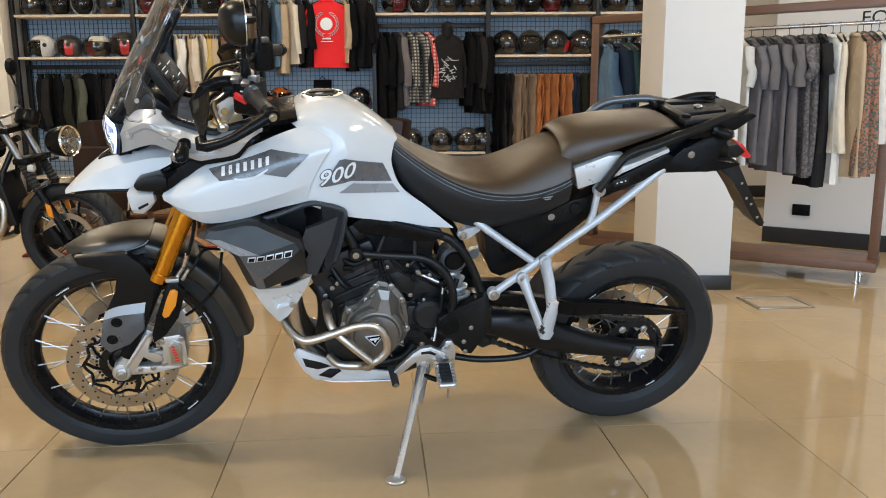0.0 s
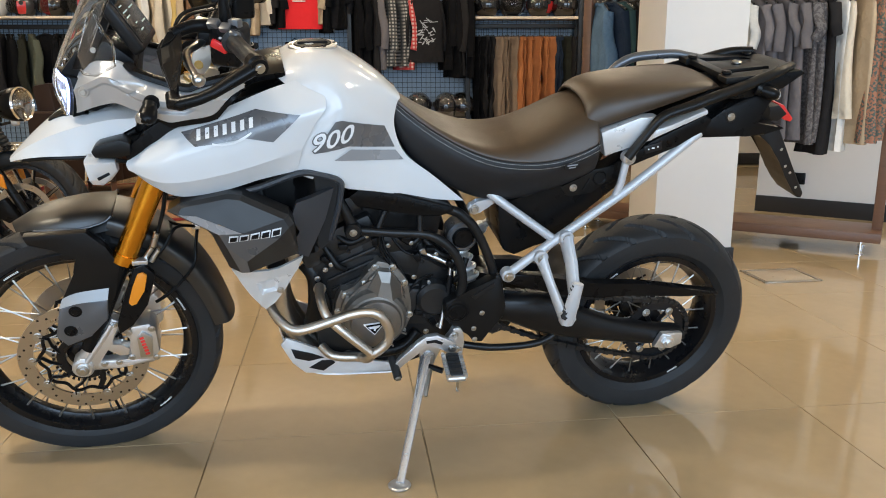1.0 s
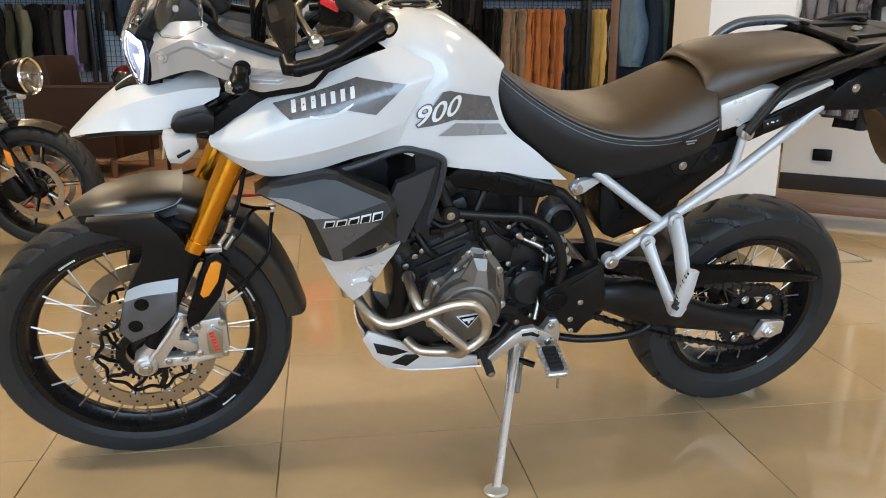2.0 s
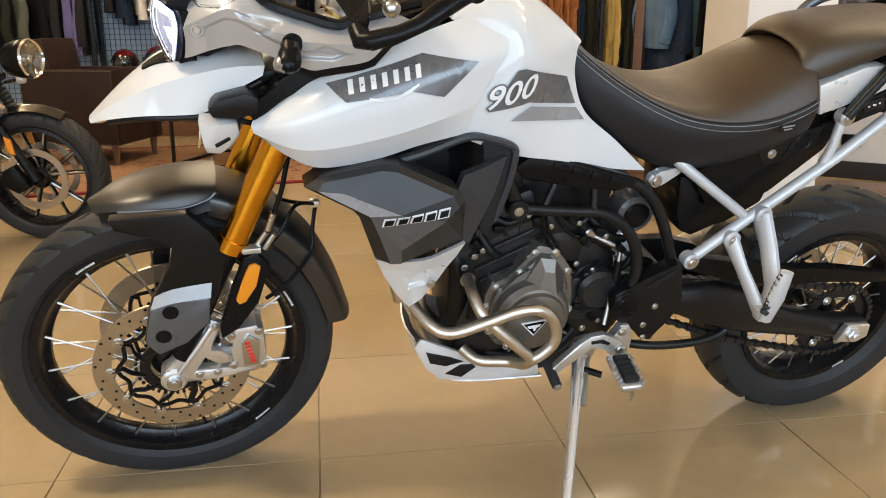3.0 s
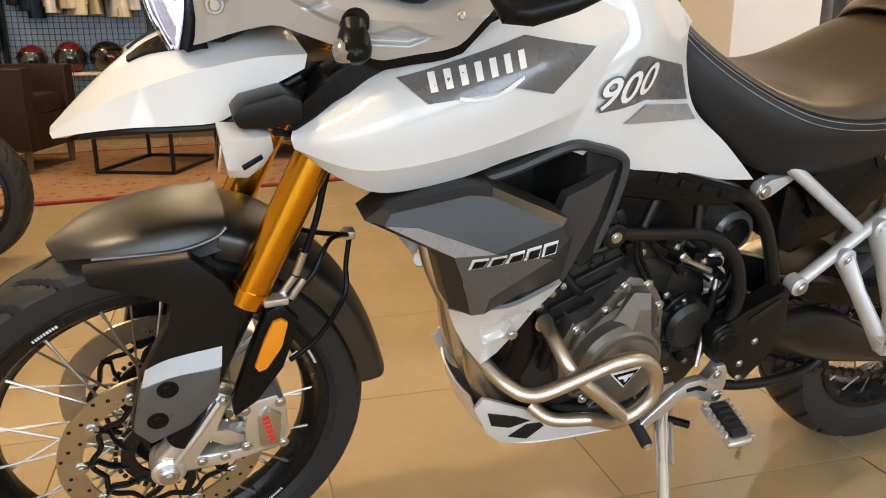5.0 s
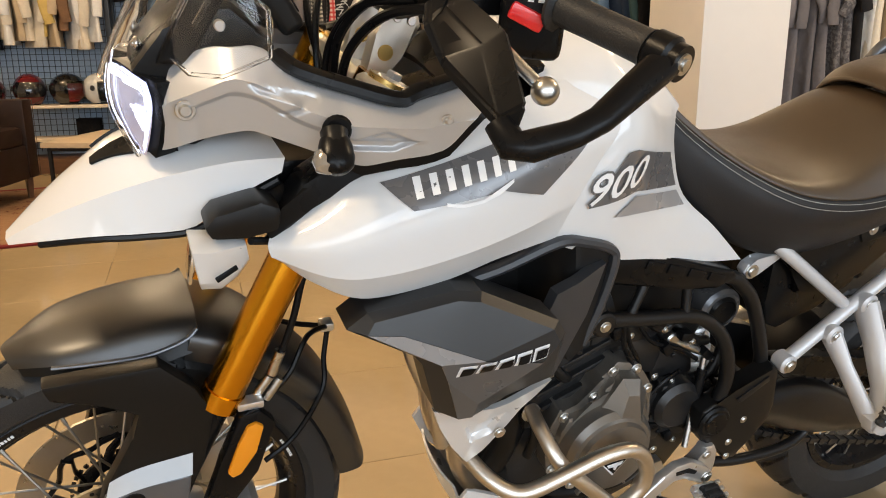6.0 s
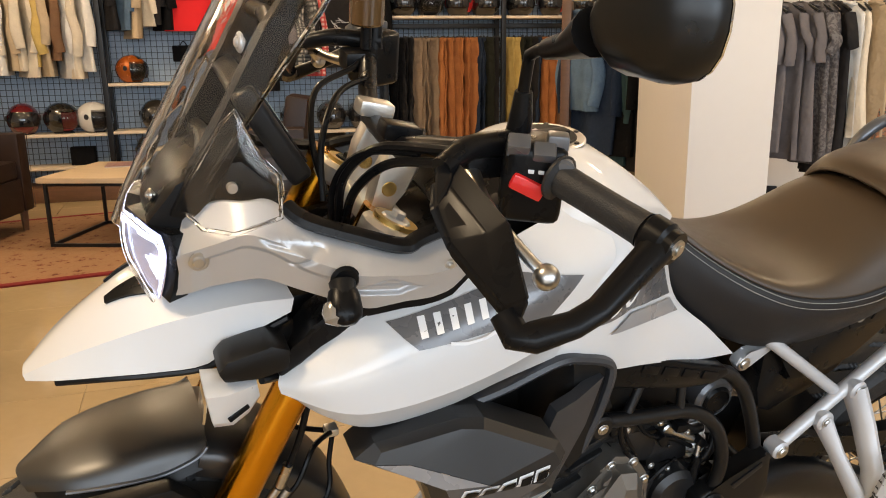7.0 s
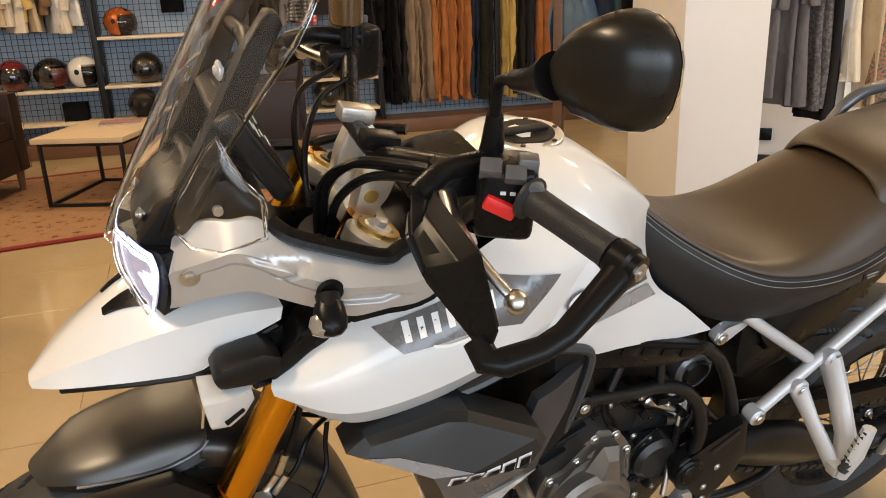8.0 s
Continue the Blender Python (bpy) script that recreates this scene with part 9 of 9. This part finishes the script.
MH = Matrix.Translation((0.045, -0.04, 0.885)) @ Matrix.Rotation(radians(-98), 4, "Z") @ Matrix.Rotation(radians(4), 4, "X") @ Matrix.Scale(0.86, 4)
lathe(q, [(1e-5, -0.13), (0.05, -0.12), (0.085, -0.08), (0.1, -0.02), (0.102, 0.03), (0.096, 0.04), (0.09, 0.03), (1e-5, 0.0)], 32, False, MH)
hl = part("headlight", q, DARK_PLASTIC, r2, "round headlamp in a black shell")
q = bmesh.new()
lathe(q, [(0.09, 0.034), (0.07, 0.044), (0.04, 0.05), (1e-5, 0.052)], 32, False, MH)
part("lens", sheet(q, 0.003), CLEAR, hl, "clear round lens")
q = bmesh.new()
lathe(q, [(0.088, 0.037), (0.06, 0.022), (0.03, 0.014), (1e-5, 0.012)], 32, False, MH)
part("reflector_bowl", q, mat("bright_reflector", (0.42, 0.42, 0.41), 0.16, 0.95, vary=0.2, scale=30), hl)
q = bmesh.new()
lathe(q, [(0.088, 0.034), (0.097, 0.045), (0.103, 0.036), (0.098, 0.02)], 36, False, MH)
part("lamp_ring", q, CHROME, hl, "chrome rim")
q = bmesh.new()
lathe(q, [(1e-5, 0.040), (0.020, 0.038), (0.026, 0.028), (0.026, 0.012), (1e-5, 0.010)], 20, False, MH)
box(q, (0.15, 0.006, 0.010), MH @ Vector((0, 0.03, 0)), 0.002, MH.to_quaternion().to_matrix().to_4x4())
part("bulb_shield", q, CHROME, hl, "bright bulb shield across the reflector")
q = bmesh.new()
lathe(q, [(1e-5, 0.05), (0.06, 0.045), (0.065, 0.02), (0.06, -0.02), (1e-5, -0.03)], 24, False, Matrix.Translation((-0.18, 0, 1.0)) @ Matrix.Rotation(radians(60), 4, "X"))
part("instrument", q, DARK_PLASTIC, r2, "round instrument in a black case")
fen = [[((RW + 0.028) * math.cos(a), y, RW + (RW + 0.028 - abs(y) * 0.35) * math.sin(a)) for a in (radians(62 + k * 12) for k in range(9))] for y in (-0.062, -0.03, 0, 0.03, 0.062)]
part("front_mudguard", sheet(surf(fen, 16, 3), 0.003), GLOSS_BLACK, r2, "short gloss black front mudguard", smooth=60)
q = bmesh.new()
half_loft(q, [(-0.40, [(0, 0.93), (0.07, 0.92), (0.11, 0.87), (0.11, 0.80), (0.06, 0.77)]), (-0.50, [(0, 0.975), (0.09, 0.96), (0.15, 0.88), (0.15, 0.79), (0.08, 0.75)]), (-0.65, [(0, 0.965), (0.09, 0.95), (0.155, 0.87), (0.15, 0.79), (0.08, 0.76)]), (-0.85, [(0, 0.90), (0.07, 0.885), (0.11, 0.83), (0.10, 0.79), (0.05, 0.77)])])
part("fuel_tank", sheet(q, 0.006), GLOSS_BLACK, r2, "gloss black teardrop tank", smooth=70, sub=2)
q = bmesh.new()
half_loft(q, [(-0.84, [(0, 0.86), (0.09, 0.85), (0.12, 0.81), (0.10, 0.78)]), (-1.05, [(0, 0.84), (0.11, 0.83), (0.14, 0.79), (0.11, 0.76)]), (-1.35, [(0, 0.86), (0.11, 0.85), (0.13, 0.81), (0.10, 0.78)]), (-1.55, [(0, 0.86), (0.08, 0.85), (0.10, 0.82), (0.08, 0.79)])])
part("seat", sheet(q, 0.01), SEAT_SHEEN, r2, "flat black bench seat", smooth=70, sub=2)
q = bmesh.new()
slab(q, [(-0.42, 0.42), (-0.40, 0.56), (-0.52, 0.72), (-0.78, 0.72), (-0.98, 0.55), (-1.02, 0.38), (-0.90, 0.27), (-0.52, 0.27)], -0.14, 0.14, 0.02)
en = part("engine", q, ENGINE, r2, "black twin-cylinder engine")
for k in range(7):
    part("cooling_fin", boxes(((0.24, 0.27, 0.008), (-0.60, 0, 0.55 + k * 0.022), 0.002)), ENGINE, en)
for s in (-1, 1):
    q = bmesh.new()
    disk(q, 0.085, s * 0.13, s * 0.175, (-0.72, 0, 0.40), 32, 0.012)
    part("engine_cover", q, ENGINE_COVER, en, "brushed engine side cover")
    part("exhaust_header", bars(([(-0.46, s * 0.07, 0.60), (-0.36, s * 0.09, 0.54), (-0.38, s * 0.11, 0.38), (-0.52, s * 0.13, 0.27), (-0.90, s * 0.16, 0.26), (-1.50, s * 0.19, 0.33)], [0.021, 0.021, 0.021, 0.021, 0.03, 0.042]), seg=14, smooth=5), BRUSHED, r2, "brushed steel exhaust pipe")
    part("rear_shock", bars(([(-1.10, s * 0.13, 0.72), (-1.35, s * 0.13, 0.40)], 0.026), seg=12), DARK_PLASTIC, r2, "black rear shock absorber")
    part("swingarm", bars(([(-0.98, s * 0.11, 0.40), (-1.44, s * 0.11, RW)], 0.022), seg=10), FRAME_BLACK, r2)
part("radiator", boxes(((0.05, 0.20, 0.30), (-0.345, 0, 0.55), 0.008, Matrix.Rotation(radians(-12), 4, "Y"))), BLACK_STEEL, r2, "black radiator between the frame tubes")
part("frame_tube", bars(([(-0.28, 0, 0.86), (-0.33, 0.07, 0.72), (-0.39, 0.09, 0.50), (-0.43, 0.1, 0.30)], 0.016), ([(-0.28, 0, 0.86), (-0.33, -0.07, 0.72), (-0.39, -0.09, 0.50), (-0.43, -0.1, 0.30)], 0.016), ([(-0.25, 0, 0.90), (-0.60, 0, 0.76), (-1.0, 0, 0.74), (-1.5, 0, 0.78)], 0.018), seg=12), FRAME_BLACK, r2, "black tubular frame")
foot2 = B2.inverted() @ Vector((-2.95, 4.40, 0.008))
part("sidestand", bars(([(-0.82, -0.12, 0.28), foot2], 0.011), seg=10), BLACK_STEEL, r2, "black sidestand")
rg = [[(-1.44 + (RW + 0.04) * math.cos(a), y, RW + (RW + 0.04 - abs(y) * 0.3) * math.sin(a)) for a in (radians(60 + k * 14) for k in range(8))] for y in (-0.07, 0, 0.07)]
part("rear_mudguard", sheet(surf(rg, 14, 3), 0.003), GLOSS_BLACK, r2, "gloss black rear mudguard", smooth=60)

# ---------------------------------------------------------------- ceiling lamps
for lx, ly in LAMPS:
    # fixture form is assumed, to go with the added up and down lights
    e = thing("ceiling_lamp", "assumed slim suspended lamp out of view, glowing warm upwards and downwards", "ceiling lamp", Matrix.Translation((lx, ly, 0)), "ceiling lamps")
    part("housing", boxes(((0.94, 0.34, 0.05), (0, 0, 3.415), 0.006)), BLACK_STEEL, e)
    part("cord", bars(([(-0.4, 0, 3.44), (-0.4, 0, 3.8)], 0.003), ([(0.4, 0, 3.44), (0.4, 0, 3.8)], 0.003), seg=6), BLACK_STEEL, e)
    part("diffuser", boxes(((0.90, 0.30, 0.01), (0, 0, 3.386), 0.002)), mat("lamp_diffuser", (0.8, 0.78, 0.74), 0.5, emit=(1.0, 0.83, 0.62, 4.0)), e, "glowing diffuser")
# shop window glass behind the camera
e = thing("shop_window", "wide shop window with dark mullions in the front wall", "window", Matrix(), kind="structure")
for k in range(5):
    part("mullion", boxes(((0.06, 0.08, 2.9), (X0 + 1.6 + k * (X1 - X0 - 3.2) / 4, Y0 - 0.1, 1.85), 0.004)), BLACK_STEEL, e)

# ---------------------------------------------------------------- floor tiles, laid last
TILE, JOINT, TURN_T = 0.60, 0.0024, radians(5)
tm = box(bmesh.new(), (TILE - JOINT, TILE - JOINT, 0.008), (0, 0, -0.004), 0.0012, None, 1)
proto = obj("tile", tm, FLOOR_TILE)
floor_ob = bpy.data.objects["floor"]
proto.parent = floor_ob
near, far = [], []
rot = Matrix.Translation((-0.08, 2.42, 0)) @ Matrix.Rotation(TURN_T, 4, "Z")
for i in range(-16, 16):
    for j in range(-14, 15):
        c = rot @ Vector(((i + 0.5) * TILE, (j + 0.5) * TILE, 0))
        if not (X0 - 0.2 < c.x < X1 + 0.2 and Y0 - 0.2 < c.y < Y1):
            continue
        (near if -3.9 < c.x < 3.6 and 0.6 < c.y < 9.0 else far).append(c)
near = sorted(near, key=lambda c: (c - Vector((0, 4.2, 0))).length)
near, far = near[:290], near[290:] + far
first = True
for c in near:
    ob = proto if first else new("tile", proto.data)
    first = False
    ob.parent = floor_ob
    ob.matrix_basis = Matrix.Translation((c.x, c.y, 0)) @ Matrix.Rotation(TURN_T, 4, "Z")
bm = bmesh.new()
for c in far:
    v = [bm.verts.new(c + Matrix.Rotation(TURN_T, 3, "Z") @ Vector((sx * (TILE - JOINT) / 2, sy * (TILE - JOINT) / 2, 0))) for sx, sy in ((-1, -1), (1, -1), (1, 1), (-1, 1))]
    bm.faces.new(v)
ft = obj("far_tiles", bm, FLOOR_TILE)
ft.parent = floor_ob
tagged(ft, "tan polished floor tiles", kind="stuff")
